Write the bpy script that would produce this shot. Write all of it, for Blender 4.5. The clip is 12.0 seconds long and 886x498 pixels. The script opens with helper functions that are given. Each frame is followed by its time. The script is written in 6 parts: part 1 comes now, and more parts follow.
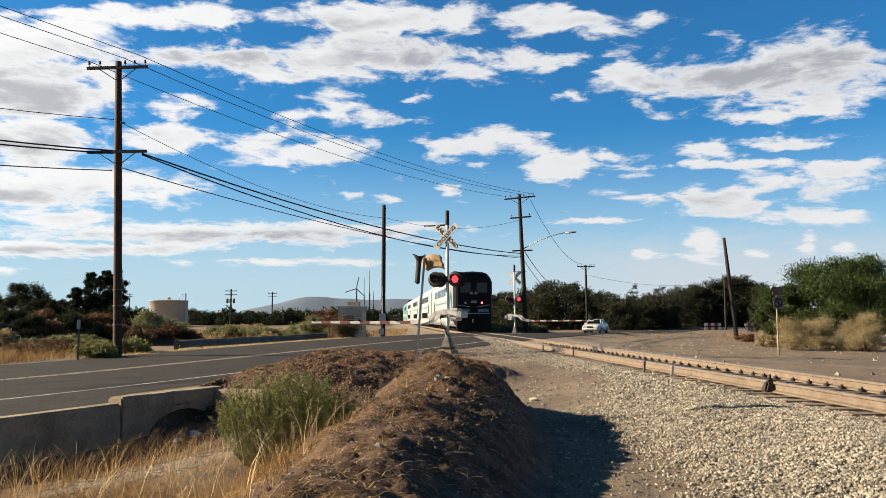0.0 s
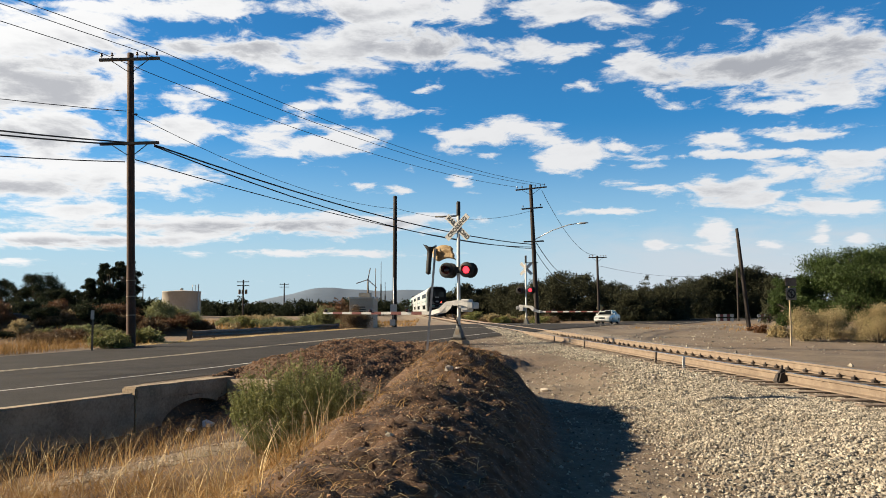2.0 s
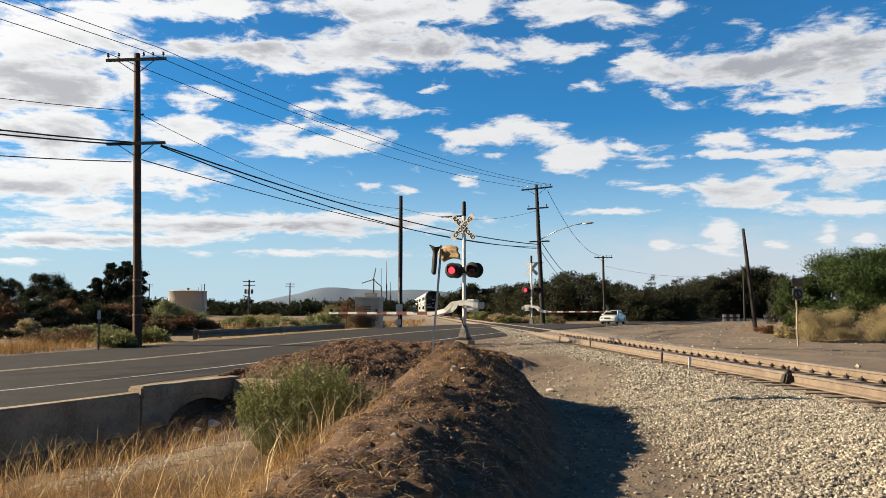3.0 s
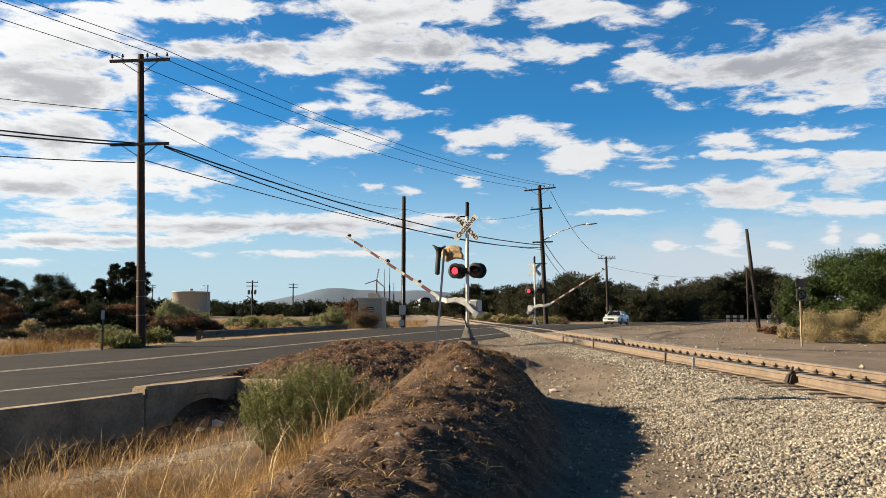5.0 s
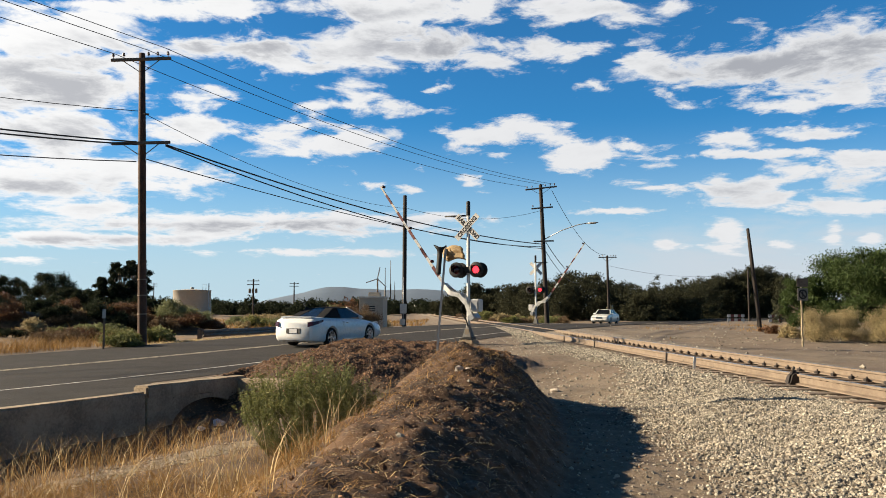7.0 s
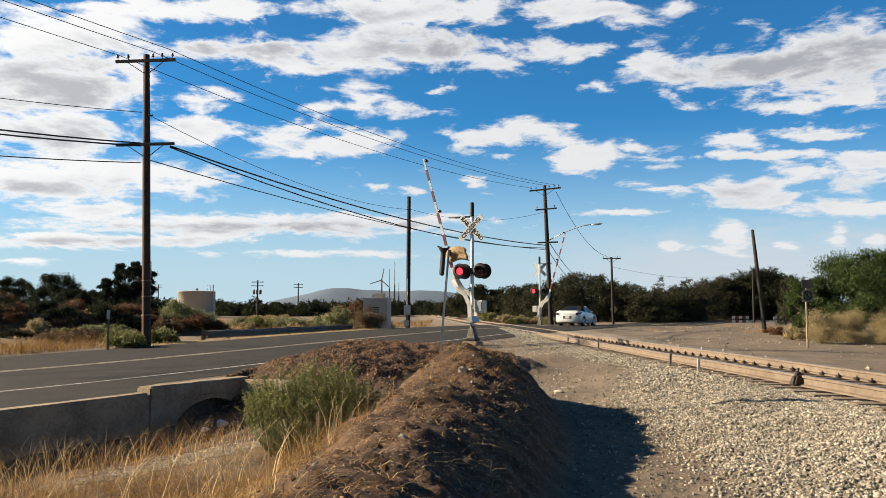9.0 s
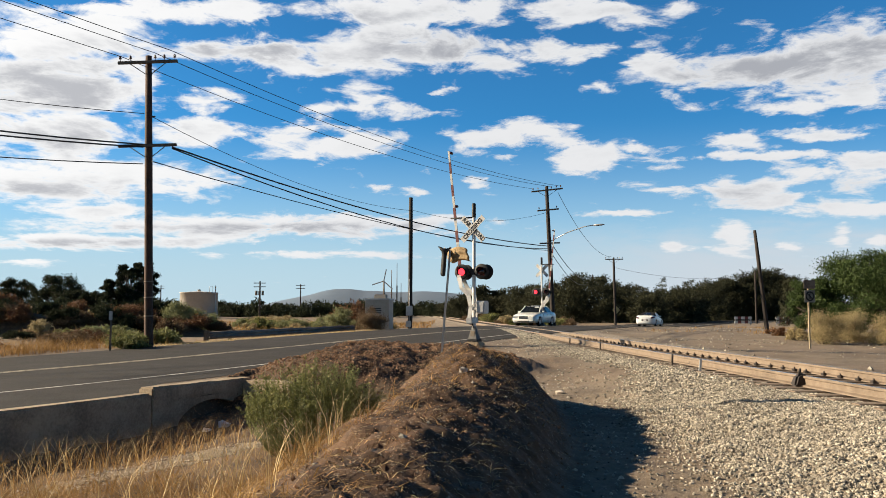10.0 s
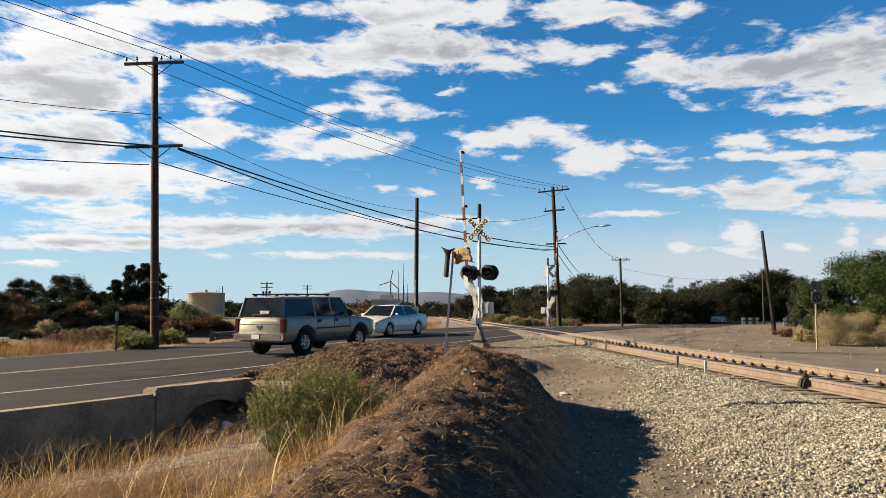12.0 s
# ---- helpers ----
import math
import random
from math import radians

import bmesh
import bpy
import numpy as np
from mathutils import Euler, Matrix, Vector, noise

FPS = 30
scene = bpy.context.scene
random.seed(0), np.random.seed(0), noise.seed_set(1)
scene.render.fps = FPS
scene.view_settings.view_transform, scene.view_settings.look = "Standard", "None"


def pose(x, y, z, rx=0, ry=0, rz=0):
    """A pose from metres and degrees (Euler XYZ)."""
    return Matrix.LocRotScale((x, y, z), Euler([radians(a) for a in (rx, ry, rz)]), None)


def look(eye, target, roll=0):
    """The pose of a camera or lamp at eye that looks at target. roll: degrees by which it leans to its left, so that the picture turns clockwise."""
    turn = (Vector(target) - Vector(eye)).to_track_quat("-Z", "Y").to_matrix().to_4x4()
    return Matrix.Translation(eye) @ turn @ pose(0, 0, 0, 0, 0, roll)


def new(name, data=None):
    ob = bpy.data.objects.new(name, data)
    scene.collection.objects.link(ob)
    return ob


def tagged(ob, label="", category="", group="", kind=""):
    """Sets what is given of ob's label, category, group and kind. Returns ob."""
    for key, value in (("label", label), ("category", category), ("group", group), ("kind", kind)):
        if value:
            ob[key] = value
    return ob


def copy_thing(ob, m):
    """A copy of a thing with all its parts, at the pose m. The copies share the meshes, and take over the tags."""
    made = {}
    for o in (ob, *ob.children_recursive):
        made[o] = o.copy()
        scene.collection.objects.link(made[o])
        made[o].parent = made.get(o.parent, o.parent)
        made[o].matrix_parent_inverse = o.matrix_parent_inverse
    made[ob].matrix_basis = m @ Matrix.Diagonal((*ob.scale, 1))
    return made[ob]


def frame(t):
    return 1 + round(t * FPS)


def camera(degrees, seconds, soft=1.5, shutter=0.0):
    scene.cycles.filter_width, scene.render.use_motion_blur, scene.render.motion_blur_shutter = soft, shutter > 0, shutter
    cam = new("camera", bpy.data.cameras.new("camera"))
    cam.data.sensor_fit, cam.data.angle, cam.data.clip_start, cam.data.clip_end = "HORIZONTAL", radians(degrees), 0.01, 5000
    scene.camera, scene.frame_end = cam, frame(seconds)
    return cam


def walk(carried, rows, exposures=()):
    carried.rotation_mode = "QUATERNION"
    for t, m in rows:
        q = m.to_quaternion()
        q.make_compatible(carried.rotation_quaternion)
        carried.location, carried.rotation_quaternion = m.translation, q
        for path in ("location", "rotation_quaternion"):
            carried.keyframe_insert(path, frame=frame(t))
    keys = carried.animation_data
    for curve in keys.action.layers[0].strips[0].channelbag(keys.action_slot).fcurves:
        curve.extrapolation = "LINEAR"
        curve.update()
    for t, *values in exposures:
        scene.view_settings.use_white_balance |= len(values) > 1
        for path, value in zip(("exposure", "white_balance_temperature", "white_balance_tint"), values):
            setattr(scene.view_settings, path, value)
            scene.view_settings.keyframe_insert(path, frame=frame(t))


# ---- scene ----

# camera: held by hand, turning slowly to the left
cam = camera(58.0, 12.0, soft=0.8)


def held(x, y, z, pan, tilt, roll):
    return pose(x, y, z, 90 + tilt, 0, pan) @ pose(0, 0, 0, 0, 0, roll)


walk(cam, [
    (0.0, held(0.005, 0.011, 1.504, -1.407, 5.003, -0.137)),
    (0.5, held(0.007, 0.014, 1.493, -1.209, 4.776, -0.169)),
    (1.0, held(0.008, -0.007, 1.505, -1.007, 4.538, -0.130)),
    (1.5, held(0.012, 0.028, 1.504, -0.787, 4.410, -0.116)),
    (2.0, held(0.013, 0.004, 1.500, -0.590, 4.357, -0.106)),
    (2.5, held(0.008, 0.009, 1.499, -0.374, 4.357, -0.099)),
    (3.0, held(0.012, 0.005, 1.504, -0.190, 4.351, -0.029)),
    (5.0, held(0.007, 0.002, 1.496, 0.029, 4.403, -0.027)),
    (5.5, held(-0.007, -0.002, 1.504, -0.029, 4.333, 0.028)),
    (6.0, held(-0.003, -0.004, 1.508, 0.029, 4.333, 0.012)),
    (6.5, held(-0.003, 0.003, 1.507, 0.058, 4.335, 0.020)),
    (7.0, held(0.004, -0.002, 1.511, 0.098, 4.317, 0.046)),
    (9.0, held(0.014, 0.012, 1.507, 0.392, 4.408, 0.078)),
    (9.5, held(0.022, -0.009, 1.504, 0.471, 4.454, 0.072)),
    (10.0, held(0.030, 0.002, 1.502, 0.554, 4.472, 0.048)),
    (10.5, held(0.040, -0.001, 1.503, 0.647, 4.471, 0.052)),
    (11.0, held(0.055, 0.019, 1.509, 0.760, 4.483, -0.010)),
    (11.5, held(0.061, 0.021, 1.513, 0.886, 4.479, 0.035)),
    (12.0, held(0.079, 0.031, 1.512, 1.038, 4.511, 0.109)),
], exposures=[(0.0, 1.4), (12.0, 1.4)])

# ---- light: late afternoon sun from the left and a little ahead, broken cloud ----
SUN_FROM = Vector((-0.99, 0.12, 0.0)).normalized()
SUN_ELEVATION = radians(23)
sun_dir = (SUN_FROM * math.cos(SUN_ELEVATION) + Vector((0, 0, math.sin(SUN_ELEVATION))))
sun_data = bpy.data.lights.new("sun", "SUN")
sun_data.energy, sun_data.angle, sun_data.color = 4.35, radians(0.6), (1.0, 0.83, 0.59)
sun_lamp = new("sun", sun_data)
sun_lamp.matrix_world = look(sun_dir * 100, (0, 0, 0))


class Graph:
    """A few short words for building node trees."""

    def __init__(self, tree):
        self.tree, self.n, self.l = tree, tree.nodes, tree.links

    def put(self, socket, value):
        if isinstance(value, bpy.types.NodeSocket):
            self.l.new(value, socket)
        elif value is not None:
            socket.default_value = value

    def node(self, kind, **settings):
        nd = self.n.new(kind)
        for k, v in settings.items():
            setattr(nd, k, v)
        return nd

    def math(self, op, a, b=None, c=None, clamp=False):
        nd = self.node("ShaderNodeMath", operation=op, use_clamp=clamp)
        for i, v in enumerate((a, b, c)):
            if v is not None:
                self.put(nd.inputs[i], v)
        return nd.outputs[0]

    def vec(self, op, a, b=None):
        nd = self.node("ShaderNodeVectorMath", operation=op)
        self.put(nd.inputs[0], a)
        if b is not None:
            self.put(nd.inputs[1], b)
        return nd.outputs["Value"] if op in ("DOT_PRODUCT", "LENGTH", "DISTANCE") else nd.outputs["Vector"]

    def noise(self, vector, scale, detail=4.0, rough=0.55, warp=0.0):
        nd = self.node("ShaderNodeTexNoise")
        self.put(nd.inputs["Vector"], vector)
        nd.inputs["Scale"].default_value, nd.inputs["Detail"].default_value = scale, detail
        nd.inputs["Roughness"].default_value, nd.inputs["Distortion"].default_value = rough, warp
        return nd.outputs["Fac"]

    def mix(self, fac, a, b, blend="MIX"):
        nd = self.node("ShaderNodeMix", data_type="RGBA", blend_type=blend)
        self.put(nd.inputs[0], fac)
        for s, v in ((nd.inputs[6], a), (nd.inputs[7], b)):
            self.put(s, (*v, 1) if isinstance(v, tuple) and len(v) == 3 else v)
        return nd.outputs[2]

    def span(self, v, lo, hi, a=0.0, b=1.0, smooth=True):
        nd = self.node("ShaderNodeMapRange", interpolation_type="SMOOTHSTEP" if smooth else "LINEAR")
        for i, x in enumerate((v, lo, hi, a, b)):
            self.put(nd.inputs[i], x)
        return nd.outputs[0]


def build_sky():
    world = bpy.data.worlds.new("sky")
    scene.world = world
    world.use_nodes = True
    g = Graph(world.node_tree)
    g.n.clear()
    sky = g.node("ShaderNodeTexSky", sky_type="NISHITA", sun_disc=False, altitude=800.0,
                 sun_elevation=SUN_ELEVATION, air_density=1.0, dust_density=0.6, ozone_density=2.5)
    sky.sun_rotation = math.atan2(SUN_FROM.x, SUN_FROM.y)
    d = g.vec("NORMALIZE", g.node("ShaderNodeTexCoord").outputs["Generated"])
    sep = g.node("ShaderNodeSeparateXYZ")
    g.put(sep.inputs[0], d)
    x, y, z = sep.outputs
    up = g.math("MAXIMUM", z, 0.0)
    # a flat cloud deck seen in perspective
    k = g.math("DIVIDE", 1.0, g.math("ADD", up, 0.10))
    com = g.node("ShaderNodeCombineXYZ")
    g.put(com.inputs[0], g.math("MULTIPLY", x, k))
    g.put(com.inputs[1], g.math("MULTIPLY", y, k))
    deck = com.outputs[0]
    # the same without the crowding towards the horizon, for the heaps' outlines
    com2 = g.node("ShaderNodeCombineXYZ")
    g.put(com2.inputs[0], x)
    g.put(com2.inputs[1], g.math("MULTIPLY", up, 2.6))
    face = com2.outputs[0]
    puff = g.noise(face, 15.0, 10.0, 0.62, 0.45)
    fine = g.noise(deck, 3.4, 10.0, 0.66, 0.35)
    body = g.math("ADD", g.math("MULTIPLY", puff, 0.62), g.math("MULTIPLY", fine, 0.38))
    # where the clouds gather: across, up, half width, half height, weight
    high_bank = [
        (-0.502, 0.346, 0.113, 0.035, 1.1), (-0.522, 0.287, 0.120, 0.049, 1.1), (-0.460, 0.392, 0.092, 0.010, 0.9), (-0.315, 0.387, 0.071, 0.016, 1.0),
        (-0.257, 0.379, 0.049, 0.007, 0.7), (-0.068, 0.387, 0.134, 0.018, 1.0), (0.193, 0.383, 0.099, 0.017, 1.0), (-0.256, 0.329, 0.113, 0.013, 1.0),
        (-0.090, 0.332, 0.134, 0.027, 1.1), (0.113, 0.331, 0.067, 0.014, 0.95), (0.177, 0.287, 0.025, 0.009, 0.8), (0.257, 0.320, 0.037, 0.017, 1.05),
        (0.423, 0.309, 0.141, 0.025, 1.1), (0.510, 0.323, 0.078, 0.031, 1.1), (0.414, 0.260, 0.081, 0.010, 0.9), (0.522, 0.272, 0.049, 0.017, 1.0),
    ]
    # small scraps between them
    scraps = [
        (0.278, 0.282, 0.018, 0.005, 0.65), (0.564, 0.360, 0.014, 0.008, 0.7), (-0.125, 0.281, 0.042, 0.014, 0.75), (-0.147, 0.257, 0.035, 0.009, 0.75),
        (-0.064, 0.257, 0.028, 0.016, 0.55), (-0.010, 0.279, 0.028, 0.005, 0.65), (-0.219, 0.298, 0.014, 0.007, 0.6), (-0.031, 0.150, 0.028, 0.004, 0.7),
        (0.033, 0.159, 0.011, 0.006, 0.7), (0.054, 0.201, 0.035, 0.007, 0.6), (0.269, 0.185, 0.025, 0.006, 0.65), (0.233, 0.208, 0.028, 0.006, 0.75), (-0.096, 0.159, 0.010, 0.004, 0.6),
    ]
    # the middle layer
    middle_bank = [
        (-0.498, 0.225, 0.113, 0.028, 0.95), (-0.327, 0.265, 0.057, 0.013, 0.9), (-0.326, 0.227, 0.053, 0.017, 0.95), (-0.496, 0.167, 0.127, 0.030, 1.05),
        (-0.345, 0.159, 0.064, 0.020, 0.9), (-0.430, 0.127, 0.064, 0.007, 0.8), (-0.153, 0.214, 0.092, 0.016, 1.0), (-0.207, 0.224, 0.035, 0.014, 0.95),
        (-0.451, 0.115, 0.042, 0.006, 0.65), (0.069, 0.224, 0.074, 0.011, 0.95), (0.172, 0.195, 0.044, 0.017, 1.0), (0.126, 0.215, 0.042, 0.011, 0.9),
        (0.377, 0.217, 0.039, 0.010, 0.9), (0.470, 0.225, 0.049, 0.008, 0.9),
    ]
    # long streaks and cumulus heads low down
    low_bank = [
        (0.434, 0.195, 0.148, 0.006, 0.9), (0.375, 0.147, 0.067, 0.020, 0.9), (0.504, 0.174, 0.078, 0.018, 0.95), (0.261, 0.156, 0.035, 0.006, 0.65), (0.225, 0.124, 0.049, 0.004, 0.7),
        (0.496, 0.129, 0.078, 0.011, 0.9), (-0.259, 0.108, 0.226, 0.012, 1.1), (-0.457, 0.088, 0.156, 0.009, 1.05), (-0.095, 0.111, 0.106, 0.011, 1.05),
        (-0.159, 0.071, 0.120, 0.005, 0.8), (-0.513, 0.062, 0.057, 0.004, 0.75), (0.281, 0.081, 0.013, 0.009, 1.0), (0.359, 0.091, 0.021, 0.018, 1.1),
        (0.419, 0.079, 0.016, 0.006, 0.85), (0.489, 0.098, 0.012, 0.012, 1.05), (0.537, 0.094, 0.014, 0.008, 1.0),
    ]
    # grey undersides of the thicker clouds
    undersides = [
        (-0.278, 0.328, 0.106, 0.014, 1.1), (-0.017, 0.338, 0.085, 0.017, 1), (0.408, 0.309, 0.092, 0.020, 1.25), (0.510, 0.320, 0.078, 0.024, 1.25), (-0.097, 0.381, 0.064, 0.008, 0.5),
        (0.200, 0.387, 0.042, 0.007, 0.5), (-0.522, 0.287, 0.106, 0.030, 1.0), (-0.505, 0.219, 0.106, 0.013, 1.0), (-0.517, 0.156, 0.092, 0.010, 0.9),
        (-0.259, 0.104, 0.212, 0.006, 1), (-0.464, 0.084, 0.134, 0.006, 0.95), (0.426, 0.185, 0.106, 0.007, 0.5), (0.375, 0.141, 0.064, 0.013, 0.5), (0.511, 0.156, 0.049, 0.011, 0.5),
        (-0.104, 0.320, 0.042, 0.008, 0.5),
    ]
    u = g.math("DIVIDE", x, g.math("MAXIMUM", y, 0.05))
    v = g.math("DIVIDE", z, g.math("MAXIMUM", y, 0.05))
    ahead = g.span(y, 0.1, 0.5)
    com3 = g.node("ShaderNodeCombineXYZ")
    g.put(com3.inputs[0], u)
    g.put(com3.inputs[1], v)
    # ragged outlines: the plane itself is stirred at two scales
    stir = g.node("ShaderNodeTexNoise")
    g.put(stir.inputs["Vector"], face)
    stir.inputs["Scale"].default_value, stir.inputs["Detail"].default_value, stir.inputs["Roughness"].default_value = 9.0, 6.0, 0.65
    shift = g.vec("MULTIPLY", g.vec("SUBTRACT", stir.outputs["Color"], (0.5, 0.5, 0.5)), (0.16, 0.055, 0.0))
    shift = g.mix(1.0, shift, g.mix(g.span(v, 0.08, 0.26, 0.25, 1.0), (0.0, 0.0, 0.0), (1.0, 1.0, 1.0)), "MULTIPLY")
    plane = g.vec("ADD", com3.outputs[0], shift)

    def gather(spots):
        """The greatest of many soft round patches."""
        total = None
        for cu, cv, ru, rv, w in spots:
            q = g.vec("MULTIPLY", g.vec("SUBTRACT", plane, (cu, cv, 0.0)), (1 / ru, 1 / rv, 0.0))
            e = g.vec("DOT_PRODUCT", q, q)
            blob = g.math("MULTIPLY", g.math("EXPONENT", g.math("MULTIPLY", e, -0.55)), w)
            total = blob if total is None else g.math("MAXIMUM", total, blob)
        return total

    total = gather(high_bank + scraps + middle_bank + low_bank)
    total = g.math("ADD", g.math("MULTIPLY", total, ahead), g.math("MULTIPLY", g.math("SUBTRACT", 1.0, ahead), 0.15))
    cover = g.math("ADD", g.math("MULTIPLY", total, 0.82), g.math("MULTIPLY", g.math("SUBTRACT", body, 0.5), 3.0))
    mask = g.span(cover, 0.26, 0.66)
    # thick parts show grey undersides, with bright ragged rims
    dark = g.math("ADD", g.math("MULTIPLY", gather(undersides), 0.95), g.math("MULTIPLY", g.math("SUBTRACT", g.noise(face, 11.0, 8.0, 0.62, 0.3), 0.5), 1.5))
    thick = g.math("MULTIPLY", g.span(cover, 0.44, 1.05), g.span(dark, -0.05, 0.80))
    towards = g.vec("DOT_PRODUCT", d, tuple(sun_dir))
    glow = g.span(towards, 0.2, 0.95, 0.0, 1.0, False)
    white = g.mix(glow, (10.0, 10.1, 10.3), (13.6, 13.5, 13.3))
    grey = g.mix(glow, (5.0, 5.2, 5.7), (7.6, 7.7, 8.0))
    cloud = g.mix(thick, white, grey)
    # the blue deepens overhead, the haze is thin on the side away from the sun
    blue = g.mix(1.0, sky.outputs[0], (0.35, 1.20, 1.70), "MULTIPLY")
    deep = g.math("MULTIPLY", g.span(z, 0.42, 0.80, 1.0, 0.30), g.span(y, -0.2, 0.45, 0.55, 1.0))
    blue = g.mix(1.0, blue, g.mix(deep, (0.0, 0.0, 0.0), (1.0, 1.0, 1.0)), "MULTIPLY")
    forward = g.span(towards, -0.85, -0.25, 0.15, 1.0)
    haze = g.math("MULTIPLY", g.span(z, 0.0, 0.24, 0.92, 0.0), forward)
    blue = g.mix(haze, blue, (6.4, 8.6, 9.9))
    bank = g.math("MULTIPLY", g.span(g.math("ADD", z, g.math("MULTIPLY", body, 0.10)), 0.17, 0.10), g.span(u, 0.0, 0.35, 0.15, 0.75))
    blue = g.mix(g.math("MULTIPLY", bank, ahead), blue, (7.9, 8.3, 8.9))
    low = g.span(z, 0.0, 0.03)
    out = g.mix(g.math("MULTIPLY", mask, low), blue, cloud)
    bg = g.node("ShaderNodeBackground")
    g.put(bg.inputs[0], out)
    bg.inputs[1].default_value = 0.031
    g.l.new(bg.outputs[0], g.node("ShaderNodeOutputWorld").inputs[0])


build_sky()

# ---- materials ----
def material(name, colour, other=None, scale=6.0, rough=0.85, metal=0.0, bump=0.3, bump_scale=None, depth=0.01,
             fine=None, vary=0.0, spec=0.5, island=False, coat=0.0, glow=None, strength=0.0):
    """A surface of two colours mixed by a coarse and a fine pattern in the thing's own metres, with relief and spread of gloss."""
    m = bpy.data.materials.new(name)
    m.use_nodes = True
    g = Graph(m.node_tree)
    b = g.n["Principled BSDF"]
    co = g.node("ShaderNodeTexCoord").outputs["Object"]
    other = other or tuple(c * 0.7 for c in colour)
    coarse = g.noise(co, scale, 5.0, 0.6)
    small = g.noise(co, fine or scale * 9.0, 3.0, 0.6)
    f = g.span(g.math("ADD", g.math("MULTIPLY", coarse, 0.65), g.math("MULTIPLY", small, 0.35)), 0.36, 0.64)
    col = g.mix(f, colour, other)
    if vary:
        r = g.node("ShaderNodeNewGeometry").outputs["Random Per Island"] if island else g.node("ShaderNodeObjectInfo").outputs["Random"]
        hs = g.node("ShaderNodeHueSaturation")
        g.put(hs.inputs["Value"], g.span(r, 0, 1, 1 - vary, 1 + vary, False))
        g.put(hs.inputs["Color"], col)
        col = hs.outputs[0]
    g.put(b.inputs["Base Color"], col)
    g.put(b.inputs["Roughness"], g.span(small, 0.3, 0.7, max(rough - 0.08, 0.03), min(rough + 0.08, 1.0)))
    b.inputs["Metallic"].default_value = metal
    b.inputs["Specular IOR Level"].default_value = spec
    b.inputs["Coat Weight"].default_value = coat
    if bump:
        bp = g.node("ShaderNodeBump")
        bp.inputs["Strength"].default_value, bp.inputs["Distance"].default_value = bump, depth
        g.put(bp.inputs["Height"], g.noise(co, bump_scale or scale * 5, 6.0, 0.65))
        g.put(b.inputs["Normal"], bp.outputs[0])
    if glow:
        b.inputs["Emission Color"].default_value = (*glow, 1)
        b.inputs["Emission Strength"].default_value = strength
    return m


def leafy(name, colour, other, vary=0.35, rough=0.6, sheer=0.25):
    m = material(name, colour, other, scale=3.0, rough=rough, bump=0.0, spec=0.2, vary=vary, island=True)
    g = Graph(m.node_tree)
    b = g.n["Principled BSDF"]
    tr = g.node("ShaderNodeBsdfTranslucent")
    g.l.new(b.inputs["Base Color"].links[0].from_socket, tr.inputs[0])
    mx = g.node("ShaderNodeMixShader")
    mx.inputs[0].default_value = sheer
    g.l.new(b.outputs[0], mx.inputs[1])
    g.l.new(tr.outputs[0], mx.inputs[2])
    g.l.new(mx.outputs[0], g.n["Material Output"].inputs[0])
    return m


M_ASPHALT = material("asphalt", (0.042, 0.037, 0.033), (0.027, 0.024, 0.021), 1.2, 0.92, spec=0.2, bump=0.35, bump_scale=90, fine=60)
M_PAINT_W = material("road_paint_white", (0.55, 0.52, 0.47), (0.22, 0.21, 0.19), 2.0, 0.8, fine=30)
M_PAINT_Y = material("road_paint_yellow", (0.52, 0.46, 0.34), (0.22, 0.19, 0.14), 2.0, 0.8, fine=30)
M_STEEL = material("rail_steel", (0.21, 0.16, 0.115), (0.15, 0.11, 0.078), 5, 0.8, 0.0, bump=0.2)
M_RAILTOP = material("rail_head", (0.55, 0.53, 0.50), (0.40, 0.38, 0.36), 5, 0.25, 0.95, bump=0.0)
M_TIE = material("tie", (0.26, 0.20, 0.15), (0.15, 0.11, 0.08), 4, 0.9, vary=0.2)
M_CLIP = material("clip", (0.05, 0.04, 0.035), None, 20, 0.7, 0.4)
M_BALLAST = material("ballast_stone", (0.40, 0.36, 0.29), (0.20, 0.175, 0.14), 7, 0.9, bump=0.4, vary=0.6, island=True)
M_CONCRETE = material("concrete", (0.40, 0.315, 0.215), (0.21, 0.16, 0.108), 1.6, 0.9, bump=0.5, bump_scale=30, fine=24)
M_WOODPOLE = material("pole_wood", (0.085, 0.040, 0.024), (0.040, 0.020, 0.013), 2.5, 0.85, bump=0.6, bump_scale=14)
M_DARKPOLE = material("old_pole_wood", (0.036, 0.027, 0.023), (0.020, 0.015, 0.013), 2.5, 0.9, bump=0.6, bump_scale=14)
M_GREYWOOD = material("weathered_wood", (0.16, 0.13, 0.10), (0.09, 0.07, 0.055), 3, 0.9, bump=0.6)
M_WIRE = material("wire", (0.02, 0.02, 0.022), None, 5, 0.6, bump=0)
M_INSUL = material("insulator", (0.10, 0.06, 0.05), None, 5, 0.3, bump=0)
M_GALV = material("galvanised", (0.42, 0.42, 0.42), (0.30, 0.30, 0.30), 4, 0.5, 0.75, bump=0.15)
M_WHITE = material("white_enamel", (0.60, 0.59, 0.57), (0.44, 0.43, 0.41), 3, 0.5, bump=0.1)
M_BLACK = material("black_paint", (0.015, 0.015, 0.016), (0.028, 0.027, 0.026), 4, 0.6, bump=0.1, spec=0.25)
M_RED = material("red_stripe", (0.17, 0.040, 0.034), (0.11, 0.034, 0.030), 5, 0.55, bump=0.1)
M_REDLENS = material("red_glass", (0.035, 0.004, 0.004), None, 8, 0.15, bump=0.2)
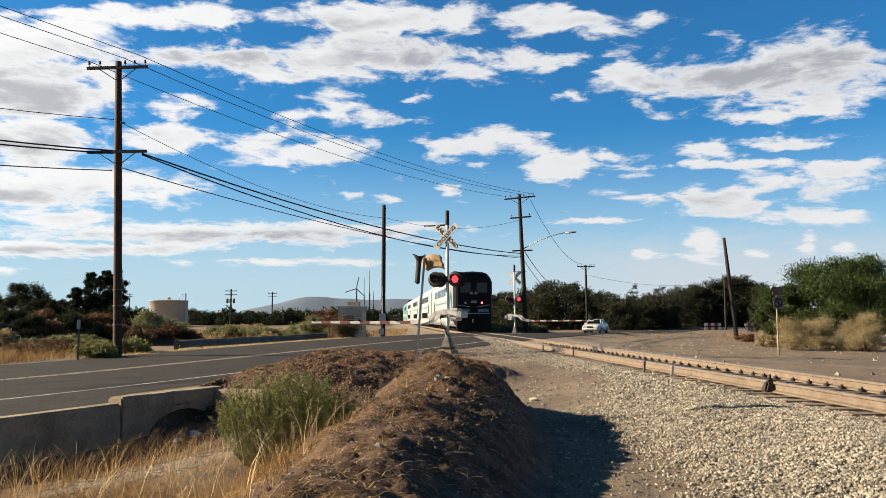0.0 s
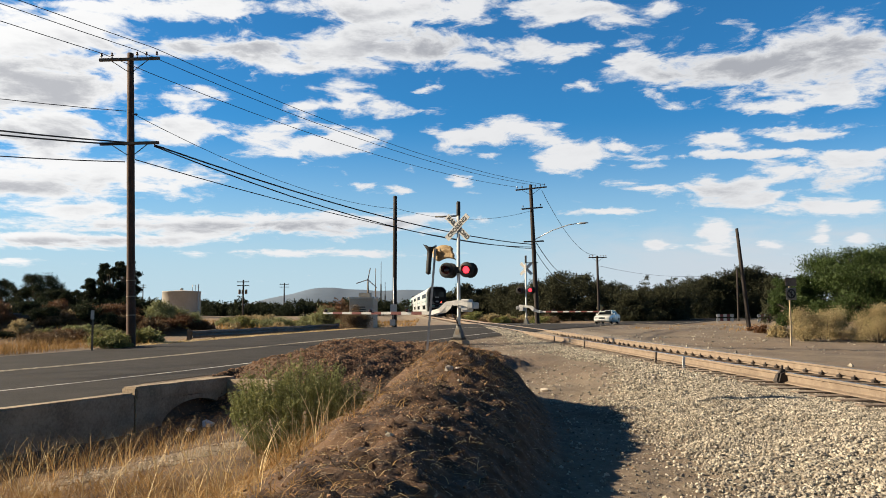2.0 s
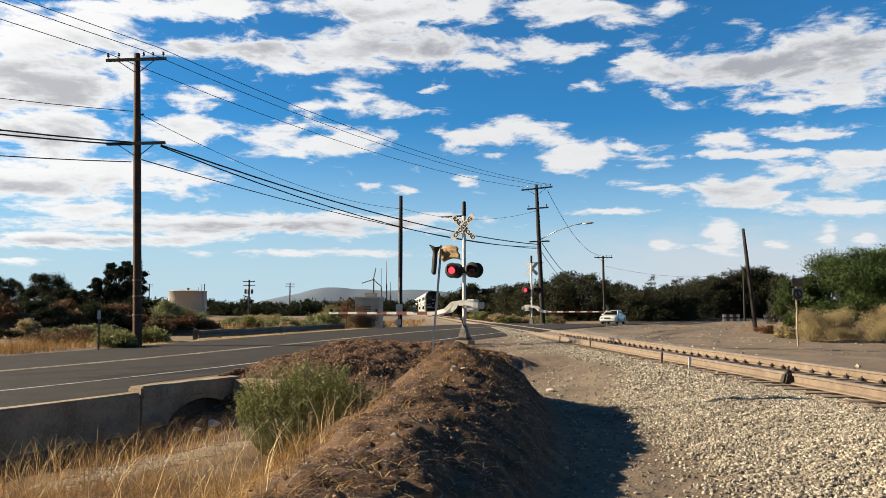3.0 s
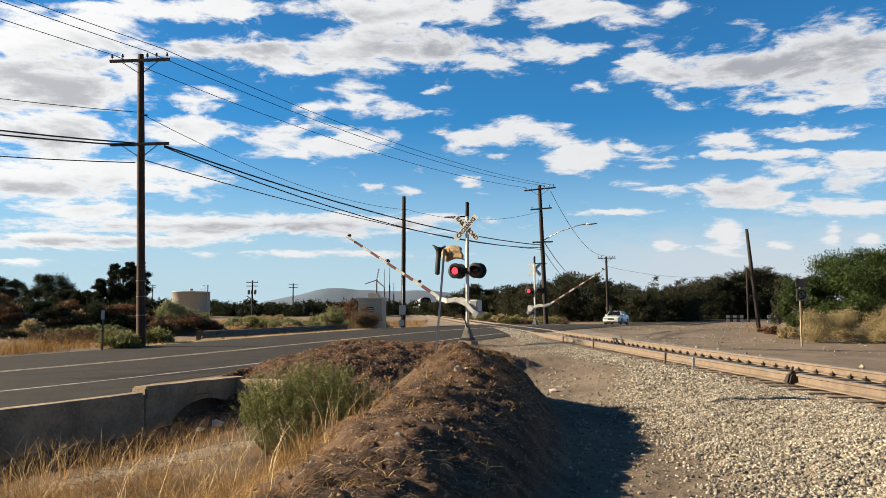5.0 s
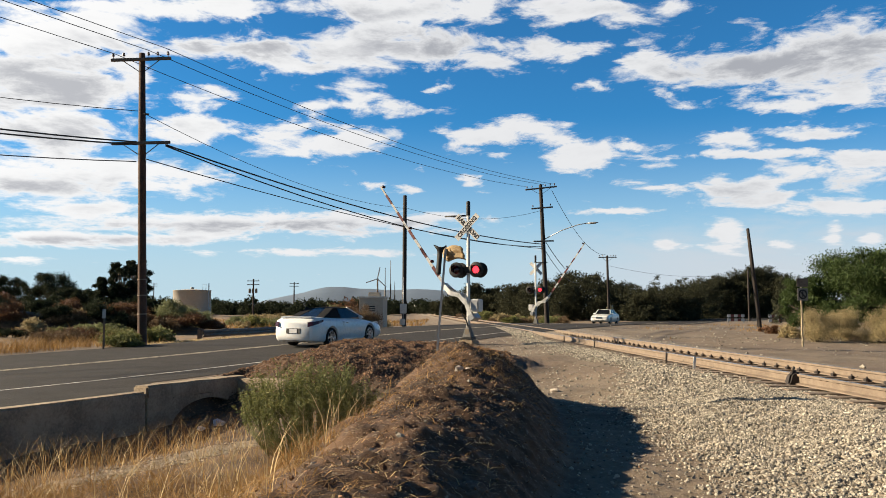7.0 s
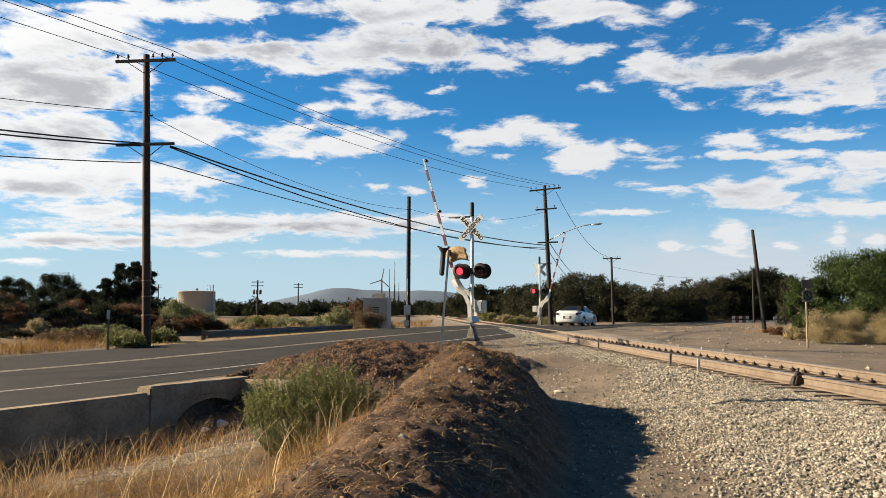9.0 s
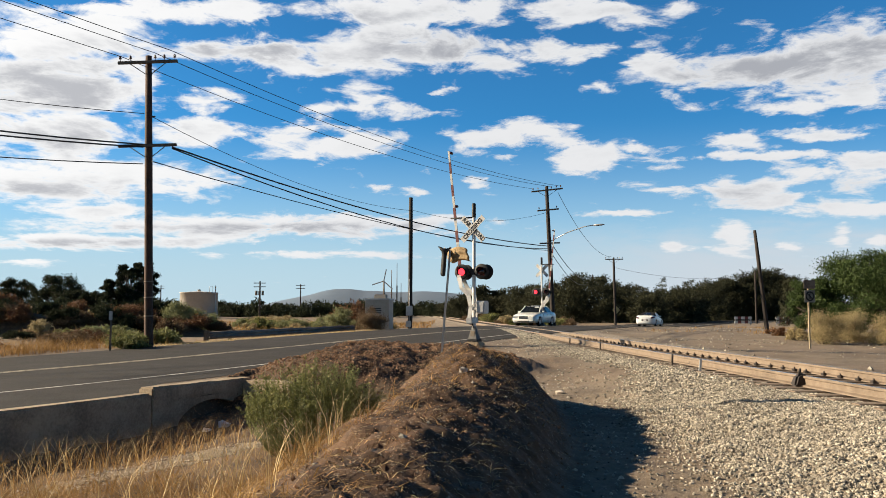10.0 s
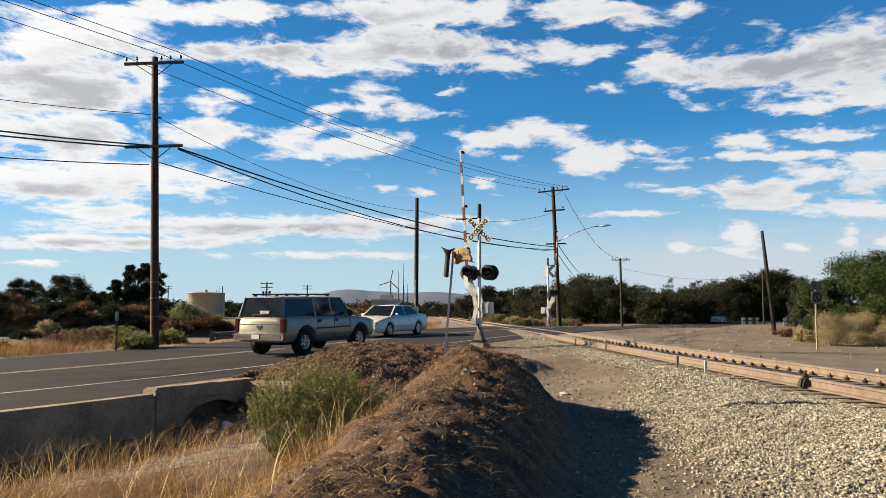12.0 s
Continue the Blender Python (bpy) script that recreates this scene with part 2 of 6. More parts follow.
M_REDGLOW = material("lit_red_lamp", (0.5, 0.02, 0.02), None, 8, 0.3, bump=0, glow=(1.0, 0.03, 0.045), strength=1.3)
M_DULL = material("dull_steel", (0.15, 0.145, 0.135), (0.10, 0.095, 0.09), 3, 0.75, 0.0, bump=0.2)
M_TANBOX = material("tan_enamel", (0.46, 0.41, 0.34), (0.38, 0.33, 0.27), 2, 0.6, bump=0.1)
M_TANK = material("tank_paint", (0.46, 0.42, 0.37), (0.38, 0.35, 0.31), 0.3, 0.7, bump=0.1)
# the far hills' blue is distance haze, put into their base colour
M_HILL = material("haze_blue_hill", (0.13, 0.175, 0.24), (0.12, 0.165, 0.23), 0.002, 1.0, bump=0)

# ---- geometry words ----
def part(name, bm, mat, parent=None, label="", smooth=False, kind=""):
    me = bpy.data.meshes.new(name)
    bm.to_mesh(me)
    bm.free()
    for m in (mat if isinstance(mat, (list, tuple)) else (mat,)):
        me.materials.append(m)
    if smooth:
        me.shade_smooth()
    ob = new(name, me)
    ob.parent = parent
    return tagged(ob, label, kind=kind)


def sheet(name, verts, faces, mat, parent=None, smooth=False, fmat=None):
    me = bpy.data.meshes.new(name)
    me.from_pydata(verts if isinstance(verts, list) else np.asarray(verts).tolist(), [], faces if isinstance(faces, list) else np.asarray(faces).tolist())
    for m in (mat if isinstance(mat, (list, tuple)) else (mat,)):
        me.materials.append(m)
    if fmat is not None:
        me.polygons.foreach_set("material_index", fmat)
    if smooth:
        me.shade_smooth()
    ob = new(name, me)
    ob.parent = parent
    return ob


def box(bm, cx, cy, cz, sx, sy, sz, m=None, bevel=0.0, mat=0):
    """A box with its centre at (cx, cy, cz), turned by m."""
    r = bmesh.ops.create_cube(bm, size=1.0)["verts"]
    t = Matrix.Translation((cx, cy, cz)) @ Matrix.Diagonal((sx, sy, sz, 1))
    bmesh.ops.transform(bm, matrix=(m or Matrix()) @ t, verts=r)
    faces = {f for v in r for f in v.link_faces}
    for f in faces:
        f.material_index = mat
    if bevel:
        es = list({e for v in r for e in v.link_edges})
        bmesh.ops.bevel(bm, geom=es, offset=bevel, segments=2, affect="EDGES", material=-1)
    return bm


def rod(bm, a, b, r0, r1=None, n=10, mat=0, caps=True):
    """A round bar from a to b."""
    a, b = Vector(a), Vector(b)
    r1 = r0 if r1 is None else r1
    q = (b - a).to_track_quat("Z", "Y").to_matrix()
    rings = []
    for c, r in ((a, r0), (b, r1)):
        rings.append([bm.verts.new(c + q @ Vector((r * math.cos(2 * math.pi * i / n), r * math.sin(2 * math.pi * i / n), 0))) for i in range(n)])
    for i in range(n):
        f = bm.faces.new((rings[0][i], rings[0][(i + 1) % n], rings[1][(i + 1) % n], rings[1][i]))
        f.material_index, f.smooth = mat, True
    if caps:
        bm.faces.new(rings[0][::-1]).material_index = mat
        bm.faces.new(rings[1]).material_index = mat
    return bm


def tube(bm, pts, r, n=6, mat=0):
    """A round bar along a bent line, in one piece."""
    pts = [Vector(p) for p in pts]
    rings = []
    for i, p in enumerate(pts):
        d = pts[min(i + 1, len(pts) - 1)] - pts[max(i - 1, 0)]
        q = d.to_track_quat("Z", "Y").to_matrix()
        rings.append([bm.verts.new(p + q @ Vector((r * math.cos(2 * math.pi * k / n), r * math.sin(2 * math.pi * k / n), 0))) for k in range(n)])
    for a, b in zip(rings, rings[1:]):
        for k in range(n):
            f = bm.faces.new((a[k], a[(k + 1) % n], b[(k + 1) % n], b[k]))
            f.smooth, f.material_index = True, mat
    bm.faces.new(rings[0][::-1]).material_index = mat
    bm.faces.new(rings[-1]).material_index = mat
    return bm


def lathe(bm, prof, n=24, m=None, mat=0, close=False):
    """Turns a profile of (radius, height) round z."""
    m = m or Matrix()
    rings = []
    for r, z in prof:
        rings.append([bm.verts.new(m @ Vector((r * math.cos(2 * math.pi * i / n), r * math.sin(2 * math.pi * i / n), z))) for i in range(n)])
    for p, q in zip(rings, rings[1:]):
        for i in range(n):
            f = bm.faces.new((p[i], p[(i + 1) % n], q[(i + 1) % n], q[i]))
            f.smooth, f.material_index = True, mat
    if close:
        bm.faces.new(rings[0][::-1]).material_index = mat
        bm.faces.new(rings[-1]).material_index = mat
    return bm


def vn(x, y, seed=0):
    """Smooth value noise on arrays, 0 to 1."""
    xi, yi = np.floor(x).astype(np.int64), np.floor(y).astype(np.int64)
    fx, fy = x - xi, y - yi
    fx, fy = fx * fx * (3 - 2 * fx), fy * fy * (3 - 2 * fy)

    def h(i, j):
        n = (i * 374761393 + j * 668265263 + seed * 982451653) & 0x7FFFFFFF
        n = ((n ^ (n >> 13)) * 1274126177) & 0x7FFFFFFF
        return ((n ^ (n >> 16)) & 0xFFFF) / 65535.0

    a, b = h(xi, yi) * (1 - fx) + h(xi + 1, yi) * fx, h(xi, yi + 1) * (1 - fx) + h(xi + 1, yi + 1) * fx
    return a * (1 - fy) + b * fy


def fbm(x, y, octaves=4, seed=0):
    s, a, t = 0.0, 0.5, 0.0
    for i in range(octaves):
        s, t = s + a * vn(x * 2 ** i, y * 2 ** i, seed + i), t + a
        a *= 0.5
    return s / t - 0.5


def step(x, a, b):
    t = np.clip((x - a) / (b - a), 0, 1)
    return t * t * (3 - 2 * t)


# ---- the lie of the land ----
ROAD_C, ROAD_S = 0.9033, 0.4290            # the road's heading, 25.4 degrees east of the view
ROAD_X, ROAD_Y = -10.8, 19.5               # a point on its centre line
RAIL_TOP = 0.50


def track_x(y):
    return 3.8 - (y - 59.6) * 0.0546


def road_ra(x, y):
    """Metres right of the road's centre line, and along it."""
    return (x - ROAD_X) * ROAD_C - (y - ROAD_Y) * ROAD_S, (x - ROAD_X) * ROAD_S + (y - ROAD_Y) * ROAD_C


def road_point(r, a):
    return ROAD_X + r * ROAD_C + a * ROAD_S, ROAD_Y - r * ROAD_S + a * ROAD_C


def road_z(a):
    a = np.asarray(a, float)
    return 0.47 * step(a, -4, 30) - 0.55 * step(a, 40, 80)


def ridge(x, y, line, width):
    """Height of a heap of earth along a line of (x, y, height)."""
    out = np.zeros_like(x)
    for (x0, y0, h0), (x1, y1, h1) in zip(line, line[1:]):
        dx, dy = x1 - x0, y1 - y0
        t = np.clip(((x - x0) * dx + (y - y0) * dy) / (dx * dx + dy * dy), 0, 1)
        d = np.hypot(x - x0 - t * dx, y - y0 - t * dy) / width
        out = np.maximum(out, (h0 + (h1 - h0) * t) * np.clip(1 - 0.62 * d ** 1.6, 0, 1) * (1 - step(d, 0.9, 1.45)))
    return out


MOUND = [(-0.95, 1.5, 0.40), (-0.88, 2.8, 0.60), (-0.80, 3.8, 0.66), (-0.68, 4.7, 0.62), (-0.46, 6.2, 0.62), (-0.22, 7.3, 0.68), (0.04, 8.5, 0.75), (0.26, 10.3, 0.90), (0.36, 11.7, 0.90), (0.45, 12.7, 0.6)]
BANK = [(-46.0, 37.0, 1.7), (-30.0, 40.0, 1.6), (-21.0, 42.0, 1.35), (-15.8, 44.0, 0.8), (-13.6, 45.0, 0.15)]
BERM = [(-3.4, 15.6, 0.20), (-2.6, 16.6, 0.62), (-1.4, 18.2, 0.70), (-0.2, 19.4, 0.62), (0.9, 20.4, 0.2)]


APRON = [(-1.9, 1.6, 0.30), (-1.65, 3.6, 0.44), (-1.42, 5.0, 0.46), (-1.05, 6.4, 0.46), (-0.72, 7.8, 0.50), (-0.40, 9.4, 0.55)]


def heap(x, y, k=1.0):
    """The long mound of turned earth with its low apron towards the ditch."""
    return np.maximum(ridge(x, y, MOUND, k), ridge(x, y, APRON, 0.62 * k))


def land(x, y, rough=True):
    x, y = np.asarray(x, float), np.asarray(y, float)
    r, a = road_ra(x, y)
    s = (x - track_x(y)) * 0.9985
    far = np.hypot(x, y)
    z = 0.02 + 0.30 * np.exp(-(np.hypot(x - 4.2, y - 50) / 24) ** 2) - 0.12 * step(far, 60, 120)
    # scrub land beyond the road rises and falls
    z = z + step(-r, 9, 20) * 0.45 * fbm(x * 0.09, y * 0.09, 3, 5) * 2 * (1 - step(far, 200, 500))
    # a bank of earth left of the road
    z = z + ridge(x, y, BANK, 2.1) * (1 + 0.5 * fbm(x * 0.5, y * 0.5, 3, 9))
    # the ditch behind the headwall
    ditch = step(r, 7.68, 7.90) * (1 - step(r, 9.3, 12.5)) * (1 - step(a, -1.4, 0.2))
    z = z - 0.56 * ditch - 0.20 * step(r, 10, 12) * (1 - step(x, -1.6, -0.4)) * (1 - step(y, 9, 15))
    # the line's bed and the gravel shoulder
    bed = 1 - step(np.abs(s), 1.55, 4.6)
    z = z * (1 - bed) + 0.300 * bed
    if rough:
        n1, n2, n3 = fbm(x * 0.9, y * 0.9, 4, 11), fbm(x * 4.5, y * 4.5, 4, 23), fbm(x * 16, y * 16, 2, 31)
    else:
        n1 = n2 = n3 = 0.0
    m = heap(x, y) * (1 + 0.25 * n1) + ridge(x, y, BERM, 2.3) * (1 + 0.30 * n1)
    near = 1 - step(far, 40, 90)
    lumps = step(m, 0.03, 0.25)
    onroad = 1 - step(np.abs(r), 5.6, 7.0)
    onroad = np.maximum(onroad, step(r, 0, 1) * (1 - step(r, 7.62, 7.70)) * (1 - step(a, -1.2, -0.3)))
    onroad = np.maximum(onroad, step(r, 0, 1) * (1 - step(r, 6.2, 8.4)) * step(a, -1.1, -0.6) * (1 - step(a, 22, 30)))
    quiet = np.maximum(onroad, 1 - step(np.abs(s), 1.6, 2.4))
    z = z + m + near * (1 - quiet) * (0.10 * n1 + (0.05 + 0.10 * lumps) * n2 + (0.015 + 0.075 * lumps) * n3)
    z = z * (1 - onroad) + (road_z(a) - 0.008 - 0.022 * step(far, 22, 45)) * onroad
    return z


def axis(lo, hi, fine_lo, fine_hi, d, grow):
    v = list(np.arange(fine_lo, fine_hi, d))
    s, x = d, fine_lo
    while x > lo:
        s *= grow
        x -= s
        v.insert(0, x)
    s, x = d, v[-1]
    while x < hi:
        s *= grow
        x += s
        v.append(x)
    return np.array(v)


def build_ground():
    xs = axis(-4200, 4200, -6.8, 5.0, 0.056, 1.065)
    ys = axis(-260, 4600, 2.8, 12.8, 0.056, 1.035)
    gx, gy = np.meshgrid(xs, ys)
    gz = land(gx, gy)
    w, h = len(xs), len(ys)
    idx = np.arange(w * h).reshape(h, w)
    faces = np.stack([idx[:-1, :-1], idx[:-1, 1:], idx[1:, 1:], idx[1:, :-1]], -1).reshape(-1, 4)
    m = material("earth", (0.215, 0.168, 0.118), (0.108, 0.082, 0.058), 0.5, 0.95, bump=0.8, bump_scale=28, depth=0.02, fine=14)
    g = Graph(m.node_tree)
    b = g.n["Principled BSDF"]
    dusty = b.inputs["Base Color"].links[0].from_socket
    pos = g.node("ShaderNodeNewGeometry").outputs["Position"]
    kinds = g.node("ShaderNodeAttribute", attribute_name="kinds")
    sep = g.node("ShaderNodeSeparateColor")
    g.put(sep.inputs[0], kinds.outputs["Color"])
    turned, gravel, straw = sep.outputs
    # turned brown soil, pale gravel, straw litter
    worn = g.span(g.noise(pos, 0.16, 6.0, 0.7, 0.6), 0.42, 0.60)
    dusty = g.mix(g.math("MULTIPLY", worn, 0.75), dusty, (0.175, 0.125, 0.085))
    patch = g.span(g.noise(pos, 2.3, 6.0, 0.65), 0.35, 0.65)
    brown = g.mix(patch, (0.108, 0.058, 0.030), (0.034, 0.018, 0.010))
    col = g.mix(turned, dusty, brown)
    stones = g.span(g.noise(pos, 26.0, 3.0, 0.6), 0.40, 0.60)
    col = g.mix(gravel, col, g.mix(stones, (0.18, 0.145, 0.105), (0.36, 0.30, 0.23)))
    litter = g.span(g.noise(pos, 1.1, 6.0, 0.7), 0.44, 0.58)
    col = g.mix(g.math("MULTIPLY", straw, litter), col, g.mix(patch, (0.27, 0.17, 0.075), (0.15, 0.09, 0.04)))
    specks = g.span(g.noise(pos, 30.0, 2.0, 0.5), 0.62, 0.70)
    col = g.mix(g.math("MULTIPLY", specks, 0.5), col, (0.38, 0.31, 0.23))
    g.put(b.inputs["Base Color"], col)
    ob = sheet("ground", np.stack([gx.ravel(), gy.ravel(), gz.ravel()], 1), faces, m, smooth=True)
    r, a = road_ra(gx, gy)
    sd = (gx - track_x(gy)) * 0.9985
    mound = np.clip((heap(gx, gy, 1.15) + ridge(gx, gy, BERM, 2.3)) * 3.5 + 3.0 * ridge(gx, gy, BANK, 2.6), 0, 1)
    edge = -4.3 + 1.9 * step(gy, 7, 20) + 1.2 * fbm(gx * 0.8, gy * 0.8, 3, 41)
    stone = step(sd, edge - 0.1, edge + 0.8) * (1 - step(sd, 3.2, 4.2)) * (1 - mound)
    dry = np.maximum(step(-r, 5.4, 7.5), step(r, 9.0, 10.5) * (1 - step(gx, -1.2, -0.5)) * (1 - step(gy, 9, 13)))
    dry = dry * step(np.abs(sd), 5, 12)
    mound = np.maximum(mound, 0.8 * step(r, 8.0, 8.8) * (1 - step(gx, -1.2, -0.2)) * (1 - step(gy, 12, 16)))
    dry = np.maximum(dry, 0)
    col = np.stack([mound, stone, dry * (1 - 0.5 * mound), np.ones_like(mound)], -1).reshape(-1, 4)
    ob.data.attributes.new("kinds", "FLOAT_COLOR", "POINT").data.foreach_set("color", col.astype(np.float32).ravel())
    return tagged(ob, "dusty brown earth with dry tufts and stones", "ground", kind="structure")


def strip(name, r0, r1, a0, a1, lift, mat, da=1.0, parent=None, cols=2):
    """A strip along the road, between two distances from its centre line."""
    n, verts, faces = max(2, int((a1 - a0) / da)), [], []
    for i in range(n + 1):
        a = a0 + (a1 - a0) * i / n
        for j in range(cols):
            r = r0 + (r1 - r0) * j / (cols - 1)
            x, y = road_point(r, a)
            verts.append((x, y, float(road_z(a)) + lift))
    for i in range(n):
        for j in range(cols - 1):
            k = i * cols + j
            faces.append((k, k + 1, k + cols + 1, k + cols))
    return sheet(name, verts, faces, mat, parent)


def build_road():
    road = tagged(strip("road", -5.0, 5.6, -200, 260, 0.0, M_ASPHALT, cols=8), "worn grey two-lane asphalt road", "road", kind="structure")
    strip("shoulder", 5.6, 7.66, -200, -0.7, 0.0, M_ASPHALT, parent=road, cols=4)
    strip("centre_line", -0.14, -0.04, -200, 260, 0.005, M_PAINT_Y, parent=road)
    strip("centre_line", 0.05, 0.15, -200, 260, 0.005, M_PAINT_Y, parent=road)
    strip("edge_line", 4.2, 4.32, -200, 27, 0.005, M_PAINT_W, parent=road)
    strip("edge_line", 4.2, 4.32, 44, 200, 0.005, M_PAINT_W, parent=road)
    return road


build_ground()
build_road()


# ---- railway ----
def track_m(y, s=0.0, z=0.0):
    return pose(track_x(y) + s, y, z, 0, 0, math.degrees(math.atan(0.0546)))


def build_track():
    line = tagged(new("railway_track"), "single railway track with dusty rails on a stone bed", "railway track", kind="structure")
    prof = [(-0.07, 0), (0.07, 0), (0.07, 0.02), (0.012, 0.04), (0.012, 0.125), (0.036, 0.135), (0.036, 0.172), (-0.036, 0.172), (-0.036, 0.135), (-0.012, 0.125), (-0.012, 0.04), (-0.07, 0.02)]
    for side in (-0.753, 0.753):
        verts, faces, fm = [], [], []
        ys = [-40, 0, 20, 60, 120, 300, 900]
        for y in ys:
            for u, w in prof:
                verts.append((track_x(y) + side + u, y, RAIL_TOP - 0.172 + w))
        n = len(prof)
        for i in range(len(ys) - 1):
            for j in range(n):
                k = (j + 1) % n
                faces.append((i * n + j, i * n + k, (i + 1) * n + k, (i + 1) * n + j))
                fm.append(1 if j == 6 else 0)
        sheet("rail", verts, faces, (M_STEEL, M_RAILTOP), line, fmat=fm)
    bm = box(bmesh.new(), 0, 0, 0, 2.6, 0.23, 0.18, bevel=0.012)
    tie = part("tie", bm, M_TIE, line)
    bm = bmesh.new()
    for side in (-0.753, 0.753):
        for k in ((1,) if side < 0 else (-1, 1)):
            box(bm, side + k * 0.105, 0, 0.115, 0.07, 0.11, 0.055, bevel=0.012)
            rod(bm, (side + k * 0.12, -0.035, 0.12), (side + k * 0.12, -0.035, 0.175), 0.016, n=6)
    clip = part("clip", bm, M_CLIP, line)
    y0 = -6.0
    for i in range(300):
        y = y0 + i * 0.55
        m = track_m(y, 0, RAIL_TOP - 0.172 - 0.088) @ pose(random.uniform(-.03, .03), random.uniform(-.03, .03), 0, 0, 0, random.uniform(-1, 1))
        for src in (tie, clip):
            if i == 0:
                src.matrix_basis = m
            else:
                o = src.copy()
                scene.collection.objects.link(o)
                o.matrix_basis = m
    return line


build_track()


# ---- poles and wires ----
def wire(name, a, b, sag, r=0.012, label="thin black overhead wire", n=14):
    a, b = Vector(a), Vector(b)
    pts = [a.lerp(b, i / n) - Vector((0, 0, 4 * sag * (i / n) * (1 - i / n))) for i in range(n + 1)]
    return tagged(part(name, tube(bmesh.new(), pts, r, 5), M_WIRE), label, "wire", "overhead wires")


def crossarm(pole, z, length, turn, pins=(), braces=True, name="crossarm", dz=0.0, thick=0.11):
    m = pose(0, 0, z, 0, math.degrees(math.atan2(dz, length)), turn)
    bm = box(bmesh.new(), 0, -0.17, 0, length, 0.10, thick, m, bevel=0.012)
    arm = part(name, bm, M_GREYWOOD, pole)
    for p in pins:
        bm = bmesh.new()
        lathe(bm, [(0.012, 0.05), (0.012, 0.14), (0.055, 0.15), (0.05, 0.19), (0.03, 0.20), (0.045, 0.22), (0.035, 0.27), (0.0, 0.28)], 10, m @ pose(p, -0.17, 0))
        part("insulator", bm, M_INSUL, arm)
    if braces:
        for k in (-1, 1):
            part("brace", rod(bmesh.new(), m @ Vector((k * length * 0.3, -0.17, -0.05)), Vector((0, 0, z - 0.5)), 0.016, n=6), M_GREYWOOD, pole)
    return arm


def pole_at(name, base, top, r0=0.17, r1=0.11, label="tall dark brown wooden utility pole", mat=None):
    """A leaning round pole; things on it are placed by their height above its foot."""
    base, top = Vector(base), Vector(top)
    up = (top - base)
    e = tagged(new(name), label, "utility pole", "utility poles")
    q = up.to_track_quat("Z", "Y")
    e.matrix_basis = Matrix.Translation(base) @ q.to_matrix().to_4x4() @ pose(0, 0, 0, 0, 0, -math.degrees(q.to_euler().z))
    h = up.length
    bm = bmesh.new()
    lathe(bm, [(r0 * 1.03, -0.6), (r0, 0.3), (r0 * 0.9, h * 0.33), (r0 * 0.55 + r1 * 0.45, h * 0.66), (r1, h), (0.0, h + 0.03)], 16)
    part("shaft", bm, mat or M_DARKPOLE, e)
    return e, h


# poles along the road's far side
big, H1 = pole_at("utility_pole", (-11.35, 30.2, 0.1), (-11.68, 30.2, 11.36), 0.165, 0.115, "tall dark brown wooden utility pole with two crossarms", M_WOODPOLE)
crossarm(big, 10.98, 2.2, 12, (-1.0, -0.62, 0.28, 0.62, 1.0), dz=-0.16)
crossarm(big, 7.72, 2.15, 8, (), True, dz=-0.06)
for z in (1.2, 1.9, 2.5):
    part("band", lathe(bmesh.new(), [(0.172, z), (0.172, z + 0.05)], 16), M_STEEL, big)
part("bracket", box(bmesh.new(), 0.2, -0.1, 8.85, 0.2, 0.06, 0.06, bevel=0.01), M_INSUL, big)

mid, H2 = pole_at("utility_pole", (-2.6, 52, 0.2), (-2.58, 52, 8.95), 0.15, 0.12, "plain dark utility pole with a meter box")
bm = box(bmesh.new(), -0.05, -0.26, 1.35, 0.42, 0.2, 0.62, bevel=0.02)
part("meter_box", bm, M_WHITE, mid)
part("lower_box", box(bmesh.new(), -0.1, -0.24, 0.5, 0.34, 0.16, 0.4, bevel=0.02), M_WHITE, mid)
part("conduit", rod(bmesh.new(), (-0.05, -0.21, 0.0), (-0.05, -0.21, 3.4), 0.03, n=8), M_GALV, mid)

far, H3 = pole_at("utility_pole", (7.95, 62, 0.2), (7.52, 62, 11.25), 0.19, 0.13, "leaning dark wooden utility pole with a street light arm")
crossarm(far, 10.75, 2.5, 5, (-1.1, -0.7, 0.35, 0.75, 1.1), dz=-0.2)
crossarm(far, 9.2, 1.7, 5, (-0.7, 0.7), False, dz=-0.1)
crossarm(far, 6.6, 1.6, 5, (), False)
lamp_arm = part("lamp_arm", tube(bmesh.new(), [Vector((0.1, 0, 6.75)), Vector((1.4, -0.6, 7.35)), Vector((2.6, -1.2, 7.68)), Vector((3.3, -1.5, 7.74))], 0.035, 8), M_GALV, far)
bm = bmesh.new()
lathe(bm, [(0.0, -0.45), (0.10, -0.40), (0.14, -0.1), (0.13, 0.2), (0.05, 0.45), (0.0, 0.46)], 12, pose(3.6, -1.65, 7.72, 90, 0, 62) @ Matrix.Diagonal((1, 0.55, 1, 1)))
part("lamp_head", bm, M_GALV, lamp_arm)

right, H4 = pole_at("utility_pole", (23.6, 60, -0.1), (22.87, 60, 7.6), 0.16, 0.11, "bare leaning dark wooden pole beside the verge")
p4, _ = pole_at("utility_pole", (19.5, 95, -0.2), (19.39, 95, 7.9), 0.16, 0.12)
crossarm(p4, 7.9, 2.2, 5, (-1.0, -0.6, 0.4, 0.7, 1.0))
p5, _ = pole_at("utility_pole", (24.9, 140, -0.2), (24.86, 140, 7.9), 0.17, 0.12)
crossarm(p5, 7.7, 2.2, 20, (-1.0, -0.5, 0.5, 1.0))
p6, _ = pole_at("utility_pole", (41.8, 110, -0.2), (41.8, 110, 7.0), 0.15, 0.11)
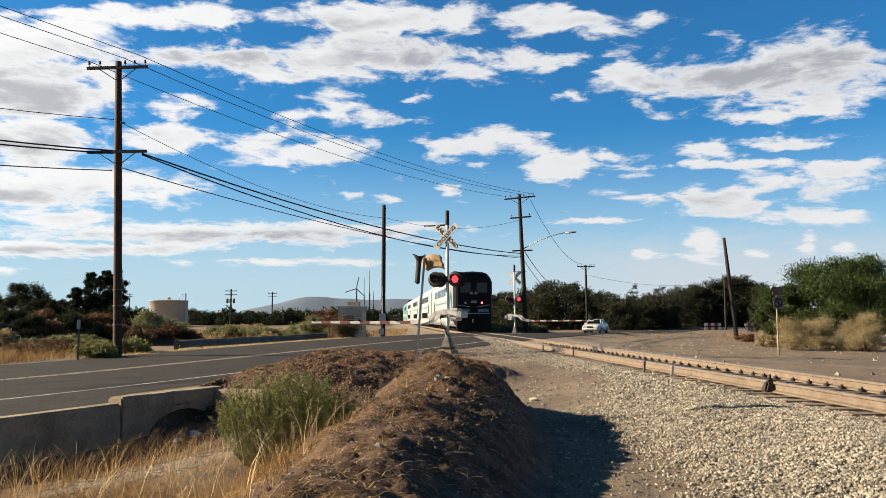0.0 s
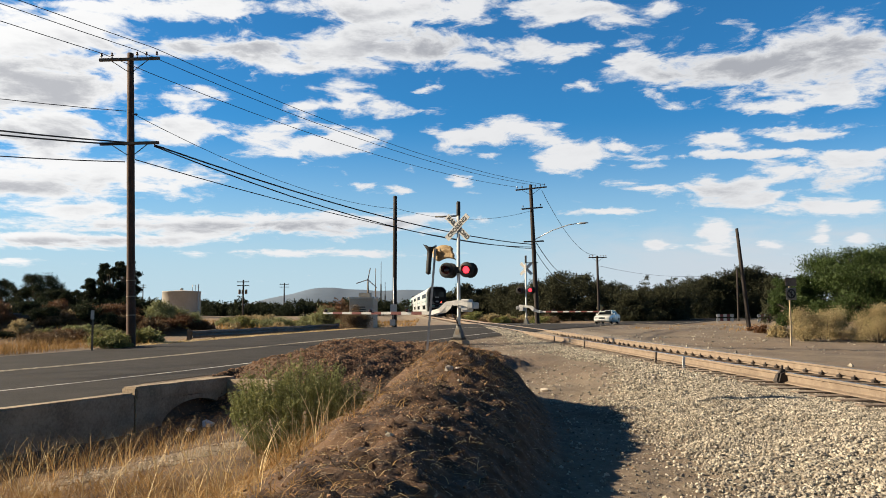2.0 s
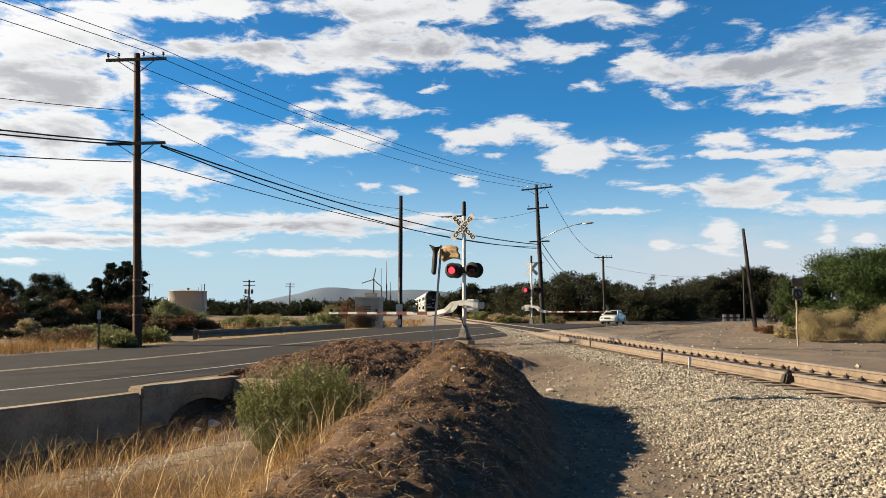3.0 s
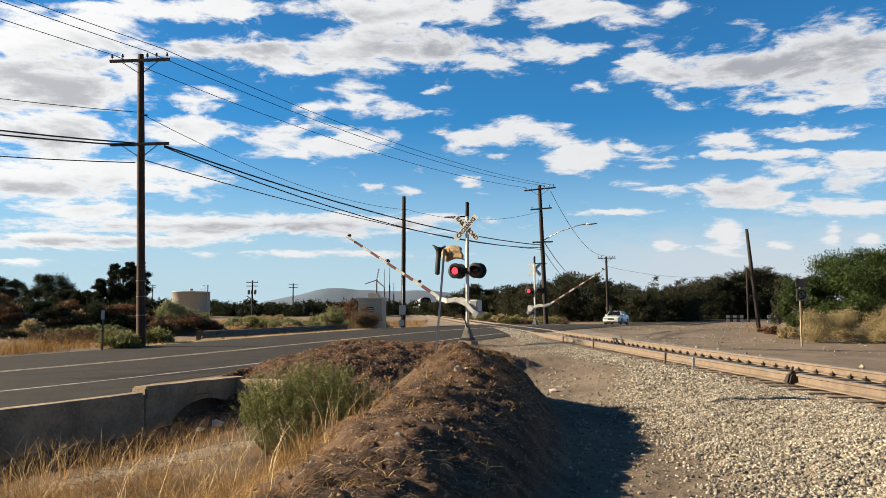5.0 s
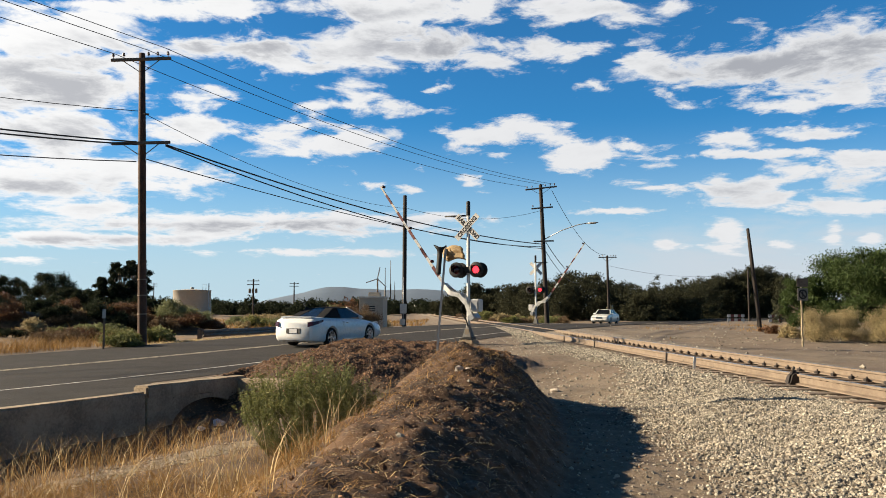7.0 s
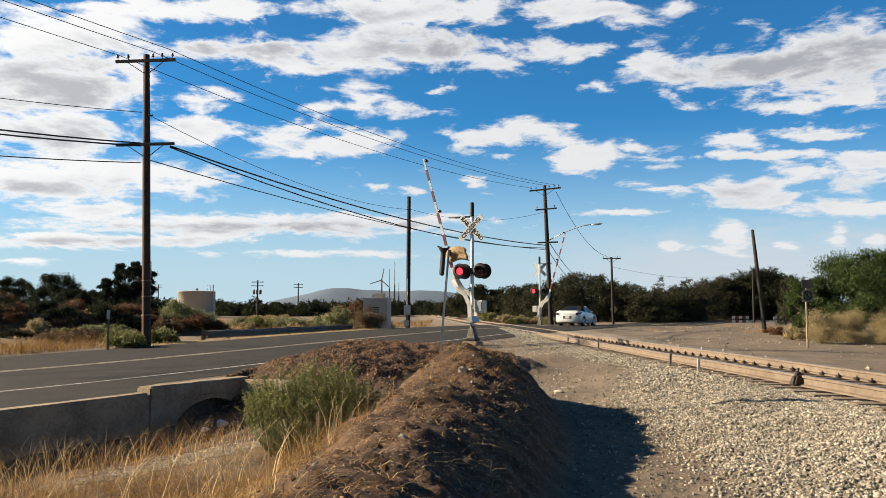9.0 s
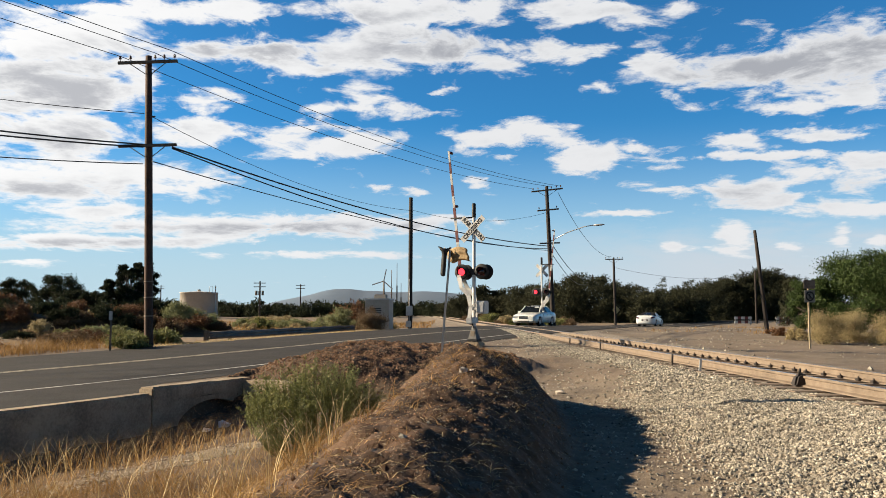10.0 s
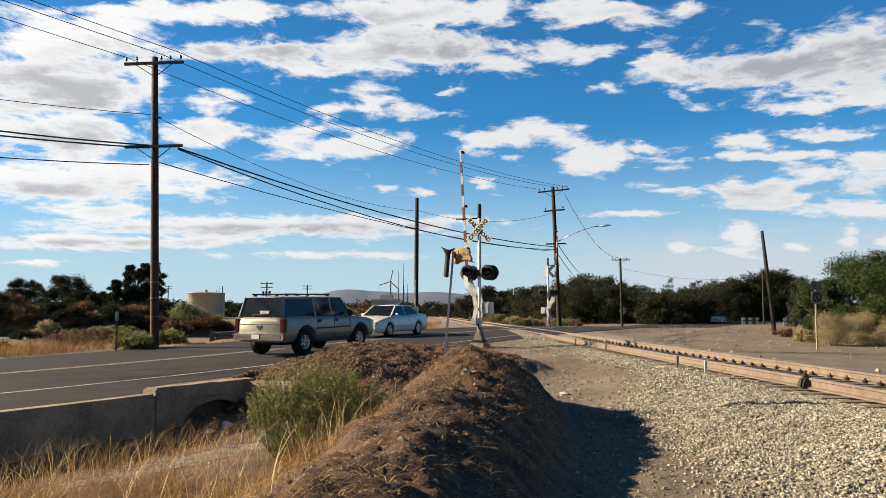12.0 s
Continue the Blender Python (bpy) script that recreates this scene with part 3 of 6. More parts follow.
for x, y, h, turn, two in ((-40.6, 170, 7.9, 0, True), (-43.2, 230, 9.3, 10, False), (-109, 300, 11.3, 0, False), (10.3, 190, 6.6, 0, False), (16.6, 215, 7.2, 0, False)):
    p, _ = pole_at("utility_pole", (x, y, -0.3), (x, y, h), 0.2, 0.15, "distant dark wooden utility pole with crossarms")
    crossarm(p, h - 0.1, 2.6, turn, (-1.1, 0.0, 1.1), False, thick=0.16)
    crossarm(p, h - 0.9, 2.6, turn, (), False, thick=0.16)
    if two:
        for k in (-0.55, 0.0, 0.55):
            part("transformer", lathe(bmesh.new(), [(0.0, h - 2.7), (0.26, h - 2.65), (0.26, h - 1.75), (0.0, h - 1.7)], 12, pose(k * 1.25, -0.3, 0)), M_GREYWOOD, p)

# wires: the near pole to the far pole, and away to the left
for dx, dx2, z1, z2, sag, r in ((-1.0, -1.1, 11.28, 11.05, 0.75, 0.014), (0.30, 0.35, 11.42, 11.2, 0.75, 0.014), (0.97, 1.1, 11.5, 11.25, 0.75, 0.014)):
    wire("power_wire", (-11.66 + dx, 30.0, z1), (7.5 + dx2, 61.8, z2), sag, r)
    wire("power_wire", (-11.66 + dx, 30.0, z1), (-31.5 + dx, 4.0, 14.2 + 0.2 * dx), 0.35, r)
for dx, z1, z2, sag, r, lab in ((0.95, 7.75, 6.55, 0.65, 0.034, "thick black telephone cable between poles"), (0.95, 7.70, 6.35, 0.95, 0.028, "black telephone cable between poles"), (0.2, 7.2, 6.2, 0.55, 0.02, "black telephone cable between poles")):
    wire("telephone_cable", (-11.55 + dx, 30.0, z1), (7.72, 61.8, z2), sag, r, lab)
for dx, z1, z2, r in ((-0.2, 7.85, 9.3, 0.03), (-0.2, 7.75, 8.95, 0.03), (-0.2, 7.1, 7.8, 0.02), (-0.2, 9.05, 10.2, 0.014)):
    wire("telephone_cable", (-11.5 + dx, 30.0, z1), (-29.0, 20.0, z2), 0.5, r, "black telephone cable leading away")
wire("service_wire", (-11.45, 30.0, 8.95), (-2.58, 52, 8.1), 0.7, 0.012)
wire("service_wire", (-2.58, 52, 8.15), (7.5, 62, 9.2), 0.7, 0.012)
wire("telephone_cable", (7.9, 61.9, 6.7), (24.5, 140, 7.6), 1.3, 0.03)
wire("telephone_cable", (7.8, 61.9, 6.1), (24.5, 140, 7.0), 1.6, 0.025)
wire("power_wire", (8.4, 62, 10.8), (19.2, 95, 8.0), 1.3, 0.02)
wire("power_wire", (19.6, 95, 6.7), (41.8, 110, 6.6), 0.9, 0.015)


# ---- crossing signals ----
ROAD_TURN = -25.4          # degrees: things that face along the road


def build_signal(name, place, turn, label):
    """Mast with crossbuck, two pairs of lamps, gate drive. Local -y faces the traffic it stops, x runs away from the road."""
    e = tagged(new(name), label, "crossing signal", "railroad crossing signals")
    e.matrix_basis = pose(*place, 0, 0, turn)
    bm = bmesh.new()
    box(bm, 0, 0, -0.14, 0.6, 0.6, 0.34, bevel=0.04)
    part("footing", bm, M_CONCRETE, e)
    bm = bmesh.new()      # flared four-sided junction base on a dark foot
    bmesh.ops.create_cone(bm, cap_ends=True, segments=4, radius1=0.26, radius2=0.13, depth=0.38, matrix=pose(0, 0, 0.31, 0, 0, 45))
    bmesh.ops.bevel(bm, geom=bm.edges[:], offset=0.02, segments=2, affect="EDGES")
    lathe(bm, [(0.10, 0.47), (0.09, 0.56), (0.07, 0.60)], 14)
    base = part("base_casting", bm, M_DULL, e)
    part("base_cover", box(bmesh.new(), 0, -0.20, 0.30, 0.16, 0.02, 0.2, pose(0, 0, 0, -12, 0, 0), bevel=0.006), M_GREYWOOD, base)
    part("base_foot", box(bmesh.new(), 0, 0, 0.09, 0.44, 0.44, 0.08, bevel=0.015), M_BLACK, e)
    part("mast", lathe(bmesh.new(), [(0.065, 0.5), (0.065, 4.75), (0.0, 4.75)], 14), M_WHITE, e)
    part("mast_cap", lathe(bmesh.new(), [(0.075, 4.62), (0.075, 5.12), (0.05, 5.16), (0.0, 5.16)], 14), M_BLACK, e)
    part("bell_arm", rod(bmesh.new(), (0, 0, 4.62), (-0.9, -0.1, 4.62), 0.03, n=8), M_BLACK, e)
    # crossbuck
    for k, words in ((1, (("RAIL", -0.34), ("ROAD", 0.34))), (-1, (("CROSSING", 0.0),))):
        m = pose(0, -0.10 + 0.012 * k, 4.19, 0, 45 * k, 0)
        blade = part("crossbuck_blade", box(bmesh.new(), 0, 0, 0, 1.22, 0.006, 0.225, m, bevel=0.002), M_WHITE, e)
        for word, cx in words:
            cu = bpy.data.curves.new("lettering", "FONT")
            cu.body, cu.size, cu.align_x, cu.align_y, cu.extrude = word, 0.205, "CENTER", "CENTER", 0.002
            cu.offset = 0.005
            cu.materials.append(M_BLACK)
            t = new("lettering", cu)
            t.parent = blade
            t.matrix_basis = m @ pose(cx, -0.007, 0, 90, 0, 0)
    # lamps: front and back pairs on a cross tube
    tube_ob = part("lamp_tube", rod(bmesh.new(), (-0.40, -0.02, 2.60), (0.40, -0.02, 2.60), 0.04, n=10), M_BLACK, e)
    part("junction_box", box(bmesh.new(), 0, -0.05, 2.60, 0.2, 0.2, 0.22, bevel=0.02), M_BLACK, e)
    lamps = []
    for facing in (0, 180):
        for side in (-1, 1):
            m = pose(0.40 * side, 0, 2.60, 0, 0, facing) @ pose(0, -0.20, 0, 90, 0, 0)
            lamp = part("flasher", lathe(bmesh.new(), [(0.0, -0.16), (0.10, -0.14), (0.155, -0.02), (0.155, 0.0), (0.155, 0.012)], 20, m), M_BLACK, e)
            bm = bmesh.new()
            lathe(bm, [(0.15, 0.0), (0.28, 0.0), (0.285, 0.012), (0.28, 0.02), (0.15, 0.016)], 28, m)
            part("backing_disc", bm, M_BLACK, lamp)
            bm = bmesh.new()          # a hood over the lens
            n, rows_ = 20, []
            for dz in (0.0, 0.26):
                rows_.append([bm.verts.new(m @ Vector((0.165 * math.cos(t), 0.165 * math.sin(t), 0.01 + dz * (0.35 + 0.65 * max(0, math.sin(t)))))) for t in [math.radians(-30 + 240 * i / n) for i in range(n + 1)]])
            for i in range(n):
                bm.faces.new((rows_[0][i], rows_[0][i + 1], rows_[1][i + 1], rows_[1][i]))
            bmesh.ops.solidify(bm, geom=bm.faces[:], thickness=0.008)
            part("hood", bm, M_BLACK, lamp)
            # the turning reflector: a lit bowl on one side, a dark red one on the other
            bm = bmesh.new()
            lathe(bm, [(0.0, 0.035), (0.08, 0.03), (0.135, 0.004)], 20, None, 1)
            lathe(bm, [(0.135, -0.004), (0.08, -0.03), (0.0, -0.035)], 20, None, 0)
            lathe(bm, [(0.135, 0.004), (0.135, -0.004)], 20, None, 0)
            ins = part("reflector", bm, (M_REDLENS, M_REDGLOW), lamp, "red lamp lens")
            ins.matrix_basis = m @ pose(0, 0, 0.02)
            lamps.append((ins, m @ pose(0, 0, 0.02), facing, side))
    # gate drive
    drive = part("gate_drive", box(bmesh.new(), 0.33, 0.0, 1.30, 0.34, 0.42, 0.46, pose(0, 0, 0), bevel=0.03), M_WHITE, e)
    part("drive_door", box(bmesh.new(), 0.33, -0.225, 1.30, 0.26, 0.02, 0.36, bevel=0.008), M_GALV, drive)
    part("drive_bracket", box(bmesh.new(), 0.08, 0, 1.25, 0.22, 0.24, 0.12, bevel=0.02), M_GALV, e)
    part("cable_hose", tube(bmesh.new(), [Vector((-0.1, -0.12, 1.5)), Vector((-0.2, -0.2, 1.2)), Vector((-0.16, -0.2, 0.95)), Vector((-0.02, -0.14, 0.75)), Vector((0.02, -0.1, 0.55))], 0.025, 8), M_BLACK, e)
    # gate: turns about an axis along the road, at the mast
    gate = part("gate_bracket", bmesh.new(), M_WHITE, e)
    bm = bmesh.new()
    for w in (-0.26, 0.26):
        pts = [Vector((0.50, w, -0.10)), Vector((0.1, w, 0.0)), Vector((-0.35, w, -0.06)), Vector((-0.62, w, -0.30)), Vector((-1.05, w * 0.6, -0.40))]
        for a, b in zip(pts, pts[1:]):
            d = (b - a)
            box(bm, d.length / 2, 0, 0, d.length + 0.06, 0.03, 0.16, Matrix.Translation(a) @ d.to_track_quat("X", "Z").to_matrix().to_4x4(), bevel=0.006)
    box(bm, -1.0, 0, -0.40, 0.22, 0.36, 0.16, bevel=0.01)
    bm.to_mesh(gate.data)
    bm.free()
    part("counterweight", box(bmesh.new(), 0.60, 0, -0.12, 0.22, 0.60, 0.24, bevel=0.02), M_GALV, gate)
    n, x0, x1 = 11, -1.05, -5.85
    bm = box(bmesh.new(), (x0 + x1) / 2, 0, -0.40, abs(x1 - x0), 0.035, 0.12)
    for v in bm.verts:
        if v.co.x < -3:
            v.co.z = -0.40 + (v.co.z + 0.40) * 0.58
    part("gate_arm", bm, M_WHITE, gate, "tapered white gate arm with red stripes")
    for i in range(1, n, 2):
        a, b = x0 + (x1 - x0) * i / n, x0 + (x1 - x0) * (i + 1) / n
        w = 0.122 - 0.05 * (i + 0.5) / n
        part("stripe", box(bmesh.new(), (a + b) / 2, 0, -0.40, abs(b - a), 0.040, w + 0.004), M_RED, gate)
    for x in (-2.1, -3.7, -5.75):
        part("gate_lamp", lathe(bmesh.new(), [(0.0, -0.07), (0.055, -0.06), (0.055, 0.06), (0.0, 0.07)], 12, pose(x, 0, -0.30, 90, 0, 0)), M_REDLENS, gate)
    gate.matrix_basis = pose(0, -0.05, 1.42)
    return e, gate, lamps


signal_near, gate_near, lamps_near = build_signal("crossing_signal", (0.89, 29.5, 0.36), ROAD_TURN, "white crossing mast with crossbuck, red lamps and raised gate")
signal_far, gate_far, lamps_far = build_signal("crossing_signal", (6.74, 59.0, 0.34), ROAD_TURN + 180, "white crossing mast beyond the rails, gate rising")


# ---- roadside things ----
def build_bungalow():
    e = tagged(new("signal_cabinet"), "tan steel signal cabinet with an overhanging roof", "cabinet")
    e.matrix_basis = pose(-4.64, 52.4, 0.12, 0, 0, -7)
    part("body", box(bmesh.new(), 0, 0, 1.05, 1.56, 1.5, 2.15, bevel=0.02), M_TANBOX, e)
    part("roof", box(bmesh.new(), 0, 0, 2.17, 1.70, 1.66, 0.11, bevel=0.02), M_WHITE, e)
    part("vent", box(bmesh.new(), 0.1, 0, 2.36, 0.75, 0.6, 0.26, bevel=0.03), M_TANBOX, e)
    door = part("door", box(bmesh.new(), 0.02, -0.76, 1.0, 0.95, 0.03, 1.85, bevel=0.008), M_TANBOX, e)
    part("handle", box(bmesh.new(), 0.42, -0.79, 1.0, 0.04, 0.04, 0.16, bevel=0.01), M_GALV, door)
    sign = part("notice", box(bmesh.new(), 0.0, -0.79, 1.42, 0.72, 0.006, 0.42), M_TANBOX, door)
    for i, w in enumerate((0.56, 0.62, 0.60)):
        part("notice_line", box(bmesh.new(), 0, -0.796, 1.57 - 0.14 * i, w, 0.004, 0.07), M_BLACK, sign)
    part("foundation", box(bmesh.new(), 0, 0, -0.1, 1.8, 1.8, 0.25, bevel=0.02), M_CONCRETE, e)


def build_guardrail():
    e = tagged(new("guardrail"), "weathered galvanised steel guardrail on wooden posts", "guardrail")
    a0, b0 = Vector((-10.8, 35.5, 0.0)), Vector((-5.95, 49.0, 0.0))
    n = 8
    prof = [(0.0, 0.00), (0.035, 0.03), (0.08, 0.07), (0.08, 0.11), (0.02, 0.15), (0.02, 0.17), (0.08, 0.21), (0.08, 0.25), (0.035, 0.29), (0.0, 0.32)]
    d = (b0 - a0).normalized()
    nrm = Vector((d.y, -d.x, 0))
    verts, faces = [], []
    for i in range(n + 1):
        p = a0.lerp(b0, i / n)
        z = 0.27 + 0.06 * i / n + 0.012 * math.sin(i * 2.1)
        for u, w in prof:
            verts.append(p + nrm * (0.12 + u) + Vector((0, 0, z + w)))
    k = len(prof)
    for i in range(n):
        for j in range(k - 1):
            faces.append((i * k + j, i * k + j + 1, (i + 1) * k + j + 1, (i + 1) * k + j))
    r = sheet("rail_beam", [tuple(v) for v in verts], faces, M_GALV, e, True)
    r.data.materials[0] = M_DULL
    r.modifiers.new("thickness", "SOLIDIFY").thickness = 0.012
    for i in range(n + 1):
        p = a0.lerp(b0, i / n)
        part("post", box(bmesh.new(), p.x, p.y, 0.14 + 0.06 * i / n, 0.18, 0.2, 1.0, bevel=0.015), M_GREYWOOD, e)
    p = b0
    part("end_marker", box(bmesh.new(), p.x + 0.25, p.y, 0.74, 0.06, 0.02, 0.9, pose(0, 0, 0), bevel=0.005), M_BLACK, e)


def build_tank():
    e = tagged(new("water_tank"), "squat tan steel water tank far behind the scrub", "water tank")
    e.matrix_basis = pose(-58, 184, -0.6)
    part("shell", lathe(bmesh.new(), [(4.2, -0.5), (4.2, 6.3), (4.28, 6.32), (4.28, 6.42), (4.2, 6.44)], 48), M_TANK, e)
    part("roof", lathe(bmesh.new(), [(4.25, 6.42), (2.0, 6.6), (0.0, 6.7)], 48), M_TANK, e)
    part("roof_vent", lathe(bmesh.new(), [(0.35, 6.6), (0.35, 6.95), (0.55, 7.0), (0.0, 7.2)], 16), M_TANK, e)
    part("ladder", box(bmesh.new(), 4.1, -1.0, 4.0, 0.12, 0.5, 8.0, bevel=0.02), M_GALV, e)
    part("railing", tube(bmesh.new(), [Vector((3.6, -1.5, 6.5)), Vector((3.6, -1.5, 7.8)), Vector((3.1, -2.2, 7.8)), Vector((3.1, -2.2, 6.5))], 0.06, 6), M_GALV, e)


def build_bent_sign():
    e = tagged(new("bent_sign"), "leaning steel post with a crumpled weathered sign", "sign")
    base, top = Vector((-0.12, 11.5, 0.66)), Vector((0.025, 11.5, 2.43))
    e.matrix_basis = Matrix.Translation(base)
    d = top - base
    bm = bmesh.new()
    q = Matrix.Translation((0, 0, 0)) @ d.to_track_quat("Z", "Y").to_matrix().to_4x4()
    box(bm, 0, 0.012, d.length / 2, 0.028, 0.006, d.length, q)
    for k in (-1, 1):
        box(bm, k * 0.022, 0, d.length / 2, 0.006, 0.03, d.length, q)
        box(bm, k * 0.03, -0.014, d.length / 2, 0.018, 0.005, d.length, q)
    part("post", bm, M_GALV, e)
    # crumpled panel, folded over to one side
    tan = material("faded_sign", (0.44, 0.31, 0.16), (0.20, 0.13, 0.06), 7, 0.7, bump=0.5)
    verts, faces, n = [], [], 12
    across, up = Vector((0.62, -0.78, -0.10)), Vector((-0.28, -0.05, 0.95)).normalized()
    out = across.cross(up)
    for i in range(n + 1):
        for j in range(7):
            u, v = i / n - 0.5, j / 6 - 0.5
            p = Vector((0.225, -0.04, 1.655)) + across * (0.50 * u) + up * (0.20 * v) + out * (0.035 * math.cos(5 * u) + 0.012 * math.sin(14 * v))
            verts.append(tuple(p + up * (0.03 * math.sin(6 * u))))
    for i in range(n):
        for j in range(6):
            k = i * 7 + j
            faces.append((k, k + 1, k + 8, k + 7))
    p = sheet("sign_panel", verts, faces, tan, e, True)
    p.modifiers.new("thickness", "SOLIDIFY").thickness = 0.004
    # the dark half, curled round the post
    verts, faces = [], []
    for i in range(13):
        z = 1.76 - 0.40 * i / 12
        w = 0.04 if i > 3 else 0.04 + 0.07 * (1 - i / 3) ** 1.4
        for j in range(7):
            t = math.radians(-70 + 200 * j / 6)
            verts.append((0.075 - w * math.cos(t) - 0.03 * (i / 12), -0.05 - 0.05 * math.sin(t), z + 0.02 * math.sin(j)))
    for i in range(12):
        for j in range(6):
            k = i * 7 + j
            faces.append((k, k + 1, k + 8, k + 7))
    p = sheet("sign_curl", verts, faces, M_BLACK, e, True)
    p.modifiers.new("thickness", "SOLIDIFY").thickness = 0.004


def build_road_sign():
    e = tagged(new("road_sign"), "round prohibition sign on a thin wooden post", "sign")
    e.matrix_basis = pose(13.37, 30, 0.1, 0, 0, 8)
    part("post", box(bmesh.new(), 0, 0, 1.2, 0.055, 0.05, 2.6, bevel=0.008), material("pale_wood", (0.42, 0.34, 0.22), (0.32, 0.25, 0.16), 5, 0.85), e)
    plate = part("sign_plate", box(bmesh.new(), 0.03, -0.05, 1.98, 0.42, 0.012, 0.46, bevel=0.01), material("grey_back", (0.19, 0.18, 0.15), None, 4, 0.6), e)
    part("ring", lathe(bmesh.new(), [(0.13, 0.0), (0.18, 0.0), (0.18, 0.012), (0.13, 0.012)], 28, pose(0.03, -0.058, 1.98, 90, 0, 0)), M_BLACK, plate)
    part("arrow", box(bmesh.new(), 0.03, -0.062, 1.98, 0.04, 0.008, 0.22, pose(0, 0, 0)), M_BLACK, plate)
    part("slash", box(bmesh.new(), 0, 0, 0, 0.30, 0.008, 0.04, pose(0.03, -0.066, 1.98, 0, 45, 0)), M_BLACK, plate)
    part("upper_plate", box(bmesh.new(), 0.03, -0.05, 2.42, 0.46, 0.012, 0.32, bevel=0.01), M_GREYWOOD, e)


def build_marker():
    e = tagged(new("marker_post"), "thin roadside marker post with a small plate", "marker post")
    e.matrix_basis = pose(-11.87, 28, 0.1)
    part("post", box(bmesh.new(), 0, 0, 0.65, 0.06, 0.05, 1.5, bevel=0.01), M_GREYWOOD, e)
    part("plate", box(bmesh.new(), 0, -0.035, 1.25, 0.13, 0.012, 0.32, bevel=0.006), M_GALV, e)


def build_headwall():
    """The concrete culvert headwall beside the shoulder, parallel to the road."""
    e = tagged(new("headwall"), "old stained concrete culvert headwall with a stepped top", "wall", kind="structure")
    turn = pose(ROAD_X, ROAD_Y, 0, 0, 0, -25.4)

    def slab(name, r0, r1, a0, a1, z0, z1, bevel=0.03):
        bm = box(bmesh.new(), (r0 + r1) / 2, (a0 + a1) / 2, (z0 + z1) / 2, r1 - r0, a1 - a0, z1 - z0, turn, bevel=bevel)
        bmesh.ops.subdivide_edges(bm, edges=[x for x in bm.edges if x.calc_length() > 0.5], cuts=12, use_grid_fill=True)
        for v in bm.verts:
            v.co += Vector((noise.noise(v.co * 1.3), noise.noise(v.co * 1.3 + Vector((9, 0, 0))), 0.6 * noise.noise(v.co * 2.1))) * 0.03
        return part(name, bm, M_CONCRETE, e)

    slab("low_wall", 7.68, 7.98, -22.0, -3.05, -1.0, 0.15)
    slab("high_wall", 7.66, 8.0, -3.05, -0.55, 0.0, 0.24)
    slab("high_wall", 7.665, 7.995, -3.05, -2.48, -1.0, 0.05, 0.004)
    slab("wing_wall", 8.0, 9.1, -0.85, -0.55, -1.0, 0.20)
    mid_a, half_w, rise, foot = -1.62, 0.90, 0.50, -0.58
    bm = lathe(bmesh.new(), [(1.0, 0.0), (1.0, 3.0), (0.0, 3.0)], 32, turn @ pose(7.75, mid_a, foot, 0, -90, 0) @ Matrix.Diagonal((rise, half_w, 1, 1)))
    part("culvert_pipe", bm, M_CONCRETE, e)
    # face of the wall round the pipe's mouth
    bm = bmesh.new()
    n = 24
    arch = [(mid_a - half_w * math.cos(math.pi * i / n), foot + rise * math.sin(math.pi * i / n)) for i in range(n + 1)]
    rings = []
    for rr in (7.67, 7.99):
        vs = [bm.verts.new(turn @ Vector((rr, a, z))) for a, z in arch]
        ts = [bm.verts.new(turn @ Vector((rr, mid_a - half_w - 0.04 + (2 * half_w + 0.08) * i / n, 0.0))) for i in range(n + 1)]
        for i in range(n):
            bm.faces.new((vs[i], vs[i + 1], ts[i + 1], ts[i]))
        rings.append(vs)
    for i in range(n):      # the mouth's thickness
        bm.faces.new((rings[0][i], rings[1][i], rings[1][i + 1], rings[0][i + 1]))
    part("spandrel", bm, M_CONCRETE, e)


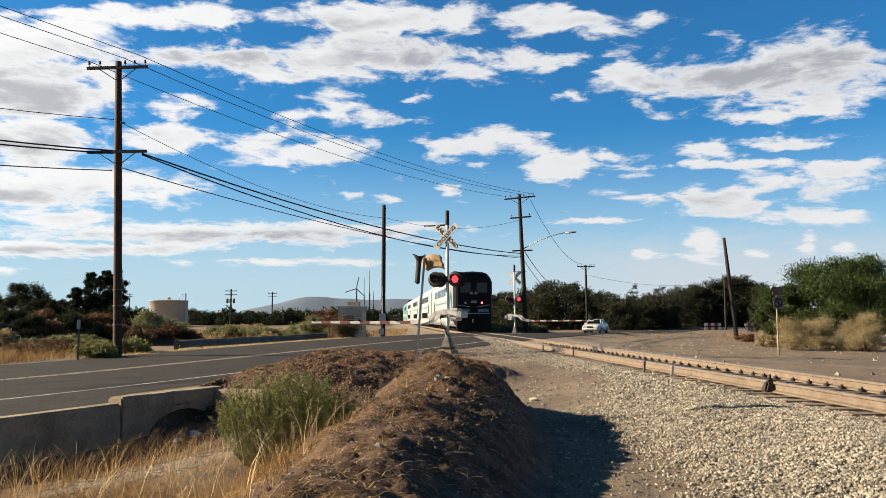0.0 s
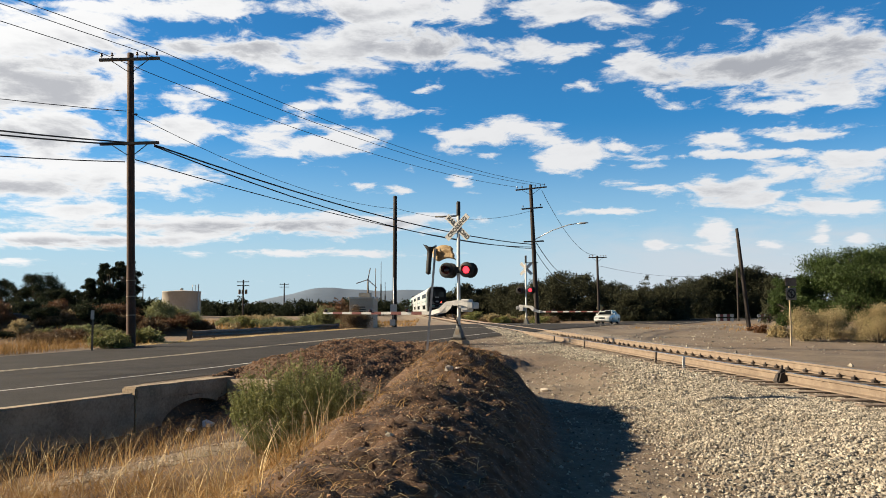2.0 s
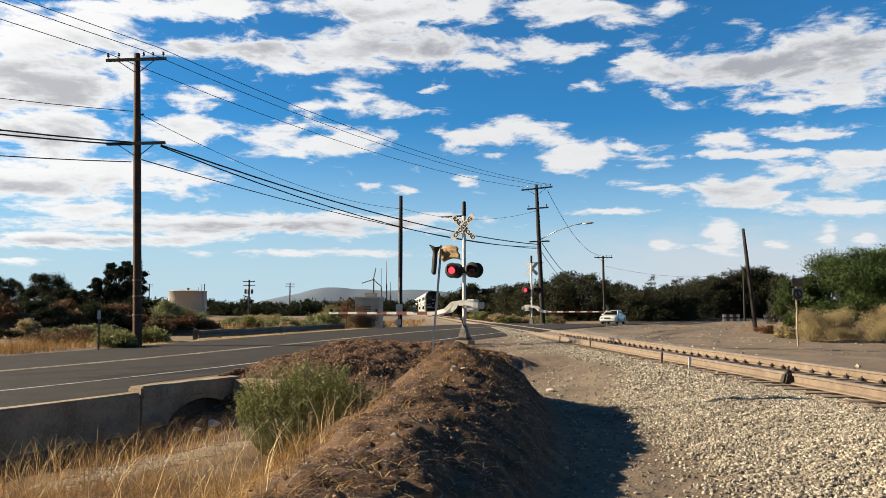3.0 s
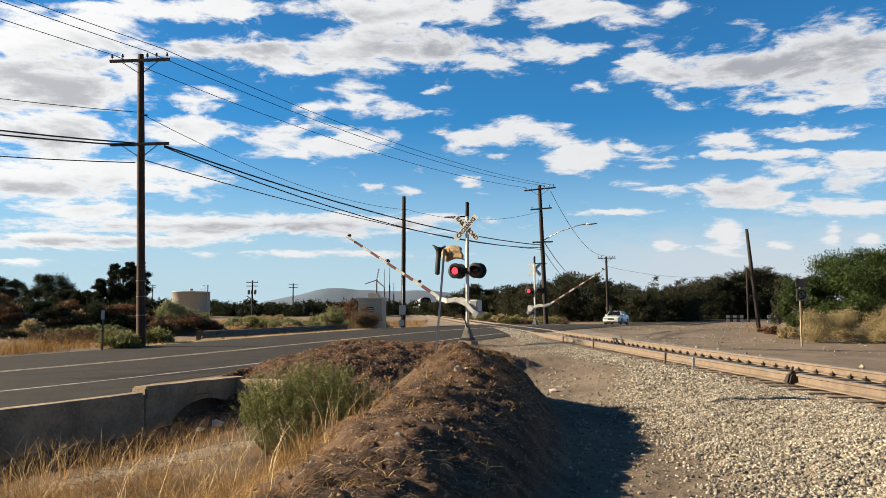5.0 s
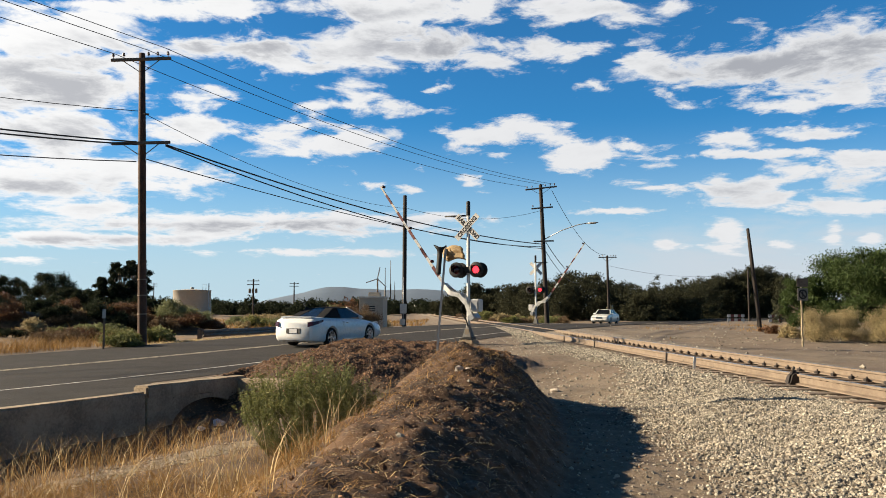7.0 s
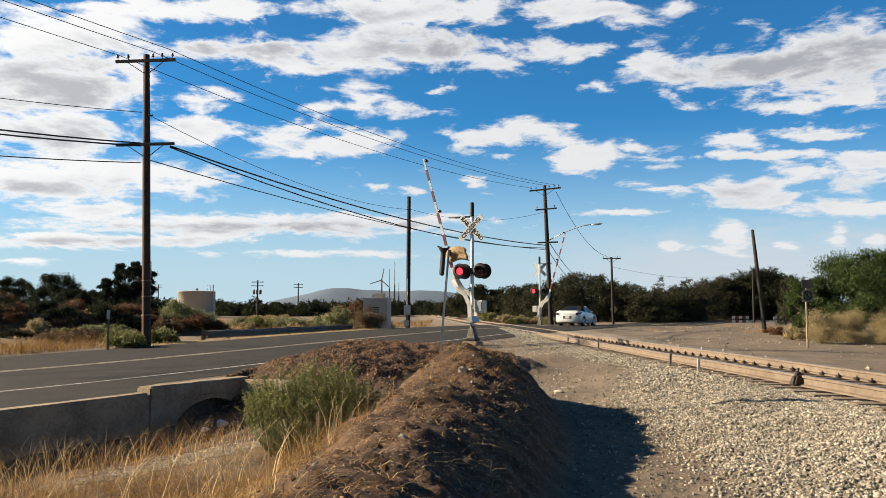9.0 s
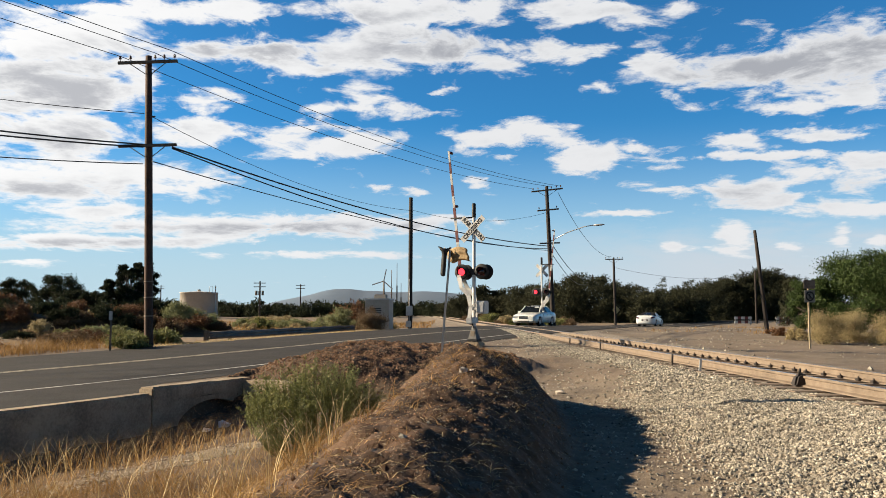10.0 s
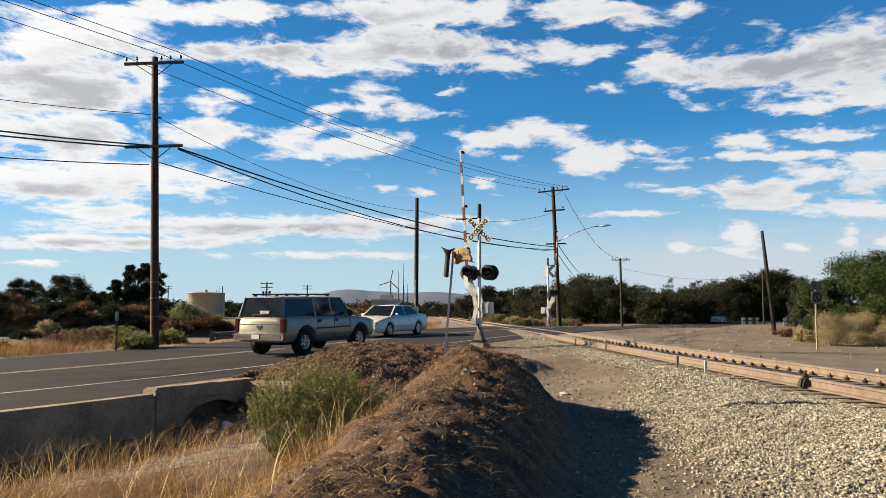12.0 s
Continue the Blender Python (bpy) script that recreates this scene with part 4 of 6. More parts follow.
def build_far_things():
    # barricades and a diamond sign across the line
    striped = (M_WHITE, M_RED)
    for x, y, n in ((35.6, 98, 5), (39.4, 95.5, 4)):
        e = tagged(new("barricade"), "red and white striped road barricade", "barricade", "striped barricades")
        e.matrix_basis = pose(x, y, -0.2)
        for z in (0.45, 0.95):
            bm = bmesh.new()
            for i in range(n):
                box(bm, (i - n / 2 + 0.5) * 0.42, 0, z, 0.42, 0.04, 0.34, mat=i % 2)
            part("board", bm, striped, e)
        for k in (-1, 1):
            part("leg", box(bmesh.new(), k * n * 0.18, 0.04, 0.45, 0.08, 0.06, 1.1), M_GALV, e)
    e = tagged(new("warning_sign"), "orange diamond warning sign beside the far road", "sign")
    e.matrix_basis = pose(20.6, 100, -0.2, 0, 0, 15)
    part("post", rod(bmesh.new(), (0, 0, 0), (0, 0, 2.0), 0.05), M_GALV, e)
    part("plate", box(bmesh.new(), 0, -0.06, 0, 0.75, 0.02, 0.75, pose(0, 0, 1.9, 0, 45, 0), bevel=0.02), material("faded_yellow", (0.45, 0.36, 0.16), None, 3, 0.6), e)
    # wind turbine and aerial masts on the skyline
    e = tagged(new("wind_turbine"), "distant small white wind turbine", "wind turbine")
    e.matrix_basis = pose(-33.4, 400, 0)
    part("tower", rod(bmesh.new(), (0, 0, 0), (0, 0, 16.5), 0.55, 0.35), M_GREYWOOD, e)
    part("nacelle", box(bmesh.new(), 0, 0, 16.6, 1.0, 2.0, 0.9, bevel=0.2), M_WHITE, e)
    for k in range(3):
        part("blade", box(bmesh.new(), 0, 0, 3.0, 0.5, 0.2, 6.0, pose(0, -1.2, 16.6, 0, 120 * k + 12, 0), bevel=0.08), M_WHITE, e)
    for x, h in ((-37, 27.5), (-33.6, 32), (-31, 19)):
        e = tagged(new("radio_mast"), "distant thin steel radio mast", "radio mast", "radio masts")
        e.matrix_basis = pose(x, 500, 0)
        part("lower_mast", rod(bmesh.new(), (0, 0, 0), (0, 0, h * 0.55), 0.45, 0.4, 8), M_GREYWOOD, e)
        part("upper_mast", rod(bmesh.new(), (0, 0, h * 0.55), (0, 0, h), 0.22, 0.15, 8), M_GREYWOOD, e)
    # mountains, with their haze put into the base colour
    for y, lo, hi, x0, x1, seed in ((3900, 85, 120, -1250, 800, 3), (3500, 15, 40, -2600, 300, 8)):
        xs = np.linspace(x0, x1, 160)
        env = step(xs, x0, x0 + 0.33 * (x1 - x0)) * (1 - step(xs, x1 - 0.5 * (x1 - x0), x1))
        top = (lo + (hi - lo) * (fbm(xs / 300.0, xs * 0 + 3.3, 3, seed) + 0.5) * 1.3) * env
        verts = [(x, y, -5.0) for x in xs] + [(x, y + 120, t * 0.6) for x, t in zip(xs, top)] + [(x, y + 300, t) for x, t in zip(xs, top)]
        n = len(xs)
        faces = [(i, i + 1, n + i + 1, n + i) for i in range(n - 1)] + [(n + i, n + i + 1, 2 * n + i + 1, 2 * n + i) for i in range(n - 1)]
        tagged(sheet("mountain_range", verts, faces, M_HILL, smooth=True), "mountains on the horizon, coloured the pale blue of haze", "mountains", kind="structure")


def build_rail_box():
    e = tagged(new("rail_lubricator"), "dark dusty trackside box clamped to the rail", "track device")
    e.matrix_basis = pose(track_x(12.8) - 0.80, 12.8, RAIL_TOP - 0.17, 0, 0, 3)
    bm = bmesh.new()
    vs = [bm.verts.new(Vector(p) * 0.8) for p in ((-0.18, -0.12, 0), (0.16, -0.12, 0), (0.16, 0.12, 0), (-0.18, 0.12, 0), (-0.10, -0.08, 0.22), (0.06, -0.07, 0.28), (0.06, 0.07, 0.28), (-0.10, 0.08, 0.22))]
    for q in ((0, 1, 5, 4), (1, 2, 6, 5), (2, 3, 7, 6), (3, 0, 4, 7), (4, 5, 6, 7), (3, 2, 1, 0)):
        bm.faces.new([vs[k] for k in q])
    bmesh.ops.bevel(bm, geom=bm.edges[:], offset=0.03, segments=2, affect="EDGES")
    part("housing", bm, M_CLIP, e)
    part("spout", rod(bmesh.new(), (-0.02, 0, 0.2), (0.0, 0, 0.28), 0.025, 0.015, 8), M_CLIP, e)
    for i, y in enumerate((16.2, 17.9, 24.5, 29.0)):
        p = tagged(new("rail_stake"), "small pale wooden stake beside the rail", "stake", "stakes beside the rail")
        x = track_x(y) - 1.15
        p.matrix_basis = pose(x, y, float(land(np.array([x]), np.array([y]))[0]) - 0.03, 0, 4, 20 * i)
        part("stake", box(bmesh.new(), 0, 0, 0.13, 0.05, 0.03, 0.32, bevel=0.005), M_GREYWOOD if i else M_WHITE, p)


build_rail_box()
build_bungalow()
build_guardrail()
build_tank()
build_bent_sign()
build_road_sign()
build_marker()
build_headwall()
build_far_things()


# ---- the train ----
M_COACH = material("coach_white", (0.47, 0.48, 0.475), (0.36, 0.37, 0.365), 0.7, 0.4, bump=0.05, fine=6)
M_COACH_GREY = material("coach_grey", (0.30, 0.32, 0.32), (0.22, 0.23, 0.23), 0.8, 0.5, bump=0.1)
M_TEAL = material("coach_teal", (0.10, 0.25, 0.24), (0.08, 0.20, 0.19), 1.5, 0.4, bump=0.05)
M_NOSE = material("nose_black", (0.006, 0.0065, 0.0075), (0.010, 0.010, 0.011), 2, 0.45, bump=0.05, spec=0.12)
M_DARKGLASS = material("dark_glass", (0.012, 0.014, 0.016), (0.016, 0.018, 0.02), 2, 0.10, bump=0.0, spec=0.3)
M_UNDER = material("underframe", (0.022, 0.019, 0.017), (0.012, 0.011, 0.010), 3, 0.9, bump=0.3, spec=0.2)
M_TAILLAMP = material("tail_lamp", (0.6, 0.05, 0.04), None, 6, 0.3, bump=0, glow=(1.0, 0.12, 0.08), strength=1.6)
M_LENS = material("clear_lens", (0.55, 0.56, 0.56), (0.42, 0.43, 0.44), 6, 0.12, bump=0.1)

COACH_L = 25.6
HALF = [(0.0, 0.42), (1.18, 0.42), (1.40, 0.62), (1.46, 0.85), (1.48, 1.6), (1.48, 3.72), (1.40, 4.05), (1.12, 4.42), (0.75, 4.56), (0.0, 4.61)]


def loft(stations, mats, name, parent, label=""):
    """Rings of the half profile at (y, width factor, height factor, drop): joined and mirrored."""
    verts, faces, fm = [], [], []
    ring = HALF + [(-x, z) for x, z in HALF[-2:0:-1]]
    n = len(ring)
    for y, kw, kh, z0 in stations:
        for x, z in ring:
            verts.append((x * kw, y, z0 + (z - 0.42) * kh + 0.42))
    for i in range(len(stations) - 1):
        for j in range(n):
            k = (j + 1) % n
            faces.append((i * n + j, i * n + k, (i + 1) * n + k, (i + 1) * n + j))
            top = min(ring[j][1], ring[k][1])
            fm.append(1 if top < 0.80 else 0)
    faces.append(tuple(range(n))[::-1])
    faces.append(tuple(range((len(stations) - 1) * n, len(stations) * n)))
    fm += [0, 0]
    ob = sheet(name, verts, faces, mats, parent, fmat=fm)
    return tagged(ob, label)


def build_coach(cab=False, engine=False):
    e = tagged(new("train_car"), "white double-deck passenger coach with dark window rows" if not cab else "double-deck cab coach with a black rounded nose", "train car", "coaches of the passenger train")
    half = COACH_L / 2
    y0 = -half + (1.0 if cab else 0.0)
    mats = (M_COACH, M_COACH_GREY) if not engine else (M_TEAL, M_COACH_GREY)
    loft([(y0, 1, 1, 0), (half - 0.15, 1, 1, 0), (half, 0.96, 0.98, 0)], mats, "body", e)
    if cab:
        nose = loft([(-half - 0.02, 0.80, 0.90, 0.05), (-half + 0.06, 0.90, 0.955, 0.02), (-half + 0.28, 0.97, 0.985, 0), (-half + 0.7, 0.995, 1.0, 0), (y0, 1.0, 1.0, 0)], (M_NOSE, M_NOSE), "nose", e, "glossy black rounded nose")
        f = -half - 0.03
        for x, w in ((-0.62, 0.8), (0.62, 0.8)):
            part("windscreen", box(bmesh.new(), x, f + 0.01, 3.35, w, 0.05, 0.75, bevel=0.02), M_DARKGLASS, nose)
        part("nose_stripe", box(bmesh.new(), 0, f, 1.42, 2.36, 0.05, 0.07, bevel=0.01), M_COACH, nose)
        for k in (-1, 1):
            bm = bmesh.new()
            box(bm, k * 0.62, 0, 0, 1.2, 0.05, 0.045, pose(0, f + 0.005, 1.86, 0, -9 * k, 0), bevel=0.01)
            part("nose_stripe", bm, M_COACH, nose)
            part("teal_panel", box(bmesh.new(), k * 0.58, f + 0.02, 1.64, 1.1, 0.03, 0.24, bevel=0.01), M_TEAL, nose)
            part("tail_lamp", lathe(bmesh.new(), [(0.0, 0.06), (0.08, 0.05), (0.09, 0.0)], 14, pose(k * 0.62, f + 0.005, 2.2, 90, 0, 0)), M_TAILLAMP if k > 0 else M_LENS, nose)
            part("head_lamp", lathe(bmesh.new(), [(0.0, 0.05), (0.1, 0.04), (0.12, 0.0)], 14, pose(k * 0.92, f + 0.06, 2.3, 90, 0, 0)), M_LENS, nose)
            part("number_board", box(bmesh.new(), k * 0.17, f - 0.0, 2.94, 0.22, 0.03, 0.20, bevel=0.01), M_COACH_GREY, nose)
        part("end_door", box(bmesh.new(), 0, f, 2.0, 0.62, 0.04, 1.3, bevel=0.02), M_NOSE, nose)
        part("plate", box(bmesh.new(), 0.0, f - 0.03, 2.28, 0.46, 0.02, 0.2, bevel=0.01), M_COACH_GREY, nose)
        part("pilot", box(bmesh.new(), 0, f + 0.2, 0.56, 2.6, 0.5, 0.92, bevel=0.08), M_UNDER, e)
        part("coupler", box(bmesh.new(), 0, f - 0.35, 0.86, 0.3, 0.9, 0.3, bevel=0.05), M_UNDER, e)
        for k in (-1, 1):
            part("side_panel", box(bmesh.new(), k * 1.474, -half + 3.4, 2.4, 0.03, 4.6, 2.9, bevel=0.012), M_COACH_GREY, e)
            arch = bmesh.new()      # teal arch on the flank behind the nose
            n, rows_ = 18, []
            for rr in (1.25, 1.75):
                rows_.append([Vector((k * 1.506, -half + 2.9 + rr * math.cos(t) * 0.85, 1.0 + rr * 1.25 * math.sin(t))) for t in [math.pi * i / n for i in range(n + 1)]])
            a = [arch.verts.new(v) for v in rows_[0]]
            b = [arch.verts.new(v) for v in rows_[1]]
            for i in range(n):
                arch.faces.new((a[i], a[i + 1], b[i + 1], b[i]))
            bmesh.ops.solidify(arch, geom=arch.faces[:], thickness=0.012)
            part("arch_emblem", arch, M_TEAL, e)
    if not engine:
        # window rows
        for k in (-1, 1):
            for i in range(9):
                y = -half + 6.0 + i * 1.72
                part("window", box(bmesh.new(), k * 1.478, y, 3.28, 0.03, 1.42, 0.68, bevel=0.012), M_DARKGLASS, e)
                if 0 < i < 8:
                    part("window", box(bmesh.new(), k * 1.478, y, 1.42, 0.03, 1.42, 0.68, bevel=0.012), M_DARKGLASS, e)
            for y in (-half + 4.6, half - 4.6):
                d = part("door", box(bmesh.new(), k * 1.478, y, 1.75, 0.035, 1.35, 2.1, bevel=0.012), M_COACH_GREY, e)
                for s in (-0.33, 0.33):
                    part("door_glass", box(bmesh.new(), k * 1.492, y + s, 2.1, 0.03, 0.42, 0.95, bevel=0.01), M_DARKGLASS, d)
            part("letter_band", box(bmesh.new(), k * 1.485, 0.0, 2.35, 0.012, 13.0, 0.16), M_TEAL, e)
    else:
        for k in (-1, 1):
            part("grille", box(bmesh.new(), k * 1.478, -3.5, 3.2, 0.03, 8.0, 0.7, bevel=0.012), M_UNDER, e)
            part("white_band", box(bmesh.new(), k * 1.478, 0, 1.8, 0.02, 24.0, 0.5), M_COACH, e)
        part("cooling_fan", box(bmesh.new(), 0, -5, 4.85, 1.8, 4.0, 0.25, bevel=0.04), M_UNDER, e)
    part("roof_unit", box(bmesh.new(), 0, -4, 4.72, 1.4, 4.2, 0.12, bevel=0.04), M_COACH_GREY, e)
    part("battery_box", box(bmesh.new(), 0, 0, 0.42, 2.3, 5.5, 0.35, bevel=0.04), M_UNDER, e)
    for y in (-half + 3.4, half - 3.4):
        bogie = part("bogie", box(bmesh.new(), 0, y, 0.55, 2.2, 3.2, 0.32, bevel=0.06), M_UNDER, e)
        for dy in (-1.28, 1.28):
            for k in (-1, 1):
                part("wheel", lathe(bmesh.new(), [(0.0, -0.06), (0.42, -0.06), (0.45, 0.0), (0.45, 0.07), (0.0, 0.07)], 20, pose(k * 0.76, y + dy, 0.45, 0, 90 * k, 0)), M_UNDER, bogie)
    return e


train = [build_coach(cab=True)]
second = build_coach()
train += [second, copy_thing(second, pose(0, 0, 0)), copy_thing(second, pose(0, 0, 0)), build_coach(engine=True)]
tagged(train[4], "teal and white diesel locomotive leading the train", "locomotive")
train[4].name = "locomotive"


# ---- cars ----
def paint(name, colour, metal=0.0, rough=0.3):
    return material(name, colour, tuple(c * 0.93 for c in colour), 1.2, rough, metal, bump=0.0, coat=0.6)


M_CARWHITE = paint("white_car_paint", (0.74, 0.75, 0.75))
M_CARCREAM = paint("pearl_car_paint", (0.80, 0.79, 0.73))
M_CARSILVER = paint("champagne_car_paint", (0.28, 0.25, 0.205), 0.3, 0.42)
M_SOFTTOP = material("soft_top", (0.010, 0.010, 0.011), (0.016, 0.016, 0.017), 6, 0.9, bump=0.3, spec=0.15)
M_TYRE = material("tyre", (0.013, 0.013, 0.013), (0.02, 0.019, 0.018), 8, 0.9, bump=0.3, spec=0.2)
M_RIM = material("alloy", (0.62, 0.63, 0.65), (0.5, 0.51, 0.53), 6, 0.28, 0.9, bump=0.0)
M_CHROME = material("chrome", (0.75, 0.75, 0.76), (0.65, 0.65, 0.66), 6, 0.12, 1.0, bump=0.0)
M_TRIM = material("black_trim", (0.02, 0.02, 0.02), (0.03, 0.03, 0.03), 6, 0.6, bump=0.1)
M_TAIL = material("tail_glass", (0.065, 0.008, 0.010), (0.045, 0.006, 0.008), 6, 0.15, bump=0.0)
M_PLATE = material("number_plate", (0.6, 0.6, 0.6), (0.52, 0.52, 0.54), 6, 0.5, bump=0.0)
M_SEAT = material("seat_cloth", (0.06, 0.055, 0.05), (0.04, 0.037, 0.034), 8, 0.9, bump=0.3)


def tinted_glass():
    m = material("tinted_glass", (0.07, 0.085, 0.09), (0.06, 0.072, 0.078), 2, 0.04, bump=0.0, spec=0.35)
    b = m.node_tree.nodes["Principled BSDF"]
    b.inputs["Transmission Weight"].default_value, b.inputs["IOR"].default_value = 0.85, 1.45
    return m


M_TINT = tinted_glass()


def curve_of(points, x):
    for (x0, z0), (x1, z1) in zip(points, points[1:]):
        if x <= x1:
            t = (x - x0) / (x1 - x0)
            t = max(0.0, min(1.0, t))
            return z0 + (z1 - z0) * t
    return points[-1][1]


def smooth_curve(points, x, w=0.09):
    return sum(curve_of(points, x + d * w) for d in (-1, -0.5, 0, 0.5, 1)) / 5


def car_shell(L, W, sill, deck, wheels, arch_r, wheel_r, end_round, mat, parent, flare=0.0):
    """The lower body: a lofted shell with wheel arches cut into its flanks."""
    n = 110
    verts, faces = [], []
    m = 17
    for i in range(n + 1):
        x = -L / 2 + L * i / n
        e = min(x + L / 2, L / 2 - x) / end_round
        k = 1.0 if e >= 1 else math.sqrt(max(0.0, 1 - (1 - e) ** 2))
        w = W / 2 * (0.80 + 0.20 * k)
        zt = smooth_curve(deck, x)
        lift = 0.09 * (1 - min(1.0, e * 1.6)) ** 2
        zb = sill + lift
        arch = 0.0
        for xw in wheels:
            d = abs(x - xw)
            if d < arch_r:
                arch = wheel_r * 0.96 + math.sqrt(arch_r ** 2 - d ** 2)
        h = zt - zb
        ring = [(0.0, zb), (0.62 * w, zb), (0.90 * w, zb + 0.01), (0.965 * w, zb + 0.08), (w, zb + 0.30 * h), (0.998 * w, zb + 0.55 * h), (0.975 * w, zb + 0.82 * h), (0.93 * w, zb + 0.95 * h), (0.80 * w, zt)]
        if arch > 0:
            out = []
            for j, (y, z) in enumerate(ring):
                if j >= 2:
                    lo = min(arch, zt - 0.10)
                    z = max(z, lo + 0.012 * (j - 2))
                    if j < 6:
                        y += flare
                out.append((y, z))
            ring = out
        crown = 0.03
        half = ring
        full = [(y, z) for y, z in half] + [(0.0, zt + crown)] + [(-y, z) for y, z in half[:0:-1]]
        m = len(full)
        verts += [(x, y, z) for y, z in full]
    for i in range(n):
        for j in range(m):
            k2 = (j + 1) % m
            faces.append((i * m + j, (i + 1) * m + j, (i + 1) * m + k2, i * m + k2))
    faces.append(tuple(range(m)))
    faces.append(tuple(range(n * m, (n + 1) * m))[::-1])
    return sheet("body", verts, faces, mat, parent, smooth=True)


def pane(name, pts, thick, mat, parent, label="", out=None):
    """A flat plate on a four-cornered outline, thickened inwards."""
    bm = bmesh.new()
    vs = [bm.verts.new(p) for p in pts]
    bm.faces.new(vs)
    bmesh.ops.recalc_face_normals(bm, faces=bm.faces[:])
    bmesh.ops.solidify(bm, geom=bm.faces[:], thickness=thick)
    return part(name, bm, mat, parent, label)


def build_wheel(parent, x, y, r, width, spokes, rim_r):
    side = 1 if y > 0 else -1
    w = width / 2
    prof = [(rim_r, -w * 0.9), (r * 0.93, -w), (r * 0.985, -w * 0.8), (r, -w * 0.4), (r, w * 0.4), (r * 0.985, w * 0.8), (r * 0.93, w), (rim_r, w * 0.9), (rim_r * 0.93, w * 0.5), (rim_r * 0.93, -w * 0.9)]
    tyre = part("wheel", lathe(bmesh.new(), prof, 36), M_TYRE, parent, "black tyre")
    bm = bmesh.new()
    lathe(bm, [(rim_r * 1.0, w * 0.85), (rim_r * 0.98, w * 0.95), (rim_r * 0.88, w * 0.8), (rim_r * 0.86, w * 0.1)], 36)
    lathe(bm, [(rim_r * 0.24, w * 0.3), (rim_r * 0.22, w * 0.75), (rim_r * 0.1, w * 0.82), (0.0, w * 0.82)], 16)
    for k in range(spokes):
        box(bm, rim_r * 0.55, 0, w * 0.68, rim_r * 0.75, rim_r * 0.24, 0.035, pose(0, 0, 0, 0, 0, 360 * k / spokes), bevel=0.008)
    part("rim", bm, M_RIM, tyre, "bright alloy rim")
    part("brake_disc", lathe(bmesh.new(), [(0.0, 0.0), (rim_r * 0.85, 0.0)], 20), M_UNDER, tyre)
    base = pose(x, y, r) @ pose(0, 0, 0, -90 * side, 0, 0)
    tyre.matrix_basis = base
    return tyre, base, side


def cabin(parent, xa, xb, xc, xd, wb, wt, zb, zt, posts, frame_mat, roof_mat, glass, fabric_back=False, pillar=0.07, roof_thick=0.05):
    """Glass and posts between the waist and the roof. x: windscreen foot, its head, rear window head, its foot."""
    def rim(x, top):
        return wt if top else wb
    # roof with a crown
    verts, faces, n, m = [], [], 14, 10
    for i in range(n + 1):
        x = xc + (xb - xc) * i / n
        for j in range(m + 1):
            v = -1 + 2 * j / m
            e = 1 - (2 * i / n - 1) ** 2
            verts.append((x, v * (wt + 0.015), zt + 0.045 * (1 - v * v) * (0.4 + 0.6 * e) + 0.012 * e))
    for i in range(n):
        for j in range(m):
            k = i * (m + 1) + j
            faces.append((k, k + m + 1, k + m + 2, k + 1))
    roof = sheet("roof", verts, faces, roof_mat, parent, True)
    sol = roof.modifiers.new("thickness", "SOLIDIFY")
    sol.thickness, sol.offset = roof_thick, -1
    pane("windscreen", [(xa, -wb + 0.06, zb), (xa, wb - 0.06, zb), (xb, wt - 0.05, zt), (xb, -wt + 0.05, zt)], 0.01, glass, parent)
    inset = 0.30 if fabric_back else 0.06
    pane("rear_window", [(xd, -wb + inset, zb), (xd, wb - inset, zb), (xc, wt - inset, zt), (xc, -wt + inset, zt)], 0.01, glass, parent)
    for k in (-1, 1):
        if fabric_back:      # cloth corners beside the rear window
            pane("cloth_corner", [(xd, k * (wb - inset), zb), (xd, k * wb, zb), (xc, k * wt, zt), (xc, k * (wt - inset), zt)], 0.02, roof_mat, parent)
        edges = [(xa, xb)] + posts + [(xd, xc)]
        for i, ((b0, t0), (b1, t1)) in enumerate(zip(edges, edges[1:])):
            if fabric_back and i == len(edges) - 2:
                pane("cloth_quarter", [(b0, k * wb, zb), (b1, k * wb, zb), (t1, k * wt, zt), (t0, k * wt, zt)], 0.02, roof_mat, parent)
            else:
                pane("side_window", [(b0, k * wb, zb), (b1, k * wb, zb), (t1, k * wt, zt), (t0, k * wt, zt)], 0.01, glass, parent)
        for i, (b, t) in enumerate(edges):
            p = frame_mat if not (fabric_back and i > 0) else roof_mat
            w = pillar if i in (0, len(edges) - 1) else pillar * 0.8
            a0, a1 = Vector((b, k * (wb - 0.005), zb - 0.03)), Vector((t, k * (wt - 0.005), zt + 0.02))
            d = a1 - a0
            part("pillar", box(bmesh.new(), 0, 0, d.length / 2, w, 0.045, d.length, Matrix.Translation(a0) @ d.to_track_quat("Z", "Y").to_matrix().to_4x4() @ pose(0, 0, 0, 0, 0, 0), bevel=0.01), p, parent)
    # seats seen through the glass
    for x in (xb - 0.45, xb - 1.35):
        if x > (xc if fabric_back else xd + 0.3):
            for k in (-1, 1):
                bm = box(bmesh.new(), 0, k * 0.36, zb - 0.02, 0.16, 0.48, 0.55, pose(x, 0, 0), bevel=0.05)
                part("seat_back", bm, M_SEAT, parent)


